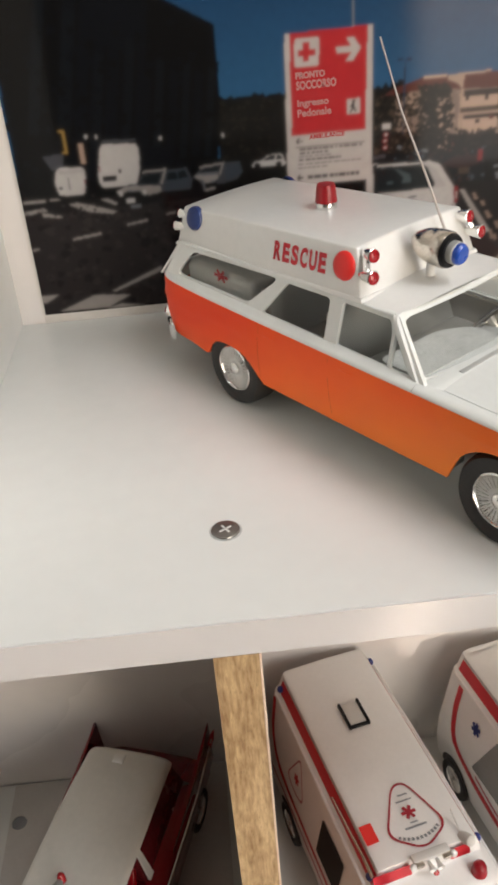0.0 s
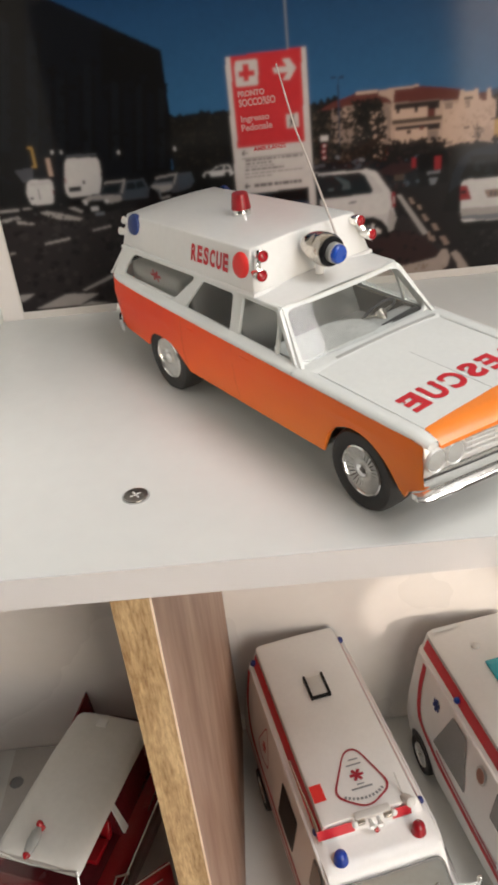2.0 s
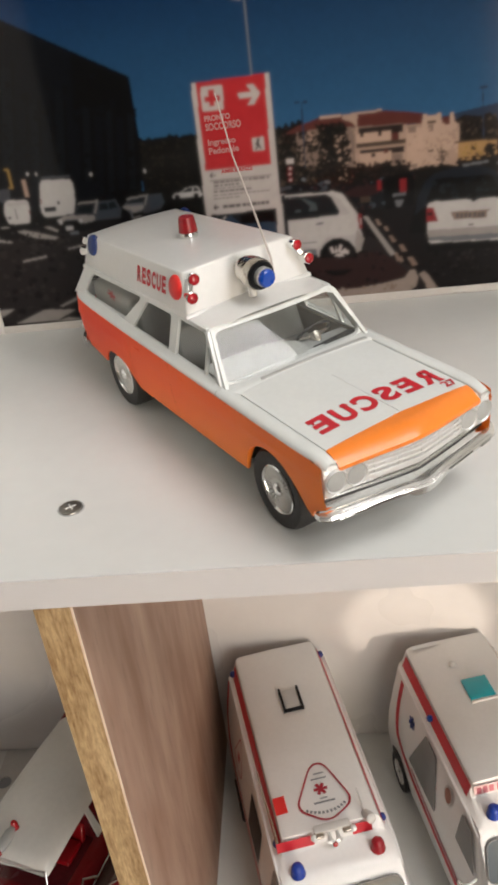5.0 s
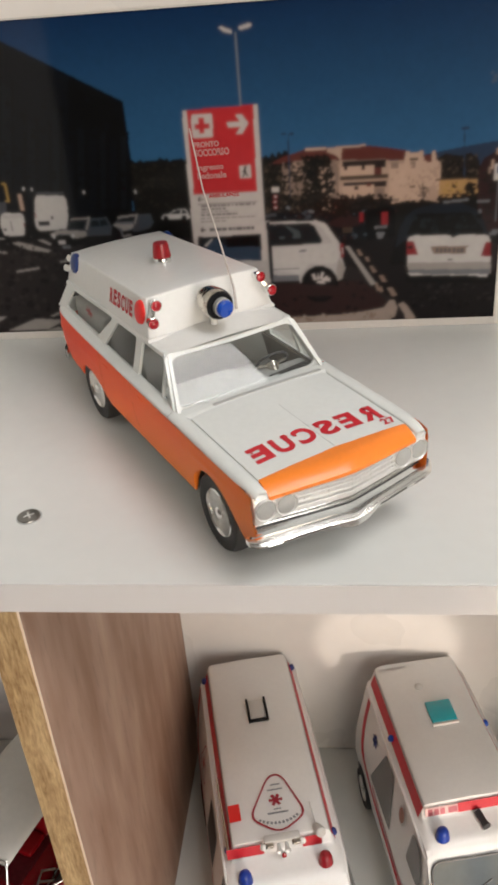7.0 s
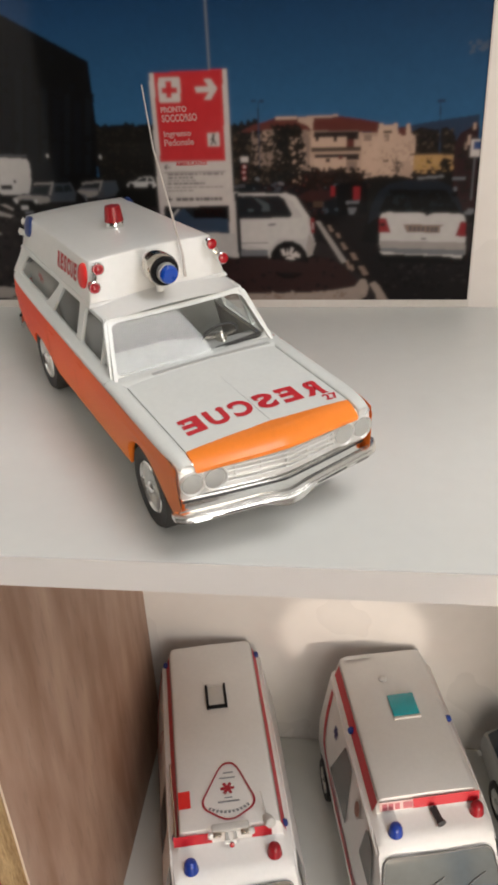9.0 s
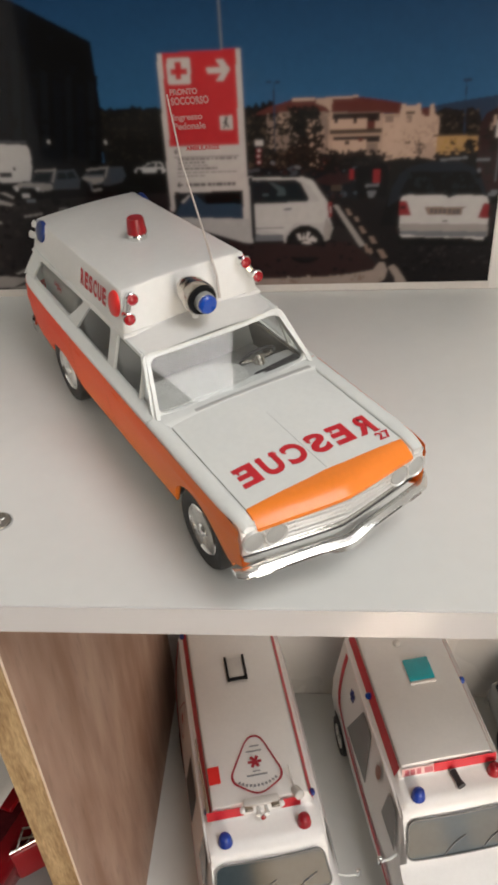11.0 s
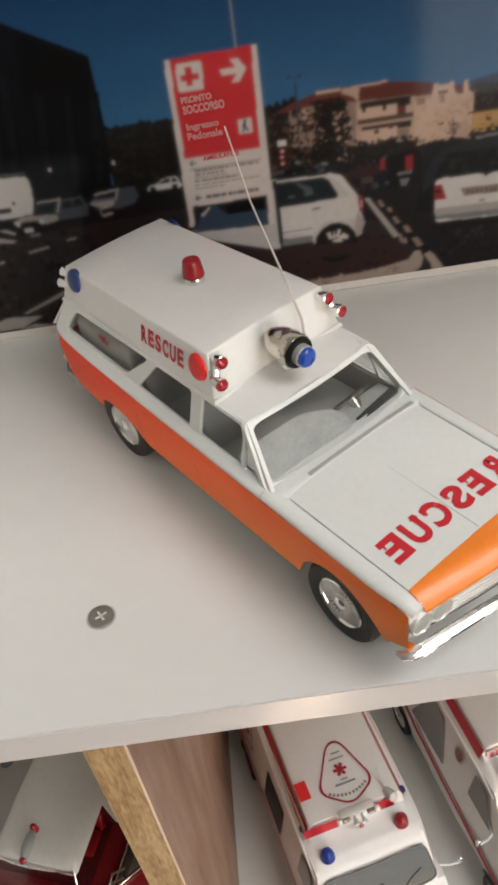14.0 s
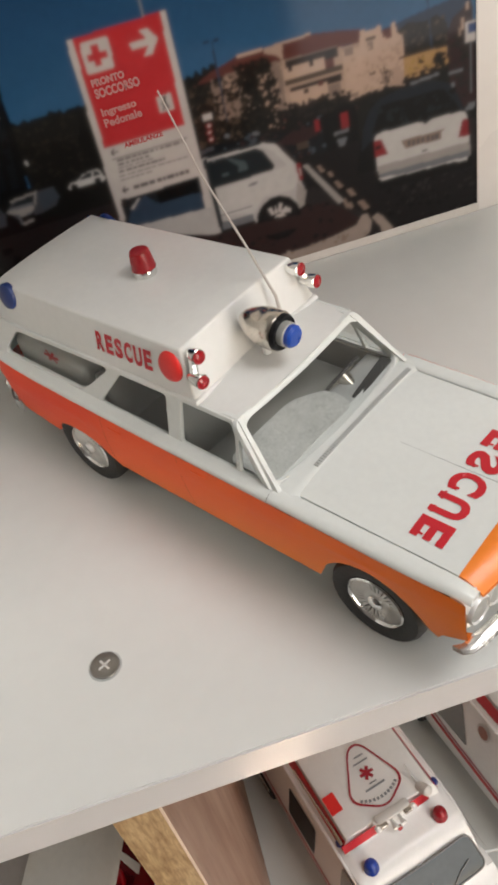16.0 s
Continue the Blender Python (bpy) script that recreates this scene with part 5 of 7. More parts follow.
rect("cream_sun", 0.1132, 0.0787, 0.1289, 0.0838)
rect("brick", 0.1292, 0.0787, 0.1327, 0.0826)
rect("shade", 0.1230, 0.0821, 0.1246, 0.0840)
rect("shade", 0.1146, 0.0825, 0.1162, 0.0845)
rect("cream", 0.1327, 0.0786, 0.1348, 0.0827)
rect("haze", 0.1126, 0.0764, 0.1359, 0.0795)
rect("cream_mid", 0.1120, 0.0750, 0.1365, 0.0776)
rect("shade", 0.1142, 0.0735, 0.1349, 0.0762)
rect("cream_sun", 0.1139, 0.0694, 0.1289, 0.0746)
rect("cream_shade", 0.1292, 0.0683, 0.1344, 0.0730)
rect("shade", 0.1196, 0.0728, 0.1213, 0.0743)
rect("brick", 0.1256, 0.0739, 0.1273, 0.0756)
draw("cream_sun", [(0.1363, 0.0649), (0.1361, 0.0857), (0.1436, 0.0856), (0.1438, 0.0895), (0.1456, 0.0896), (0.1462, 0.0886), (0.1504, 0.0886), (0.1506, 0.0896), (0.1522, 0.0893), (0.1527, 0.0840), (0.1561, 0.0841), (0.1565, 0.0890), (0.1578, 0.0890), (0.1584, 0.0853), (0.1606, 0.0828), (0.1609, 0.0757), (0.1608, 0.0646), (0.1518, 0.0669), (0.1448, 0.0662)])
draw("brick", [(0.1526, 0.0874), (0.1562, 0.0875), (0.1564, 0.0838), (0.1527, 0.0838)])
rect("cream_mid", 0.1364, 0.0840, 0.1433, 0.0854)
rect("cream_shade", 0.1369, 0.0820, 0.1407, 0.0846)
rect("haze", 0.1460, 0.0852, 0.1500, 0.0865)
rect("cream_shade", 0.1463, 0.0816, 0.1487, 0.0846)
rect("haze", 0.1462, 0.0725, 0.1487, 0.0737)
rect("cream_shade", 0.1371, 0.0658, 0.1410, 0.0677)
mottle(("cream_sun", "cream_mid"), 0.1439, 0.1602, 0.0735, 0.0840, 60, 0.0004, 0.0014)
draw("cream_mid", [(0.1533, 0.0723), (0.1602, 0.0730), (0.1606, 0.0649), (0.1535, 0.0668)])
mottle(("cream_mid", "cream_sun"), 0.1370, 0.1600, 0.0660, 0.0817, 90, 0.0004, 0.0011)
draw("haze", bar2(0.1532, 0.0666, 0.1506, 0.0735, 0.0005))
draw("haze", bar2(0.1532, 0.0666, 0.1522, 0.0740, 0.0005))
draw("haze", bar2(0.1532, 0.0666, 0.1535, 0.0728, 0.0005))
draw("haze", bar2(0.1532, 0.0666, 0.1547, 0.0717, 0.0005))
mottle(("haze", "cream_shade"), 0.1506, 0.1556, 0.0667, 0.0724, 30, 0.0003, 0.0008)
draw("yellow", [(0.1602, 0.0752), (0.1782, 0.0750), (0.1786, 0.0683), (0.1728, 0.0670), (0.1605, 0.0665)])
draw("haze", bar2(0.1585, 0.0755, 0.1782, 0.0753, 0.0008))
rect("shade", 0.1663, 0.0712, 0.1686, 0.0740)
draw("haze", bar2(0.1644, 0.0701, 0.1711, 0.0690, 0.0008))
mottle(("yellow", "hook"), 0.1607, 0.1722, 0.0681, 0.0746, 30, 0.0004, 0.001)
draw("maroon", [(0.1787, 0.0675), (0.1785, 0.0795), (0.1808, 0.0846), (0.1888, 0.0888), (0.1918, 0.0489), (0.1798, 0.0495)])
mottle(("maroon", "shade", "tree_mid"), 0.1784, 0.1916, 0.0517, 0.0816, 90, 0.0006, 0.0016)
rect("cream", 0.1842, 0.0792, 0.1855, 0.0837)
rect("cream_shade", 0.1830, 0.0771, 0.1843, 0.0803)
rect("cream", 0.1864, 0.0861, 0.1875, 0.0888)
rect("sign_white", 0.1860, 0.0739, 0.1909, 0.0816)
rect("p_blue", 0.1869, 0.0770, 0.1902, 0.0807)
rect("pole", 0.1880, 0.0538, 0.1883, 0.0744)
rect("silver", 0.1868, 0.0478, 0.1900, 0.0501)
# trees in front of the building
mottle(("tree", "tree_mid"), 0.0981, 0.1067, 0.0636, 0.0877, 70, 0.0014, 0.003)
mottle(("tree", "tree", "tree_mid", "tree_light"), 0.0949, 0.1089, 0.0627, 0.0898, 420, 0.0004, 0.0012)
mottle(("tree", "tree_mid", "tree_light", "haze"), 0.0756, 0.0964, 0.0633, 0.0871, 330, 0.0004, 0.0013)
mottle(("cream_shade", "cream", "cream_mid"), 0.0901, 0.0946, 0.0813, 0.0863, 26, 0.0004, 0.0012)
mottle(("cream_shade", "cream", "cream_mid", "tree"), 0.1030, 0.1117, 0.0634, 0.0862, 70, 0.0004, 0.0014)
mottle(("tree", "tree_mid", "shade"), 0.1119, 0.1372, 0.0638, 0.0700, 120, 0.0005, 0.0014)
mottle(("tree", "tree_mid"), 0.1731, 0.1772, 0.0657, 0.0729, 60, 0.0004, 0.0012)
mottle(("tree", "tree_mid", "shade"), 0.1599, 0.1746, 0.0636, 0.0682, 70, 0.0005, 0.0012)
mottle(("brick", "maroon", "tree"), 0.1063, 0.1106, 0.0617, 0.0670, 18, 0.0004, 0.001)
# distant street lamps, small signs
draw("hill", bar2(0.0884, 0.1006, 0.0880, 0.0707, 0.0006))
rect("hill", 0.0849, 0.1003, 0.0875, 0.1013)
rect("hill", 0.0889, 0.0999, 0.0910, 0.1010)
draw("hill", bar2(0.1709, 0.0979, 0.1721, 0.0751, 0.0006))
rect("hill", 0.1693, 0.0978, 0.1732, 0.0990)
draw("pole", bar2(0.0668, 0.1458, 0.0667, 0.1145, 0.0009))
draw("sign_white", [(0.0590, 0.1484), (0.0606, 0.1487), (0.0653, 0.1468), (0.0650, 0.1455), (0.0614, 0.1464)])
draw("sign_white", [(0.0680, 0.1480), (0.0730, 0.1493), (0.0745, 0.1487), (0.0739, 0.1476), (0.0687, 0.1466)])
rect("sign_white", 0.0791, 0.0734, 0.0825, 0.0758)
disc("tail", 0.0807, 0.0713, 0.0012, 0.0011, 14)
disc("sign_white", 0.0807, 0.0713, 0.0006, 0.0005, 14)
disc("tail", 0.0803, 0.0688, 0.0012, 0.0011, 14)
disc("sign_white", 0.0803, 0.0688, 0.0006, 0.0005, 14)
disc("tail", 0.0804, 0.0660, 0.0012, 0.0011, 14)
disc("sign_white", 0.0804, 0.0660, 0.0006, 0.0005, 14)
# roofs of cars in the next rows
draw("facade_pale", [(0.0728, 0.0616), (0.0809, 0.0637), (0.0893, 0.0622), (0.1006, 0.0628), (0.1117, 0.0597), (0.1228, 0.0617), (0.1394, 0.0637), (0.1396, 0.0470), (0.1114, 0.0483), (0.0725, 0.0573)])
mottle(("facade_pale", "blue_grey", "shade", "maroon"), 0.0837, 0.1396, 0.0485, 0.0630, 120, 0.0006, 0.0018)
draw("car_shade", bar2(0.0728, 0.0619, 0.0808, 0.0623, 0.0016))
draw("silver", bar2(0.0858, 0.0658, 0.0877, 0.0651, 0.0014))
draw("silver", bar2(0.0967, 0.0635, 0.0994, 0.0628, 0.0014))
draw("maroon", [(0.1046, 0.0564), (0.1117, 0.0597), (0.1217, 0.0595), (0.1228, 0.0555), (0.1149, 0.0536)])
draw("facade", [(0.1242, 0.0622), (0.1366, 0.0638), (0.1394, 0.0620), (0.1396, 0.0456), (0.1256, 0.0477)])
rect("tail", 0.1220, 0.0569, 0.1239, 0.0615)
rect("tail", 0.1328, 0.0549, 0.1359, 0.0612)
draw("silver", [(0.1289, 0.0541), (0.1356, 0.0546), (0.1353, 0.0532), (0.1295, 0.0529)])
draw("silver", [(0.1301, 0.0512), (0.1345, 0.0510), (0.1318, 0.0453)])
rect("haze", 0.1135, 0.0514, 0.1183, 0.0545)
draw("silver", bar2(0.1625, 0.0645, 0.1745, 0.0653, 0.0011))
draw("silver", bar2(0.1786, 0.0640, 0.1848, 0.0642, 0.0012))
disc("silver", 0.1803, 0.0589, 0.0009, 0.0014, 14)
rect("silver", 0.1853, 0.0470, 0.1892, 0.0489)
# planted island and kerb
draw("grass", [(0.0623, 0.0045), (0.0640, 0.0279), (0.1110, 0.0275), (0.1226, 0.0255), (0.1284, 0.0216), (0.1342, 0.0159), (0.1366, 0.0126), (0.1225, 0.0088), (0.1107, 0.0073)])
mottle(("grass", "asphalt_dark", "maroon"), 0.0670, 0.1255, 0.0093, 0.0272, 150, 0.0005, 0.0014)
draw("asphalt_dark", [(0.1042, 0.0442), (0.1171, 0.0466), (0.1396, 0.0485), (0.1411, 0.0411), (0.1461, 0.0276), (0.1400, 0.0156), (0.1342, 0.0189), (0.1270, 0.0284), (0.1169, 0.0348), (0.1125, 0.0259), (0.1081, 0.0261)])
draw("asphalt_dark", [(0.1371, 0.0157), (0.1455, 0.0306), (0.1906, 0.0287), (0.1955, -0.0005), (0.1505, 0.0011)])
mottle(("asphalt", "asphalt_dark", "black"), 0.1470, 0.1889, 0.0044, 0.0261, 120, 0.0006, 0.002)
draw("kerb", [(0.0592, 0.0040), (0.0625, 0.0071), (0.0928, 0.0076), (0.1107, 0.0079), (0.1240, 0.0093), (0.1343, 0.0112), (0.1371, 0.0151), (0.1395, 0.0153), (0.1413, 0.0109), (0.1402, 0.0062), (0.1373, 0.0038), (0.1225, 0.0024), (0.0925, 0.0015), (0.0590, 0.0011)])
mottle(("kerb", "cream_shade"), 0.0868, 0.1387, 0.0025, 0.0082, 60, 0.0005, 0.0014)
draw("road_paint", [(0.1145, 0.0447), (0.1165, 0.0449), (0.1301, 0.0243), (0.1275, 0.0235)])
draw("cream_shade", [(0.1295, 0.0243), (0.1307, 0.0252), (0.1325, 0.0205), (0.1307, 0.0203)])
draw("cream_shade", [(0.1204, 0.0426), (0.1219, 0.0426), (0.1236, 0.0396), (0.1216, 0.0397)])
draw("cream_shade", [(0.1244, 0.0386), (0.1261, 0.0386), (0.1272, 0.0362), (0.1255, 0.0362)])
draw("cream_shade", [(0.1267, 0.0338), (0.1284, 0.0340), (0.1307, 0.0306), (0.1284, 0.0304)])
draw("cream_shade", [(0.1315, 0.0288), (0.1338, 0.0287), (0.1359, 0.0250), (0.1333, 0.0251)])
draw("cream_shade", [(0.1356, 0.0220), (0.1385, 0.0218), (0.1412, 0.0174), (0.1383, 0.0172)])
draw("cream_shade", [(0.1319, 0.0224), (0.1330, 0.0227), (0.1339, 0.0199), (0.1325, 0.0196)])
draw("kerb", [(0.1415, 0.0125), (0.1441, 0.0139), (0.1465, 0.0113), (0.1511, 0.0027), (0.1455, 0.0025), (0.1448, 0.0073)])
# white hatchback beside the sign
draw("black", [(0.0367, 0.0382), (0.0729, 0.0275), (0.0906, 0.0262), (0.1128, 0.0259), (0.1146, 0.0325), (0.0764, 0.0365)])
draw("white_mid", rounded([(0.0382, 0.0382), (0.0397, 0.0471), (0.0460, 0.0513), (0.0529, 0.0536), (0.0773, 0.0599), (0.1004, 0.0586), (0.1049, 0.0569), (0.1114, 0.0477), (0.1125, 0.0439), (0.1130, 0.0380), (0.1143, 0.0337), (0.1125, 0.0284), (0.1099, 0.0260), (0.0729, 0.0266)], 0.002, 3))
draw("white", rounded([(0.0764, 0.0455), (0.1017, 0.0461), (0.1109, 0.0469), (0.1118, 0.0380), (0.1083, 0.0358), (0.0962, 0.0363), (0.0913, 0.0305), (0.0763, 0.0347)], 0.0014, 3))
draw("white", [(0.0766, 0.0585), (0.0778, 0.0596), (0.1004, 0.0586), (0.1049, 0.0569), (0.1117, 0.0471), (0.1086, 0.0464), (0.1037, 0.0544), (0.0992, 0.0572)])
draw("glass", [(0.0752, 0.0588), (0.0772, 0.0592), (0.0776, 0.0270), (0.0757, 0.0262)])
draw("glass", bar2(0.0772, 0.0594, 0.0990, 0.0587, 0.0009))
draw("glass", rounded([(0.0772, 0.0579), (0.0974, 0.0574), (0.0996, 0.0556), (0.1034, 0.0480), (0.1022, 0.0466), (0.0772, 0.0464)], 0.0008, 3))
draw("glass_light", [(0.0845, 0.0567), (0.0867, 0.0561), (0.0920, 0.0535), (0.0922, 0.0500), (0.0881, 0.0499), (0.0888, 0.0525)])
rect("glass_light", 0.0816, 0.0498, 0.0841, 0.0511)
draw("silver", bar2(0.0788, 0.0576, 0.0834, 0.0577, 0.0006))
draw("shade", [(0.1051, 0.0566), (0.1074, 0.0562), (0.1123, 0.0485), (0.1114, 0.0471)])
draw("tail", rounded([(0.1117, 0.0462), (0.1137, 0.0462), (0.1138, 0.0388), (0.1124, 0.0386)], 0.0006, 3))
draw("sign_white", bar2(0.1131, 0.0439, 0.1133, 0.0409, 0.0005))
draw("car_shade", bar2(0.0772, 0.0341, 0.0909, 0.0341, 0.0007))
draw("silver", bar2(0.0910, 0.0431, 0.0950, 0.0435, 0.001))
draw("silver", [(0.0773, 0.0310), (0.0907, 0.0305), (0.0906, 0.0262), (0.0770, 0.0261)])
draw("shade", [(0.0771, 0.0274), (0.0912, 0.0277), (0.0911, 0.0250), (0.0769, 0.0249)])
draw("road_paint", [(0.1113, 0.0386), (0.1146, 0.0337), (0.1128, 0.0278), (0.1102, 0.0263), (0.1100, 0.0333)])
disc("black", 0.1011, 0.0252, 0.0098, 0.01, 14)
disc("asphalt_dark", 0.1017, 0.0248, 0.0078, 0.008, 14)
draw("sign_white", [(0.0972, 0.0305), (0.0986, 0.0311), (0.0997, 0.0277), (0.0982, 0.0277)])
draw("sign_white", [(0.1004, 0.0313), (0.1012, 0.0279), (0.0997, 0.0274)])
draw("sign_white", [(0.1022, 0.0318), (0.1036, 0.0315), (0.1023, 0.0276), (0.1012, 0.0279)])
draw("sign_white", [(0.1047, 0.0296), (0.1067, 0.0280), (0.1064, 0.0265), (0.1029, 0.0266), (0.1023, 0.0279)])
draw("sign_white", [(0.1006, 0.0273), (0.1029, 0.0272), (0.1046, 0.0253), (0.0993, 0.0259)])
draw("grass", [(0.0758, 0.0259), (0.0905, 0.0259), (0.1168, 0.0233), (0.1167, 0.0181), (0.0754, 0.0197)])
# white people carrier seen from behind
draw("facade", [(0.1369, 0.0340), (0.1396, 0.0470), (0.1428, 0.0563), (0.1471, 0.0617), (0.1477, 0.0335)])
draw("dark_blue", rounded([(0.1397, 0.0427), (0.1412, 0.0518), (0.1444, 0.0584), (0.1490, 0.0621), (0.1584, 0.0639), (0.1720, 0.0635), (0.1789, 0.0604), (0.1828, 0.0538), (0.1858, 0.0458), (0.1452, 0.0468)], 0.0012, 3))
draw("black", rounded([(0.1451, 0.0491), (0.1491, 0.0577), (0.1518, 0.0595), (0.1760, 0.0589), (0.1807, 0.0528), (0.1838, 0.0470)], 0.001, 3))
mottle(("black", "glass", "facade_pale"), 0.1471, 0.1810, 0.0483, 0.0583, 60, 0.0008, 0.002)
draw("black", [(0.1444, 0.0289), (0.1884, 0.0270), (0.1882, 0.0223), (0.1462, 0.0240)])
draw("white", rounded([(0.1457, 0.0470), (0.1471, 0.0484), (0.1493, 0.0486), (0.1832, 0.0476), (0.1854, 0.0469), (0.1865, 0.0435), (0.1875, 0.0289), (0.1862, 0.0265), (0.1473, 0.0282), (0.1457, 0.0342)], 0.001, 3))
draw("road_paint", [(0.1460, 0.0348), (0.1872, 0.0336), (0.1876, 0.0277), (0.1467, 0.0288)])
draw("silver", [(0.1466, 0.0312), (0.1871, 0.0298), (0.1873, 0.0271), (0.1470, 0.0285)])
draw("white", [(0.1461, 0.0294), (0.1535, 0.0288), (0.1535, 0.0279), (0.1478, 0.0278)])
draw("white", [(0.1800, 0.0274), (0.1862, 0.0271), (0.1857, 0.0257), (0.1812, 0.0262)])
draw("tail", rounded([(0.1455, 0.0459), (0.1488, 0.0457), (0.1512, 0.0387), (0.1453, 0.0386)], 0.0006, 3))
draw("tail", rounded([(0.1840, 0.0439), (0.1865, 0.0437), (0.1870, 0.0362), (0.1822, 0.0367)], 0.0006, 3))
rect("maroon", 0.1458, 0.0420, 0.1484, 0.0436)
draw("cream_shade", [(0.1570, 0.0428), (0.1764, 0.0422), (0.1748, 0.0414), (0.1747, 0.0382), (0.1588, 0.0389)])
rect("text_grey", 0.1598, 0.0394, 0.1610, 0.0418)
rect("text_grey", 0.1618, 0.0393, 0.1630, 0.0417)
rect("text_grey", 0.1640, 0.0392, 0.1652, 0.0416)
rect("text_grey", 0.1659, 0.0391, 0.1671, 0.0415)
rect("text_grey", 0.1681, 0.0390, 0.1694, 0.0414)
rect("text_grey", 0.1701, 0.0389, 0.1713, 0.0413)
rect("text_grey", 0.1720, 0.0389, 0.1733, 0.0412)
draw("glass", [(0.1665, 0.0478), (0.1714, 0.0481), (0.1679, 0.0466)])
rect("text_grey", 0.1659, 0.0350, 0.1682, 0.0360)
# the hospital sign
draw("sign_white", [(0.0385, 0.1139), (0.0406, 0.1140), (0.0404, 0.0536), (0.0393, 0.0435), (0.0372, 0.0436)])
draw("sign_white", [(0.0726, 0.1147), (0.0747, 0.1148), (0.0745, 0.0390), (0.0716, 0.0391), (0.0717, 0.0743)])
draw("glass", [(0.0398, 0.0542), (0.0723, 0.0533), (0.0719, 0.0391), (0.0390, 0.0405)])
draw("blue_car", [(0.0427, 0.0479), (0.0495, 0.0520), (0.0532, 0.0477), (0.0718, 0.0463), (0.0719, 0.0391), (0.0390, 0.0405)])
rect("black", 0.0542, 0.0466, 0.0712, 0.0524)
draw("white_mid", [(0.0427, 0.0482), (0.0466, 0.0515), (0.0477, 0.0515), (0.0438, 0.0475)])
draw("sign_white", [(0.0391, 0.0748), (0.0717, 0.0745), (0.0731, 0.0532), (0.0499, 0.0528), (0.0397, 0.0527), (0.0388, 0.0554)])
draw("shade", [(0.0397, 0.0533), (0.0421, 0.0532), (0.0417, 0.0494), (0.0400, 0.0501)])
draw("sign_red", [(0.0406, 0.1140), (0.0726, 0.1147), (0.0717, 0.0743), (0.0400, 0.0745)])
draw("sign_white", rounded([(0.0425, 0.1114), (0.0437, 0.1121), (0.0521, 0.1121), (0.0529, 0.1113), (0.0522, 0.1018), (0.0514, 0.1011), (0.0428, 0.1010), (0.0421, 0.1019)], 0.0006, 3))
draw("sign_red", [(0.0460, 0.1102), (0.0487, 0.1103), (0.0482, 0.1031), (0.0458, 0.1030)])
draw("sign_red", [(0.0438, 0.1075), (0.0509, 0.1076), (0.0509, 0.1050), (0.0438, 0.1051)])
draw("sign_white", [(0.0596, 0.1076), (0.0658, 0.1075), (0.0639, 0.1106), (0.0667, 0.1110), (0.0698, 0.1067), (0.0665, 0.1020), (0.0635, 0.1020), (0.0659, 0.1052), (0.0597, 0.1050)])
draw("sign_white", rounded([(0.0637, 0.0872), (0.0695, 0.0874), (0.0696, 0.0812), (0.0637, 0.0810)], 0.0005, 3))
disc("shade", 0.0667, 0.0862, 0.0007, 0.0007, 14)
draw("shade", bar2(0.0666, 0.0857, 0.0665, 0.0838, 0.0013))
draw("shade", bar2(0.0665, 0.0841, 0.0652, 0.0817, 0.0007))
draw("shade", bar2(0.0665, 0.0841, 0.0677, 0.0818, 0.0007))
draw("shade", bar2(0.0663, 0.0852, 0.0651, 0.0839, 0.0005))
draw("shade", bar2(0.0420, 0.0718, 0.0445, 0.0717, 0.0006))
draw("shade", bar2(0.0420, 0.0718, 0.0432, 0.0732, 0.0006))
draw("shade", bar2(0.0420, 0.0718, 0.0430, 0.0707, 0.0006))
draw("shade", bar2(0.0418, 0.0564, 0.0444, 0.0563, 0.0006))
draw("shade", bar2(0.0418, 0.0564, 0.0431, 0.0578, 0.0006))
draw("shade", bar2(0.0418, 0.0564, 0.0429, 0.0552, 0.0006))
rect("text_grey", 0.0415, 0.0692, 0.0715, 0.0696)
words(0.0430, 0.0703, 0.0684, 0.0003)
words(0.0429, 0.0554, 0.0667, 0.0003)
words(0.0427, 0.0567, 0.0653, 0.0003)
words(0.0426, 0.0609, 0.0639, 0.0003)
words(0.0424, 0.0699, 0.0622, 0.0003)
words(0.0422, 0.0549, 0.0605, 0.0003)
words(0.0462, 0.0695, 0.0562, 0.0008)

poster_at = pose(0, DEPTH, 0)
poster = thing("photo_print", poster_at, "glossy colour photo of a hospital car park, upright", "picture")
part("paper", box(PX0 - 0.0008, PX1 + 0.0008, -0.0003, 0.0002, 0.0002, PZ1 + 0.0008), CARD, poster, "white photo paper", 0)
PITCH = 0.00040
cols, lines = int((PX1 - PX0) / PITCH) + 1, int((PZ1 - PZ0) / PITCH) + 1
gx, gz = np.linspace(PX0, PX1, cols), np.linspace(PZ0, PZ1, lines)
sheet = np.zeros((lines, cols, 3))
rise = np.clip((gz - 0.089) / 0.069, 0, 1)[:, None, None]
sky_tone = np.array(INKS["sky"][0]) * (1 - rise) + np.array(INKS["sky"][1]) * rise + sheet
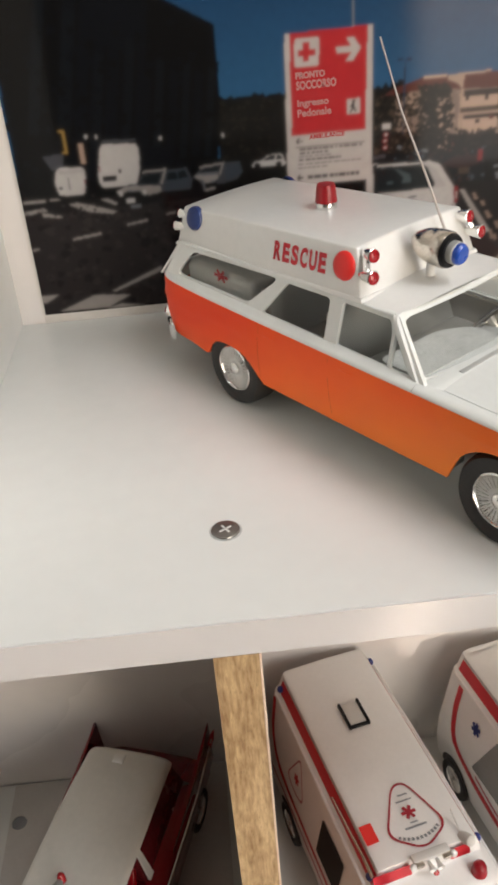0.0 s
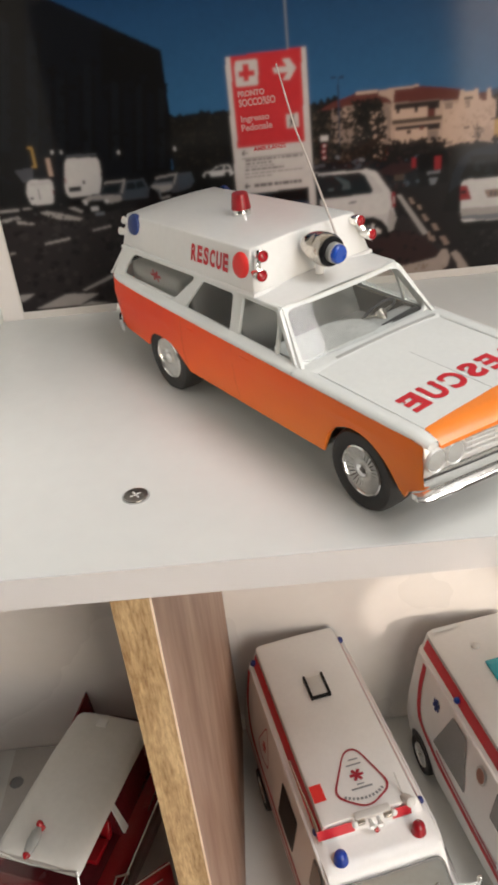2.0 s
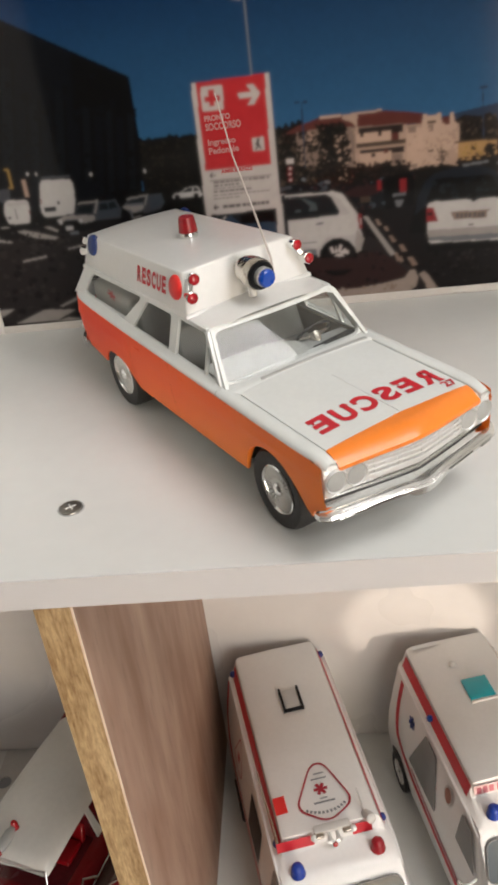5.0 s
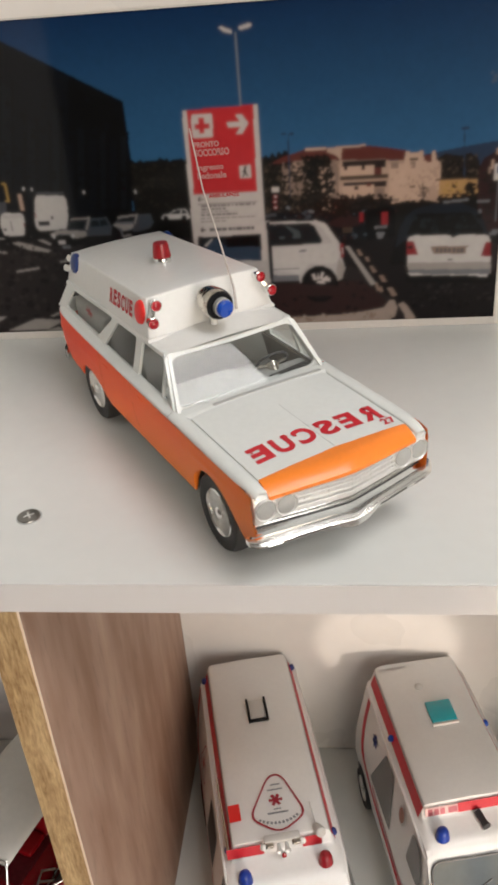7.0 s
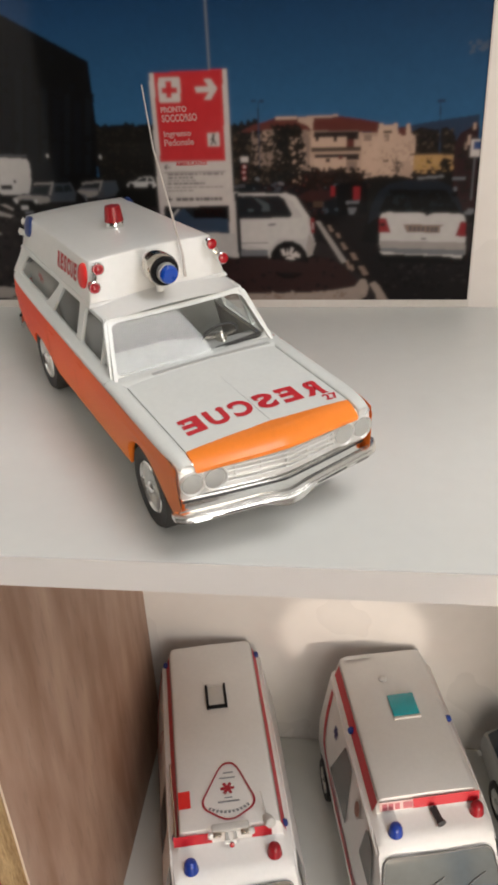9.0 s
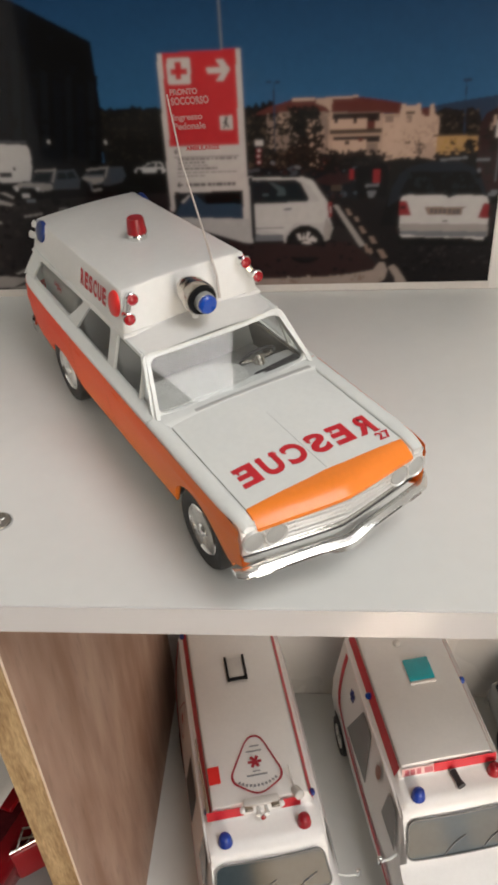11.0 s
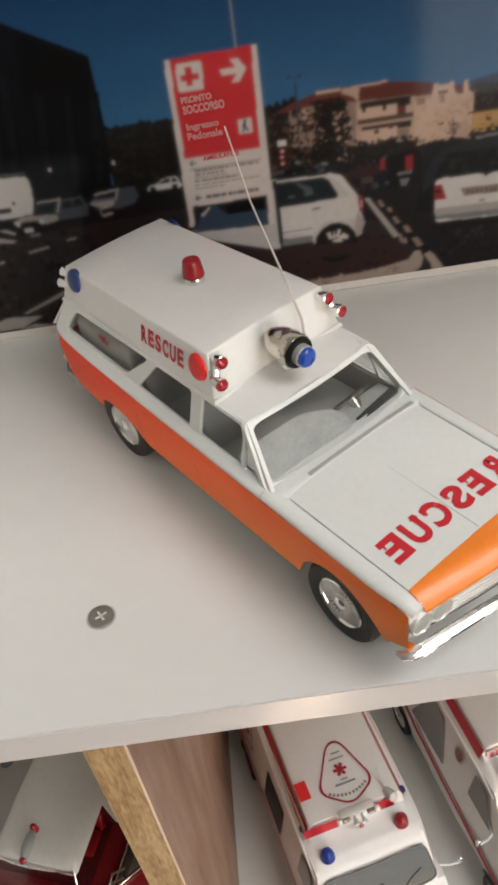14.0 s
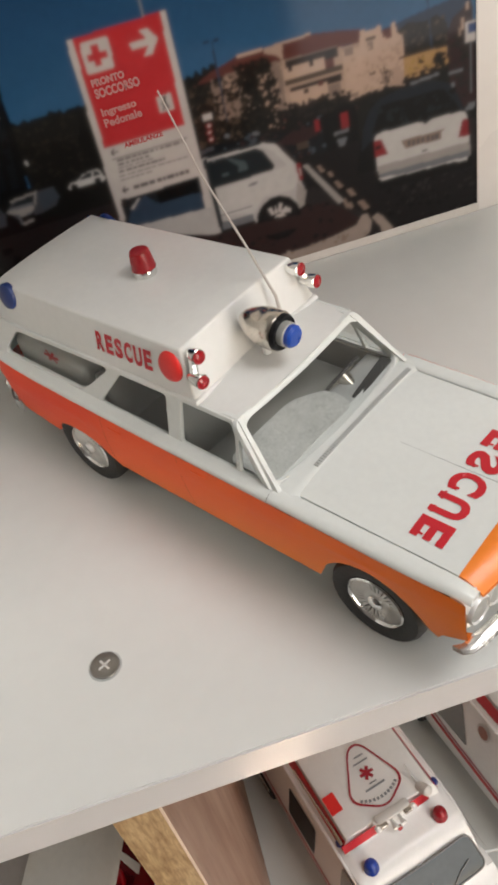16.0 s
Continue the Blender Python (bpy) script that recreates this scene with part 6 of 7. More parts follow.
for key, pts, at in sorted(shapes, key=lambda q: q[2]):
    px, pz = np.array([p[0] for p in pts]), np.array([p[1] for p in pts])
    i0, i1 = np.searchsorted(gx, px.min()), np.searchsorted(gx, px.max(), "right")
    j0, j1 = np.searchsorted(gz, pz.min()), np.searchsorted(gz, pz.max(), "right")
    if i1 <= i0 or j1 <= j0:
        continue
    xx, zz = np.meshgrid(gx[i0:i1], gz[j0:j1])
    inside = np.zeros(xx.shape, bool)
    for k in range(len(pts)):
        xa, za, xb, zb = px[k - 1], pz[k - 1], px[k], pz[k]
        if za != zb:
            inside ^= ((za > zz) != (zb > zz)) & (xx < (xb - xa) * (zz - za) / (zb - za) + xa)
    patch = sheet[j0:j1, i0:i1]
    patch[inside] = sky_tone[j0:j1, i0:i1][inside] if key == "sky" else INKS[key]


def soften(img, sigma):
    """Blurs the sheet by sigma cells along both of its sides."""
    reach = int(3 * sigma) + 1
    w = np.exp(-0.5 * (np.arange(-reach, reach + 1) / sigma) ** 2)
    w /= w.sum()
    for axis in (0, 1):
        pad = [(reach, reach) if k == axis else (0, 0) for k in range(3)]
        wide = np.pad(img, pad, mode="edge")
        img = sum(w[k] * np.take(wide, range(k, k + img.shape[axis]), axis) for k in range(2 * reach + 1))
    return img


rng = np.random.default_rng(5)
tones = soften(rng.normal(size=(lines, cols, 1)), 2.2) * 0.9 + soften(rng.normal(size=(lines, cols, 1)), 7.0) * 2.2
sheet = soften(sheet, 0.95) * 0.72 + soften(sheet, 2.4) * 0.28
sheet = np.clip(sheet * (1 + 0.13 * tones), 0, 1)
xx, zz = np.meshgrid(gx, gz)
co = np.stack([xx.ravel(), np.full(xx.size, -0.00036), zz.ravel()], 1)
ids = np.arange(xx.size).reshape(lines, cols)
quads = np.stack([ids[:-1, :-1].ravel(), ids[:-1, 1:].ravel(), ids[1:, 1:].ravel(), ids[1:, :-1].ravel()], 1)
pme = bpy.data.meshes.new("picture")
pme.from_pydata(co.tolist(), [], quads.tolist())
tint = pme.color_attributes.new("ink", "FLOAT_COLOR", "POINT")
tint.data.foreach_set("color", np.concatenate([sheet.reshape(-1, 3), np.ones((xx.size, 1))], 1).astype(np.float32).ravel())
GLOSSY_PRINT = material("glossy_print", (0.1, 0.1, 0.1, 1), 0.55, coat=0.26, vary=0, spec=0.06, bump=0.03, bump_scale=60)
ink_in = GLOSSY_PRINT.node_tree.nodes.new("ShaderNodeVertexColor")
ink_in.layer_name = "ink"
GLOSSY_PRINT.node_tree.links.new(ink_in.outputs["Color"], GLOSSY_PRINT.node_tree.nodes["Principled BSDF"].inputs["Base Color"])
pme.materials.append(GLOSSY_PRINT)
pic = new("picture", pme)
pic.parent = poster
tagged(pic, "printed view of a car park with a red sign")
Y_TEXT = -0.00040
LETTER = {k: material("print_" + k, (*INKS[k], 1), 0.55, coat=0.26, vary=0.08, grain=190, spec=0.15) for k in ("sign_pale", "sign_red")}
upright = lambda x, z: Matrix.Translation((x, Y_TEXT, z)) @ pose(0, 0, 0, 90, 0, 0)
for text, x, z, wide, high, bold, mat in (("PRONTO", 0.0424, 0.0978, 0.0124, 0.0024, 0.00020, "sign_pale"), ("SOCCORSO", 0.0426, 0.0939, 0.0169, 0.0032, 0.00020, "sign_pale"), ("Ingresso", 0.0427, 0.0870, 0.0134, 0.0027, 0.00014, "sign_pale"), ("Pedonale", 0.0426, 0.0830, 0.0146, 0.0030, 0.00014, "sign_pale"), ("AMBULANZE", 0.0475, 0.0731, 0.0153, 0.0019, 8e-05, "sign_red")):
    bm = lettering(text, high * 1.38, 0, bold, None, "LEFT")
    span = max(v.co.x for v in bm.verts)
    bmesh.ops.transform(bm, matrix=upright(x, z) @ pose(0, 0, 0, 0, 0, 1.5) @ Matrix.Diagonal((wide / span, 1, 1, 1)), verts=bm.verts)
    part("lettering", bm, LETTER[mat], pic, "printed word " + text, 0)


# ---------------------------------------------------------------- lower shelf: two model ambulances
VAN_SECTION = [(0.0, 0.0995), (0.0242, 0.0987), (0.0262, 0.0974), (0.0279, 0.0925), (0.0296, 0.0872), (0.0318, 0.0862), (0.0324, 0.0835), (0.0366, 0.062), (0.0398, 0.044), (0.0405, 0.028), (0.0390, 0.0135), (0.0, 0.0135)]
VAN_TALL = Matrix.Diagonal((1, 1, 0.976, 1))


def van_row(x, top, squeeze=1.0, drop=0.0):
    half = [(y * squeeze, min(z, top - 0.0012 * (y / 0.031) ** 2) + drop * (1 if z < 0.02 else 0)) for y, z in VAN_SECTION]
    return [(x, -y, z) for y, z in half] + [(x, y, z) for y, z in reversed(half[1:-1])]


def decal(bm_list, mat, root, name, label=""):
    bm = B()
    for b in bm_list:
        join(bm, b)
    return part(name, bm, mat, root, label, 0)


def flank(x, z, out=0.0003):
    """A point just outside the right flank of a van."""
    s = VAN_SECTION
    for (y0, z0), (y1, z1) in zip(s, s[1:]):
        if z1 <= z <= z0 and z0 > z1:
            t = (z0 - z) / (z0 - z1)
            return (x, -(y0 + (y1 - y0) * t) - out, z)
    return (x, -0.032, z)


def on_flank(pts, sy=-1, out=0.0003):
    bm = plate(pts, [], lambda u, v, d: flank(u, v, out), 0)
    if sy > 0:
        bmesh.ops.scale(bm, vec=(1, -1, 1), verts=bm.verts)
    return bm


def ribbon(path, w, n=30, out=0.0003):
    """A curved stripe on the flank along a path of (x, z)."""
    c = spline(path, n)
    rows = []
    for i, p in enumerate(c):
        d = (c[min(i + 1, n)] - c[max(i - 1, 0)]).normalized()
        q = Vector((-d.y, d.x)) * w / 2
        rows.append([flank(p.x + q.x, p.y + q.y, out), flank(p.x, p.y, out), flank(p.x - q.x, p.y - q.y, out)])
    return grid(rows)


def star(cx, cy, r, w, put):
    bm = B()
    for a in (90, 30, 150):
        c, s = math.cos(radians(a)), math.sin(radians(a))
        join(bm, plate(bar2(cx - r * c, cy - r * s, cx + r * c, cy + r * s, w), [], put, 0))
    return bm


def van_beacon(root, x, y, z, mat, label, r=0.0035, h=0.0072):
    m = Matrix.Translation((x, y, z))
    b = part("beacon", lathe([(0, 0), (r * 1.12, 0), (r * 1.12, h * 0.12), (r, h * 0.2), (r * 0.98, h * 0.62), (r * 0.8, h * 0.88), (r * 0.4, h), (0, h * 1.02)], 24, m), mat, root, label)
    return b


def build_van(name, m, label, rear):
    root = thing(name, m, label, "model ambulance", "ambulances on the lower shelf")
    rows = []
    for x, top, sq in ((rear, 0.093, 0.82), (rear + 0.0008, 0.0970, 0.91), (rear + 0.0022, 0.0990, 0.97), (rear + 0.006, 0.0993, 0.995), (rear + 0.010, 0.0995, 1.0), (-0.060, 0.0995, 1.0), (-0.004, 0.0995, 1.0), (-0.0005, 0.0990, 0.999), (0.0020, 0.0905, 0.998), (0.0040, 0.0892, 0.995), (0.0130, 0.0888, 0.985), (0.0185, 0.0868, 0.975), (0.0215, 0.0835, 0.97),
                       (0.0350, 0.0610, 0.985), (0.0400, 0.0560, 0.985), (0.0620, 0.0500, 0.96), (0.0680, 0.0450, 0.93), (0.0705, 0.0360, 0.90), (0.0700, 0.0200, 0.89)):
        rows.append(van_row(x, top, sq))
    part("body", loft(rows), VAN_WHITE, root, "white bodywork", 35)
    # raised roof plate edge, gutters
    for sy in (-1, 1):
        part("gutter", tube([(rear + 0.006, sy * 0.0318, 0.0858), (-0.05, sy * 0.0324, 0.0858), (0.008, sy * 0.0322, 0.0855), (0.020, sy * 0.0315, 0.0815)], 0.0009, 8), VAN_WHITE, root, "white roof gutter")
        bevel = on_flank([(rear + 0.006, 0.0973), (-0.003, 0.0973), (-0.003, 0.0960), (rear + 0.006, 0.0960)], sy)
        part("roof_edge", bevel, material("grey_white_edge", (0.5, 0.5, 0.485, 1), 0.4, vary=0.05), root, "greyish roof edge", 0)
        stripe = on_flank([(rear + 0.006, 0.0957), (-0.0005, 0.0957), (-0.0005, 0.0879), (rear + 0.006, 0.0879)], sy)
        part("stripe", stripe, RED_FLAT, root, "red stripe along the roof edge", 0)
    # windscreen and cab windows
    def shield(u, v, d):
        """u across, v from 0 above to 1 below."""
        return (0.0226 + 0.0124 * v + 0.0012 * (1 - (u / 0.031) ** 2) + d, u, 0.0818 - 0.0202 * v + 0.0006 + d * 0.6)

    def edged(loop, n=8):
        out = []
        for p, q in zip(loop, loop[1:] + loop[:1]):
            k = n if abs(p[0] - q[0]) > 0.01 else 1
            out += [(p[0] + (q[0] - p[0]) * i / k, p[1] + (q[1] - p[1]) * i / k) for i in range(k)]
        return out

    outline = [(u, v * 0.0235) for u, v in ((-0.0288, 0.02), (0.0288, 0.02), (0.0322, 1.0), (-0.0322, 1.0))]
    outline = edged([(u, v / 0.0235) for u, v in rounded(outline, 0.0055, 6)])
    scr = part("windscreen", plate(outline, [], shield, 0), SMOKE_WINDOW, root, "smoked windscreen", 60)
    ring_w = [shield(u, v, 0.0001) for u, v in outline]
    part("rubber_seal", tube(ring_w + ring_w[:1], 0.0005, 6), CABIN_GREY, scr, "dark rubber seal")
    for y in (-0.012, 0.010):
        part("wiper", tube([(0.0358, y, 0.0610), (0.0325, y + 0.007, 0.0668), (0.0305, y + 0.014, 0.0702)], 0.00035, 6), CABIN_GREY, scr)
    for sy in (-1, 1):
        part("cab_window", on_flank(rounded([(0.0035, 0.0600), (0.0035, 0.0805), (0.0160, 0.0800), (0.0285, 0.0610)], 0.002, 3), sy, 0.00045), GREY_WINDOW, root, "grey cab window", 0)
        arm = tube([(0.0290, sy * 0.0360, 0.060), (0.0315, sy * 0.0410, 0.0612), (0.0320, sy * 0.0455, 0.0618)], 0.0008, 8)
        mir = part("mirror_arm", arm, WHITE, root, "white mirror arm")
        part("mirror", box(0.0308, 0.0328, sy * 0.0465 - 0.0014, sy * 0.0465 + 0.0014, 0.0585, 0.0665, 0.0007), CHROME, mir, "chrome mirror head")
    for x in (rear + 0.0283 if rear > -0.12 else rear + 0.0452, 0.047):
        for sy in (-1, 1):
            arch = on_flank([(x + 0.0165 * math.cos(a), 0.0150 + 0.0165 * math.sin(a)) for a in np.linspace(0, math.pi, 17)], sy, 0.0004)
            part("wheel_arch", arch, GAP, root, "dark wheel arch", 0)
            build_wheel(root, x, sy * 0.0362, sy, 0.0140, 0.0105)
    for sy in (-1, 1):
        part("headlight", lathe([(0.0042, -0.002), (0.0044, 0.0006), (0.003, 0.0016), (0, 0.002)], 20, Matrix.Translation((0.0702, sy * 0.021, 0.036)) @ pose(0, 0, 0, 0, 90, 0)), SILVER, root)
    part("bumper", box(0.0690, 0.0740, -0.0300, 0.0300, 0.0165, 0.0245, 0.0018), GREY_PLASTIC, root, "grey bumper")
    return root


REAR1 = -0.1362
van1 = build_van("ambulance_van", pose(0.0754, 0.0714, DECK, 0, 0, -76.5) @ VAN_TALL, "white model ambulance van with red stripes and a rounded badge", REAR1)
roof_put = lambda u, v, d: (u, v, 0.1002 - 0.0006 * abs(v / 0.0225))
hatch = part("roof_hatch", box(-0.0960, -0.0805, -0.0045, 0.0053, 0.0990, 0.1010, 0.0006), CREAM, van1, "pale roof hatch")
for y in (-0.0052, 0.0060):
    part("hatch_rail", box(-0.0967, -0.0790, y - 0.0007, y + 0.0007, 0.0990, 0.1020, 0.0003), BLACK_GLOSS, hatch, "black hatch rail")
part("hatch_rail", box(-0.0808, -0.0792, -0.0050, 0.0058, 0.0992, 0.1012, 0.0003), BLACK_GLOSS, hatch)
# badge: a rounded triangle with a star and bars of print
tri_out = rounded([(-0.0392, -0.0012), (-0.0130, -0.0158), (-0.0010, 0.0000), (-0.0110, 0.0168), (-0.0392, 0.0066)], 0.0068, 10)
tri_in = [(-0.0190 + (x + 0.0190) * 0.935, 0.0010 + (y - 0.0010) * 0.915) for x, y in tri_out]
badge = part("badge", plate(tri_out, [tri_in], roof_put, 0), BADGE_RED, van1, "red outline of a rounded triangular badge", 0)
part("badge_star", star(-0.0223, 0.0008, 0.0038, 0.0017, roof_put), BADGE_RED, badge, "red six-armed star", 0)
bars = []
for x, y0, y1, w in ((-0.0322, -0.0006, 0.0048, 0.0009), (-0.0290, -0.0030, 0.0056, 0.0009), (-0.0165, -0.0012, 0.0030, 0.0008), (-0.0142, -0.0050, 0.0066, 0.0011)):
    bars.append(plate(bar2(x, y0, x, y1, w), [], roof_put, 0))
for k in range(11):
    a = radians(-34 + 6.8 * k)
    bars.append(plate(bar2(-0.0262 + 0.0175 * math.cos(a), 0.0006 + 0.0175 * math.sin(a), -0.0262 + 0.0191 * math.cos(a), 0.0006 + 0.0191 * math.sin(a), 0.0013), [], roof_put, 0))
decal(bars, GREY_PRINT, badge, "badge_print", "grey bars of print")
part("square_sticker", plate([(-0.0234, -0.0262), (-0.0128, -0.0262), (-0.0128, -0.0197), (-0.0234, -0.0197)], [], lambda u, v, d: (u, v, 0.1004 if v > -0.0225 else 0.1000), 0), RED_BRIGHT, van1, "bright red square sticker", 0)
for y0, y1 in ((-0.0300, -0.0100), (0.0110, 0.0215)):
    part("front_stripe", grid([[(0.0014, y, 0.0975), (0.0030, y, 0.0915)] for y in np.linspace(y0, y1, 5)]), RED_FLAT, van1, "red stripe across the roof front", 0)
bar_ = part("light_bar", box(-0.0010, 0.0040, -0.0098, 0.0100, 0.0990, 0.1020, 0.0012), CREAM, van1, "cream and chrome roof light bar")
for y in (-0.0075, 0.0078):
    part("bar_lamp", box(0.0026, 0.0062, y - 0.0028, y + 0.0028, 0.0988, 0.1012, 0.0008), DARK_CHROME, bar_, "brownish chrome lamp")
    part("end_lamp", lathe([(0.0016, -0.001), (0.0018, 0.001), (0.0011, 0.0018), (0, 0.002)], 18, Matrix.Translation((0.0046, y * 1.38, 0.0998)) @ pose(0, 0, 0, 0, 60, 0)), SILVER, bar_)
for y in (-0.0022, 0.0022):
    part("horn", lathe([(0, -0.003), (0.0009, -0.0025), (0.0011, 0.001), (0.0019, 0.0032), (0.0016, 0.0030), (0, 0.001)], 16, Matrix.Translation((0.0056, y, 0.0992)) @ pose(0, 0, 0, 0, 95, 0)), SILVER, bar_, "silver horn")
part("siren_button", lathe([(0.0014, 0), (0.0014, 0.0012), (0, 0.0018)], 14, Matrix.Translation((0.0075, 0.0, 0.0950)) @ pose(0, 0, 0, 0, 70, 0)), RED_LENS, bar_, "dull red button")
van_beacon(van1, 0.0142, -0.0220, 0.0880, VAN_BLUE, "blue beacon")
van_beacon(van1, 0.0115, 0.0215, 0.0880, VAN_RED, "red beacon")
part("spotlight", lathe([(0, -0.005), (0.0020, -0.0045), (0.0028, -0.001), (0.0028, 0.003), (0.0018, 0.004), (0, 0.0042)], 20, Matrix.Translation((0.0005, 0.0205, 0.1000)) @ pose(0, 0, 0, 0, 65, 15)), CREAM, van1, "cream spotlight")
part("whip_aerial", tube([(-0.004, 0.0195, 0.099), (-0.012, 0.018, 0.108)], 0.0004, 6), CREAM, van1)
for x, y in ((REAR1 + 0.008, -0.0292), (-0.0035, -0.0288), (REAR1 + 0.008, 0.0292), (-0.0035, 0.0288)):
    part("corner_lamp", lathe([(0.0021, -0.001), (0.0022, 0.001), (0.0014, 0.002), (0, 0.0022)], 16, Matrix.Translation((x, y, 0.0905)) @ pose(0, 0, 0, 75 if y < 0 else -75, 0, 0)), NAVY, van1, "dark blue corner lamp")
part("side_horn", tube([(-0.048, -0.0298, 0.0930), (-0.030, -0.0296, 0.0938), (-0.012, -0.0288, 0.0945), (-0.004, -0.0288, 0.0940), (-0.001, -0.0288, 0.0938)], [0.0006, 0.0007, 0.0008, 0.0012, 0.0011], 12), DARK_CHROME, van1, "dull chrome side aerial")
decal([ribbon([(REAR1 + 0.006, 0.083), (REAR1 + 0.012, 0.060), (REAR1 + 0.030, 0.046), (-0.06, 0.042), (0.03, 0.041)], 0.0042)], RED_FLAT, van1, "side_stripe", "red curved stripe")
decal([ribbon([(REAR1 + 0.010, 0.034), (-0.06, 0.033), (0.05, 0.032)], 0.0022)], PINK_PRINT, van1, "side_stripe", "thin faded stripe")
part("side_window", on_flank(rounded([(-0.050, 0.048), (-0.050, 0.0735), (-0.022, 0.0735), (-0.022, 0.048)], 0.0015, 3), -1, 0.0005), BLACK_GLOSS, van1, "black side window", 0)
side_tri = rounded([(-0.085, 0.081), (-0.072, 0.055), (-0.085, 0.052), (-0.098, 0.055)], 0.006, 6)
side_in = [(-0.085 + (x + 0.085) * 0.9, 0.064 + (z - 0.064) * 0.9) for x, z in side_tri]
part("side_badge", plate(side_tri, [side_in], lambda u, v, d: flank(u, v, 0.0005), 0), PINK_PRINT, van1, "faded red badge outline", 0)
part("side_star", star(-0.085, 0.063, 0.0036, 0.0018, lambda u, v, d: flank(u, v, 0.0005)), RED_FLAT, van1, "red star", 0)

REAR2 = -0.1068
van2 = build_van("ambulance_van", pose(0.1783, 0.1000, DECK, 0, 0, -76.9) @ VAN_TALL, "white model ambulance van with a teal roof light", REAR2)
pad = part("roof_light", box(-0.0680, -0.0516, -0.0045, 0.0113, 0.0990, 0.1012, 0.0008), TEAL, van2, "teal roof light")
part("light_lip", box(-0.0517, -0.0498, -0.0046, 0.0115, 0.0990, 0.1008, 0.0005), CREAM, pad, "white lip")
part("roof_knob", lathe([(0.0026, 0), (0.0026, 0.0012), (0.0016, 0.0022), (0, 0.0024)], 20, Matrix.Translation((-0.0820, -0.0035, 0.0990))), CREAM, van2, "small white roof knob")
# bright reflection at the roof's rear edge, painted as a whiter strip
part("rear_streak", plate([(REAR2 + 0.003, -0.0232), (REAR2 + 0.0062, -0.0232), (REAR2 + 0.0062, -0.006), (REAR2 + 0.003, -0.006)], [], lambda u, v, d: (u, v, 0.1000), 0), material("streak_white", (0.78, 0.78, 0.77, 1), 0.4, vary=0), van2, "bright streak painted at the roof's rear edge", 0)
part("front_stripe", grid([[(0.0014, y, 0.0975), (0.0030, y, 0.0915)] for y in np.linspace(-0.0080, 0.0285, 5)]), RED_FLAT, van2, "red stripe across the roof front", 0)
part("front_label", grid([[(0.0014, y, 0.0970), (0.0030, y, 0.0920)] for y in np.linspace(-0.0265, -0.0082, 5)]), material("pale_pink_label", S(226, 188, 184), 0.4, vary=0.08, grain=200), van2, "faded pink label", 0)
decal([grid([[(0.0019, y, 0.0962), (0.0031, y, 0.0926)] for y in np.linspace(y0, y0 + 0.0026, 2)]) for y0 in (-0.0250, -0.0215, -0.0180, -0.0135, -0.0110)], PINK_PRINT, van2, "label_print", "faded bars of print")
van_beacon(van2, 0.0138, -0.0205, 0.0880, VAN_BLUE, "blue beacon")
van_beacon(van2, 0.0075, 0.0255, 0.0880, VAN_RED, "red beacon")
part("roof_horn", tube([(0.0045, 0.0022, 0.0920), (0.0110, 0.0036, 0.0912), (0.0140, 0.0042, 0.0910)], [0.0020, 0.0018, 0.0026], 14), DARK, van2, "black roof horn")
part("corner_lamp", lathe([(0.0021, -0.001), (0.0022, 0.001), (0.0014, 0.002), (0, 0.0022)], 16, Matrix.Translation((-0.0535, -0.0292, 0.0905)) @ pose(0, 0, 0, 75, 0, 0)), BLUE_LENS, van2, "blue side lamp")
part("corner_lamp", lathe([(0.0021, -0.001), (0.0022, 0.001), (0.0014, 0.002), (0, 0.0022)], 16, Matrix.Translation((-0.0535, 0.0292, 0.0905)) @ pose(0, 0, 0, -75, 0, 0)), BLUE_LENS, van2, "blue side lamp")
decal([ribbon([(-0.0915, 0.083), (-0.0905, 0.064), (-0.0840, 0.046), (-0.066, 0.0385), (-0.040, 0.0345), (0.045, 0.031)], 0.0048)], RED_FLAT, van2, "side_stripe", "red curved stripe")
decal([ribbon([(-0.058, 0.0430), (-0.03, 0.0395), (0.045, 0.0365)], 0.0020)], PINK_PRINT, van2, "side_stripe", "thin faded stripe")
part("side_star", star(-0.0690, 0.0710, 0.0044, 0.0024, lambda u, v, d: flank(u, v, 0.0005)), NAVY, van2, "blue six-armed star", 0)
part("side_window", on_flank(rounded([(-0.0630, 0.0460), (-0.0500, 0.0810), (-0.0330, 0.0810), (-0.0215, 0.0480)], 0.002, 3), -1, 0.0005), GREY_WINDOW, van2, "grey side window", 0)
ring_c = [(-0.0125 + 0.0052 * math.cos(a), 0.0745 + 0.0062 * math.sin(a)) for a in np.linspace(0, 2 * math.pi, 29)[:-1]]
part("roundel", on_flank(ring_c, -1, 0.0007), CREAM, van2, "cream ring of a roundel", 0)
part("roundel", on_flank([(-0.0125 + (x + 0.0125) * 0.76, 0.0745 + (z - 0.0745) * 0.76) for x, z in ring_c], -1, 0.0009), AMBER, van2, "brown roundel", 0)

# ---------------------------------------------------------------- lower shelf: red and white finned ambulance
CAD = pose(-0.0935, 0.1265, DECK + 0.0012, 0, 0, -108.9) @ Matrix.Diagonal((1, 1, 0.91, 1))
cad = thing("finned_ambulance", CAD, "deep red model ambulance with tail fins and a white roof", "model car")
cr = []
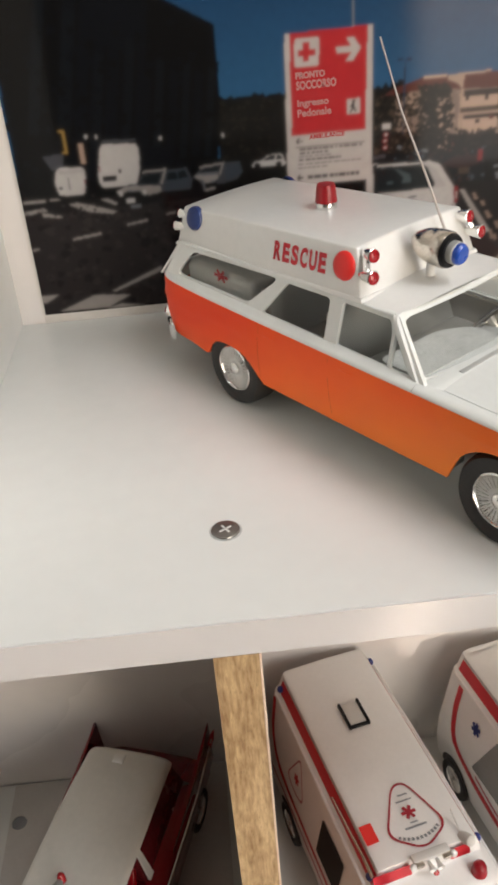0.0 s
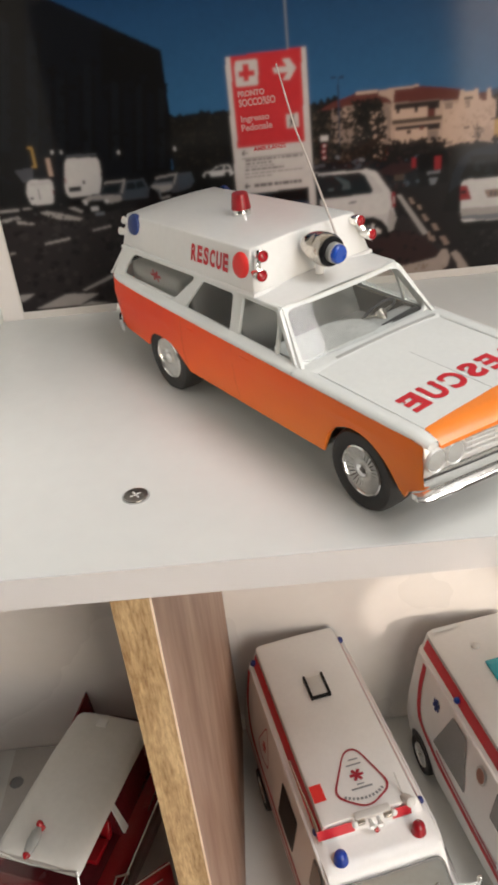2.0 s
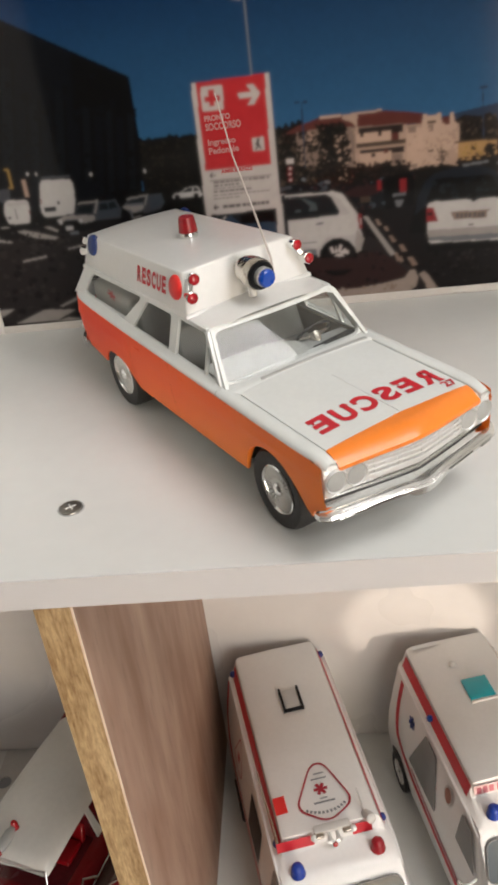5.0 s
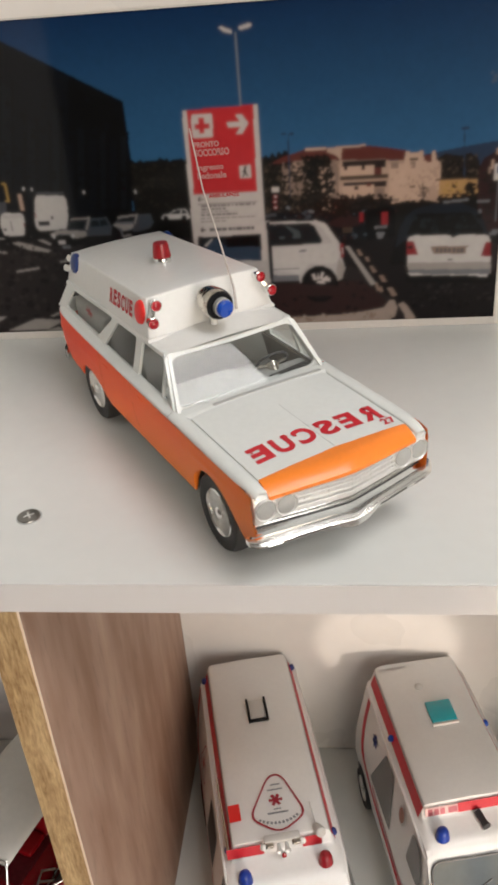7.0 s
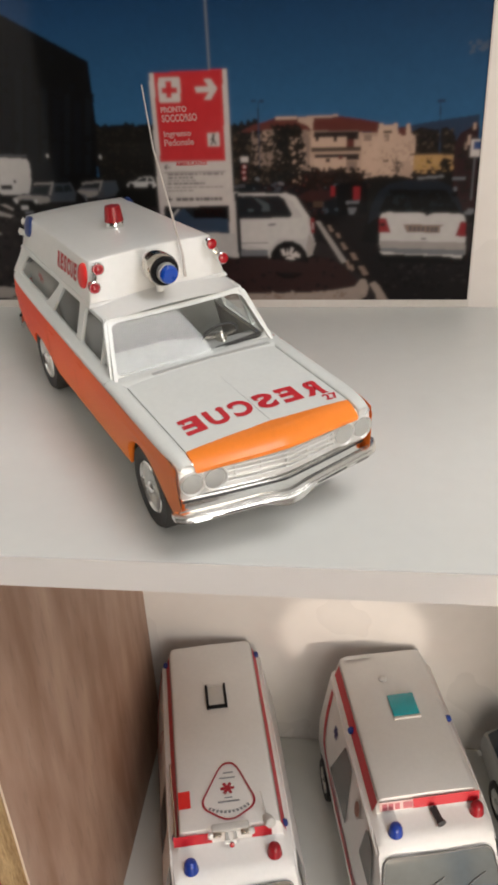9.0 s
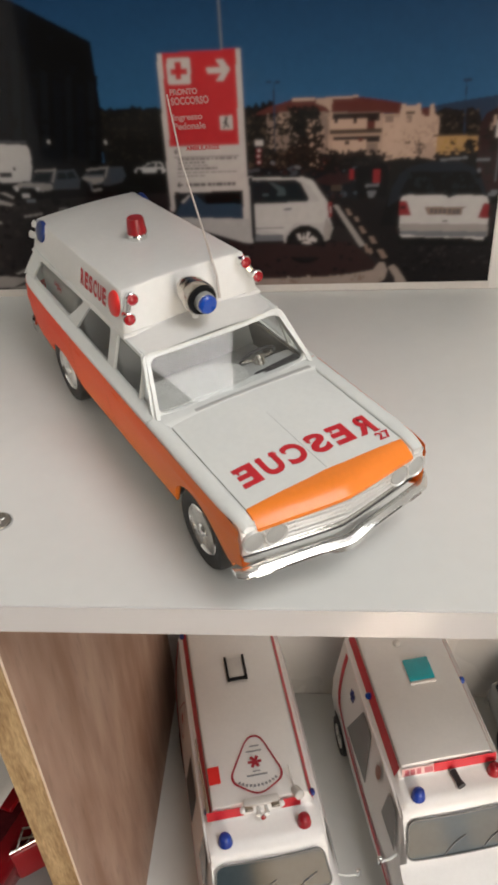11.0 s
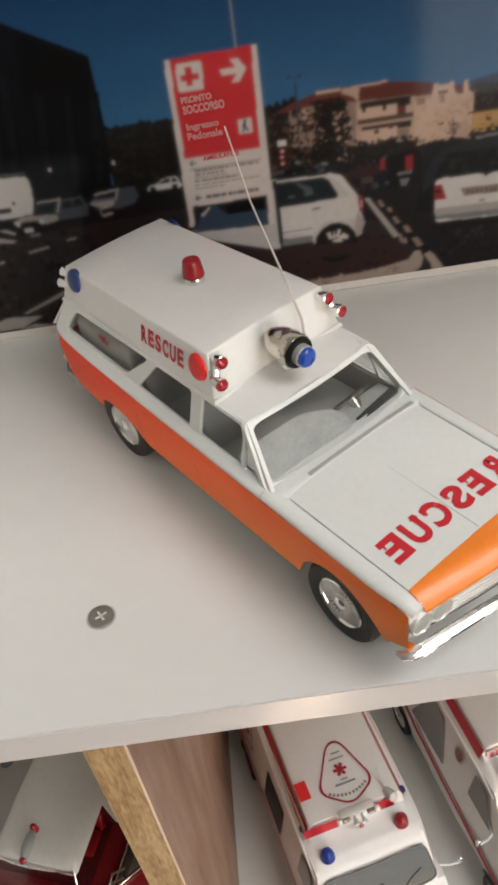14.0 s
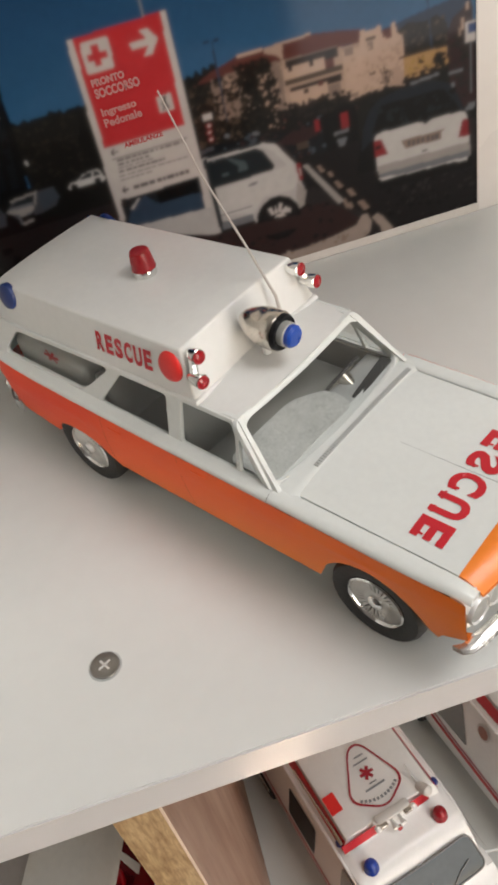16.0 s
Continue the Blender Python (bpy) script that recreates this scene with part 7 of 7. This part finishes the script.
for x, w, top, bot in ((-0.084, 0.0335, 0.024, 0.018), (-0.082, 0.0365, 0.027, 0.014), (-0.062, 0.0385, 0.033, 0.012), (-0.048, 0.0392, 0.046, 0.011), (0.0, 0.0400, 0.046, 0.011), (0.050, 0.0400, 0.046, 0.011), (0.095, 0.0392, 0.044, 0.012), (0.120, 0.0380, 0.041, 0.014), (0.126, 0.0345, 0.036, 0.018)):
    half = [(0, top + 0.001), (w * 0.62, top + 0.0006), (w * 0.86, top - 0.001), (w * 0.97, top - 0.005), (w, top - 0.012), (w * 0.98, bot + 0.004), (w * 0.9, bot), (0, bot)]
    cr.append([(x, -y, z) for y, z in half] + [(x, y, z) for y, z in reversed(half[1:-1])])
part("body", loft(cr), MAROON, cad, "glossy deep red body", 40)
for sy in (-1, 1):
    fin = []
    for x, z, t in ((-0.088, 0.0600, 0.0006), (-0.084, 0.0580, 0.0012), (-0.070, 0.0530, 0.0020), (-0.045, 0.0480, 0.0030), (-0.010, 0.0445, 0.0040)):
        fin.append([(x, sy * (0.0355 - t), 0.026), (x, sy * (0.0368 - t * 0.5), z), (x, sy * (0.0368 + t * 0.3), z - 0.001), (x + 0.002, sy * 0.0385, 0.026)])
    part("tail_fin", loft(fin), MAROON, cad, "pointed red tail fin", 30)
    part("fin_trim", tube([(-0.086, sy * 0.0385, 0.046), (-0.05, sy * 0.0400, 0.040), (0.05, sy * 0.0405, 0.036)], 0.0006, 6), CHROME, cad)
    part("tail_lamp", lathe([(0.0024, -0.002), (0.0022, 0.004), (0.0004, 0.011), (0, 0.0112)], 16, Matrix.Translation((-0.0835, sy * 0.0375, 0.044)) @ pose(0, 0, 0, 0, -90, 0)), RED_LENS, cad)
roof_rows = []
for x, w, z in ((-0.0525, 0.0246, 0.0690), (-0.0518, 0.0256, 0.0708), (-0.0490, 0.0263, 0.0722), (-0.020, 0.0268, 0.0742), (0.015, 0.0272, 0.0745), (0.041, 0.0272, 0.0735), (0.0475, 0.0268, 0.0722), (0.0495, 0.0258, 0.0708)):
    half = [(0, z), (w * 0.6, z - 0.0006), (w * 0.88, z - 0.0020), (w * 0.98, z - 0.0042), (w, z - 0.0062), (w * 0.97, z - 0.0070), (0, z - 0.0070)]
    roof_rows.append([(x, -y, q) for y, q in half] + [(x, y, q) for y, q in reversed(half[1:-1])])
part("roof", loft(roof_rows), CAD_ROOF, cad, "white roof", 50)
part("window_band", hexa([(-0.054, -0.0310, 0.0455), (0.012, -0.0310, 0.0455), (0.012, 0.0310, 0.0455), (-0.054, 0.0310, 0.0455), (-0.0500, -0.0250, 0.0672), (0.010, -0.0255, 0.0672), (0.010, 0.0255, 0.0672), (-0.0500, 0.0250, 0.0672)], 0.001), INNER_RED, cad, "window band over the dark red interior")
for sy in (-1, 1):
    for x, dx in ((0.006, 0.0),):
        part("pillar", hexa([(x + dx - 0.0015, sy * 0.0315 - 0.0006, 0.0458), (x + dx + 0.0035, sy * 0.0315 - 0.0006, 0.0458), (x + dx + 0.0035, sy * 0.0315 + 0.0006, 0.0458), (x + dx - 0.0015, sy * 0.0315 + 0.0006, 0.0458), (x - 0.0015, sy * 0.0258 - 0.0006, 0.0675), (x + 0.002, sy * 0.0258 - 0.0006, 0.0675), (x + 0.002, sy * 0.0258 + 0.0006, 0.0675), (x - 0.0015, sy * 0.0258 + 0.0006, 0.0675)]), ROOF_WHITE if x < 0.04 else CHROME, cad)
    part("windscreen_pillar", tube([(0.0485, sy * 0.0252, 0.0690), (0.0560, sy * 0.0290, 0.0575), (0.0600, sy * 0.0312, 0.0468)], 0.0005, 8), BUMPER, cad, "chrome windscreen pillar")
rim_c = [(0.0490, -0.0250, 0.0690), (0.0512, -0.012, 0.0698), (0.0518, 0.0, 0.0700), (0.0512, 0.012, 0.0698), (0.0490, 0.0250, 0.0690), (0.0550, 0.0290, 0.0570), (0.0600, 0.0305, 0.0475), (0.0640, 0.0200, 0.0468), (0.0655, 0.0, 0.0470), (0.0640, -0.0200, 0.0468), (0.0600, -0.0305, 0.0475), (0.0550, -0.0290, 0.0570), (0.0490, -0.0250, 0.0690)]
part("windscreen_trim", tube(rim_c, 0.0007, 8), CHROME, cad, "chrome windscreen trim")
wscr = part("windscreen", grid([[(0.0490 + (0.0110 + 0.0030 * (1 - v * v)) * t + 0.0024 * (1 - v * v), v * (0.0248 + 0.0058 * t), 0.0690 - 0.0218 * t + 0.001 * (1 - v * v)) for v in np.linspace(-1, 1, 15)] for t in np.linspace(0, 1, 7)]), CLEAR, cad, "clear curved windscreen", 60)
wscr.visible_shadow = False
part("dashboard", box(0.0500, 0.0590, -0.028, 0.028, 0.0445, 0.0490, 0.0015), MAROON, cad, "red dashboard top")
part("cab_floor", box(0.012, 0.050, -0.0300, 0.0300, 0.0462, 0.0472), INNER_RED, cad, "dark red cab interior")
for y in (-0.014, 0.0165):
    seat = part("seat_back", hexa([(0.0125, y - 0.0095, 0.0465), (0.0175, y - 0.0095, 0.0465), (0.0175, y + 0.0095, 0.0465), (0.0125, y + 0.0095, 0.0465), (0.0090, y - 0.0085, 0.0585), (0.0125, y - 0.0085, 0.0585), (0.0125, y + 0.0085, 0.0585), (0.0090, y + 0.0085, 0.0585)], 0.0015, 3), CAB_RED, cad, "red seat back")
    part("seat_base", box(0.0175, 0.0330, y - 0.0095, y + 0.0095, 0.0468, 0.0510, 0.0015, 3), CAB_RED, seat)
# front door swung open on the side of the divider
hinge = Matrix.Translation((0.0535, 0.0385, 0.0)) @ pose(0, 0, 0, 0, 0, 142)
door = part("door", join(box(0.0, 0.0430, -0.0020, 0.0022, 0.0140, 0.0450, 0.0016, 3), box(0.0020, 0.0410, 0.0020, 0.0030, 0.0200, 0.0400, 0.0006)), CAB_RED, cad, "open red front door")
door.matrix_local = hinge
frame_v = tube([(0.0040, 0, 0.0440), (0.0085, 0, 0.0560), (0.0120, 0, 0.0640), (0.0190, 0, 0.0600), (0.0165, 0, 0.0500), (0.0085, 0, 0.0550)], 0.0008, 6)
part("vent_frame", frame_v, CHROME, door, "chrome vent window frame")
part("door_trim", tube([(0.0, 0.0, 0.0452), (0.0215, 0.0, 0.0454), (0.0425, 0.0, 0.0452)], 0.0005, 6), CHROME, door, "chrome door trim")
part("door_handle", box(0.0290, 0.0360, -0.0034, -0.0020, 0.0390, 0.0402, 0.0004), CHROME, door)
# flat pale block near the roof's rear; no fitting is known there
part("roof_knob", box(-0.0470, -0.0410, -0.0072, -0.0004, 0.0722, 0.0738, 0.0006), ROOF_WHITE, cad, "small pale block on the roof")
rb = Matrix.Translation((0.0325, -0.0050, 0.0738))
part("roof_lamp", lathe([(0, -0.0005), (0.0025, -0.0005), (0.0022, 0.0020), (0.0020, 0.0050), (0.0012, 0.0064), (0, 0.0066)], 20, rb), RED_LENS, cad, "red roof lamp")
sl = part("siren", tube([(0.0345, -0.0048, 0.0768), (0.0375, -0.0045, 0.0768), (0.0430, -0.0041, 0.0768), (0.0480, -0.0037, 0.0766), (0.0500, -0.0035, 0.0765)], [0.0016, 0.0030, 0.0034, 0.0026, 0.0016], 18), SEAT_WHITE, cad, "white spindle-shaped siren")
part("siren_tip", lathe([(0.0018, 0), (0.0024, 0.0008), (0.0020, 0.002), (0.0006, 0.0034), (0, 0.0036)], 16, Matrix.Translation((0.0496, -0.0035, 0.0765)) @ pose(0, 0, 0, 0, 90, 0)), RED_LENS, sl, "red tip")
for x in (-0.055, 0.075):
    for sy in (-1, 1):
        build_wheel(cad, x, sy * 0.0335, sy, 0.0140, 0.0100)
part("bumper", tube([(0.118, -0.038, 0.020), (0.128, -0.025, 0.020), (0.131, 0, 0.020), (0.128, 0.025, 0.020), (0.118, 0.038, 0.020)], 0.0026, 10), CHROME, cad, "chrome bumper")

# card plate under the finned ambulance, with two round holes
cp = thing("card_plate", pose(-0.0930, 0.1070, DECK), "white card base plate with round holes", "base plate")
holes = [[(cx + 0.0050 * math.cos(a), cy + 0.0050 * math.sin(a)) for a in np.linspace(0, 2 * math.pi, 25)[:-1]] for cx, cy in ((-0.0646, 0.0745), (-0.0560, 0.0270))]
part("plate", plate([(-0.0710, -0.100), (0.0700, -0.100), (0.0700, 0.1025), (-0.0710, 0.1025)], holes, lambda u, v, d: (u, v, 0.0002 + d), 0.0009), CARD, cp, "white card", 30)
for cx, cy in ((-0.0646, 0.0745), (-0.0560, 0.0270)):
    part("hole_bottom", lathe([(0.0049, 0.00015), (0, 0.00015)], 20, Matrix.Translation((cx, cy, 0.0001))), GREY_PRINT, cp, "grey hole", 0)

# ---------------------------------------------------------------- lower shelf: pale model car beside the second van
side_car = thing("estate_car", pose(0.2765, 0.1165, DECK, 0, 0, -78), "pale grey model estate car with chrome trim", "model car")
sc = []
for x, w, top, bot in ((-0.094, 0.0310, 0.030, 0.014), (-0.091, 0.0335, 0.034, 0.011), (-0.060, 0.0350, 0.036, 0.009), (0.0, 0.0355, 0.036, 0.009), (0.060, 0.0350, 0.035, 0.009), (0.088, 0.0335, 0.032, 0.011), (0.092, 0.0310, 0.027, 0.014)):
    half = [(0, top), (w * 0.8, top - 0.0004), (w * 0.95, top - 0.003), (w, top - 0.010), (w * 0.98, bot + 0.003), (w * 0.9, bot), (0, bot)]
    sc.append([(x, -y, z) for y, z in half] + [(x, y, z) for y, z in reversed(half[1:-1])])
part("body", loft(sc), GREY_PLASTIC, side_car, "pale grey body", 40)
part("cabin", hexa([(-0.088, -0.0325, 0.0345), (0.036, -0.0325, 0.0345), (0.036, 0.0325, 0.0345), (-0.088, 0.0325, 0.0345), (-0.078, -0.0262, 0.0520), (0.012, -0.0262, 0.0520), (0.012, 0.0262, 0.0520), (-0.078, 0.0262, 0.0520)], 0.002, 3), SMOKE_WINDOW, side_car, "dark window band")
part("roof", box(-0.080, 0.014, -0.0272, 0.0272, 0.0515, 0.0545, 0.0014, 3), ROOF_WHITE, side_car, "white roof")
for sx, x in ((-1, -0.0945), (1, 0.0925)):
    part("bumper", tube([(x - sx * 0.006, -0.0345, 0.0150), (x, -0.0290, 0.0150), (x + sx * 0.001, 0.0, 0.0150), (x, 0.0290, 0.0150), (x - sx * 0.006, 0.0345, 0.0150)], 0.0022, 10), CHROME, side_car, "chrome bumper")
for sy in (-1, 1):
    part("tail_lamp", lathe([(0.0030, -0.002), (0.0032, 0.001), (0.0022, 0.0022), (0, 0.0026)], 18, Matrix.Translation((-0.0940, sy * 0.0265, 0.0250)) @ pose(0, 0, 0, 0, -90, 0)), CHROME, side_car, "chrome tail lamp")
    for x in (-0.052, 0.056):
        build_wheel(side_car, x, sy * 0.0312, sy, 0.0132, 0.0100)
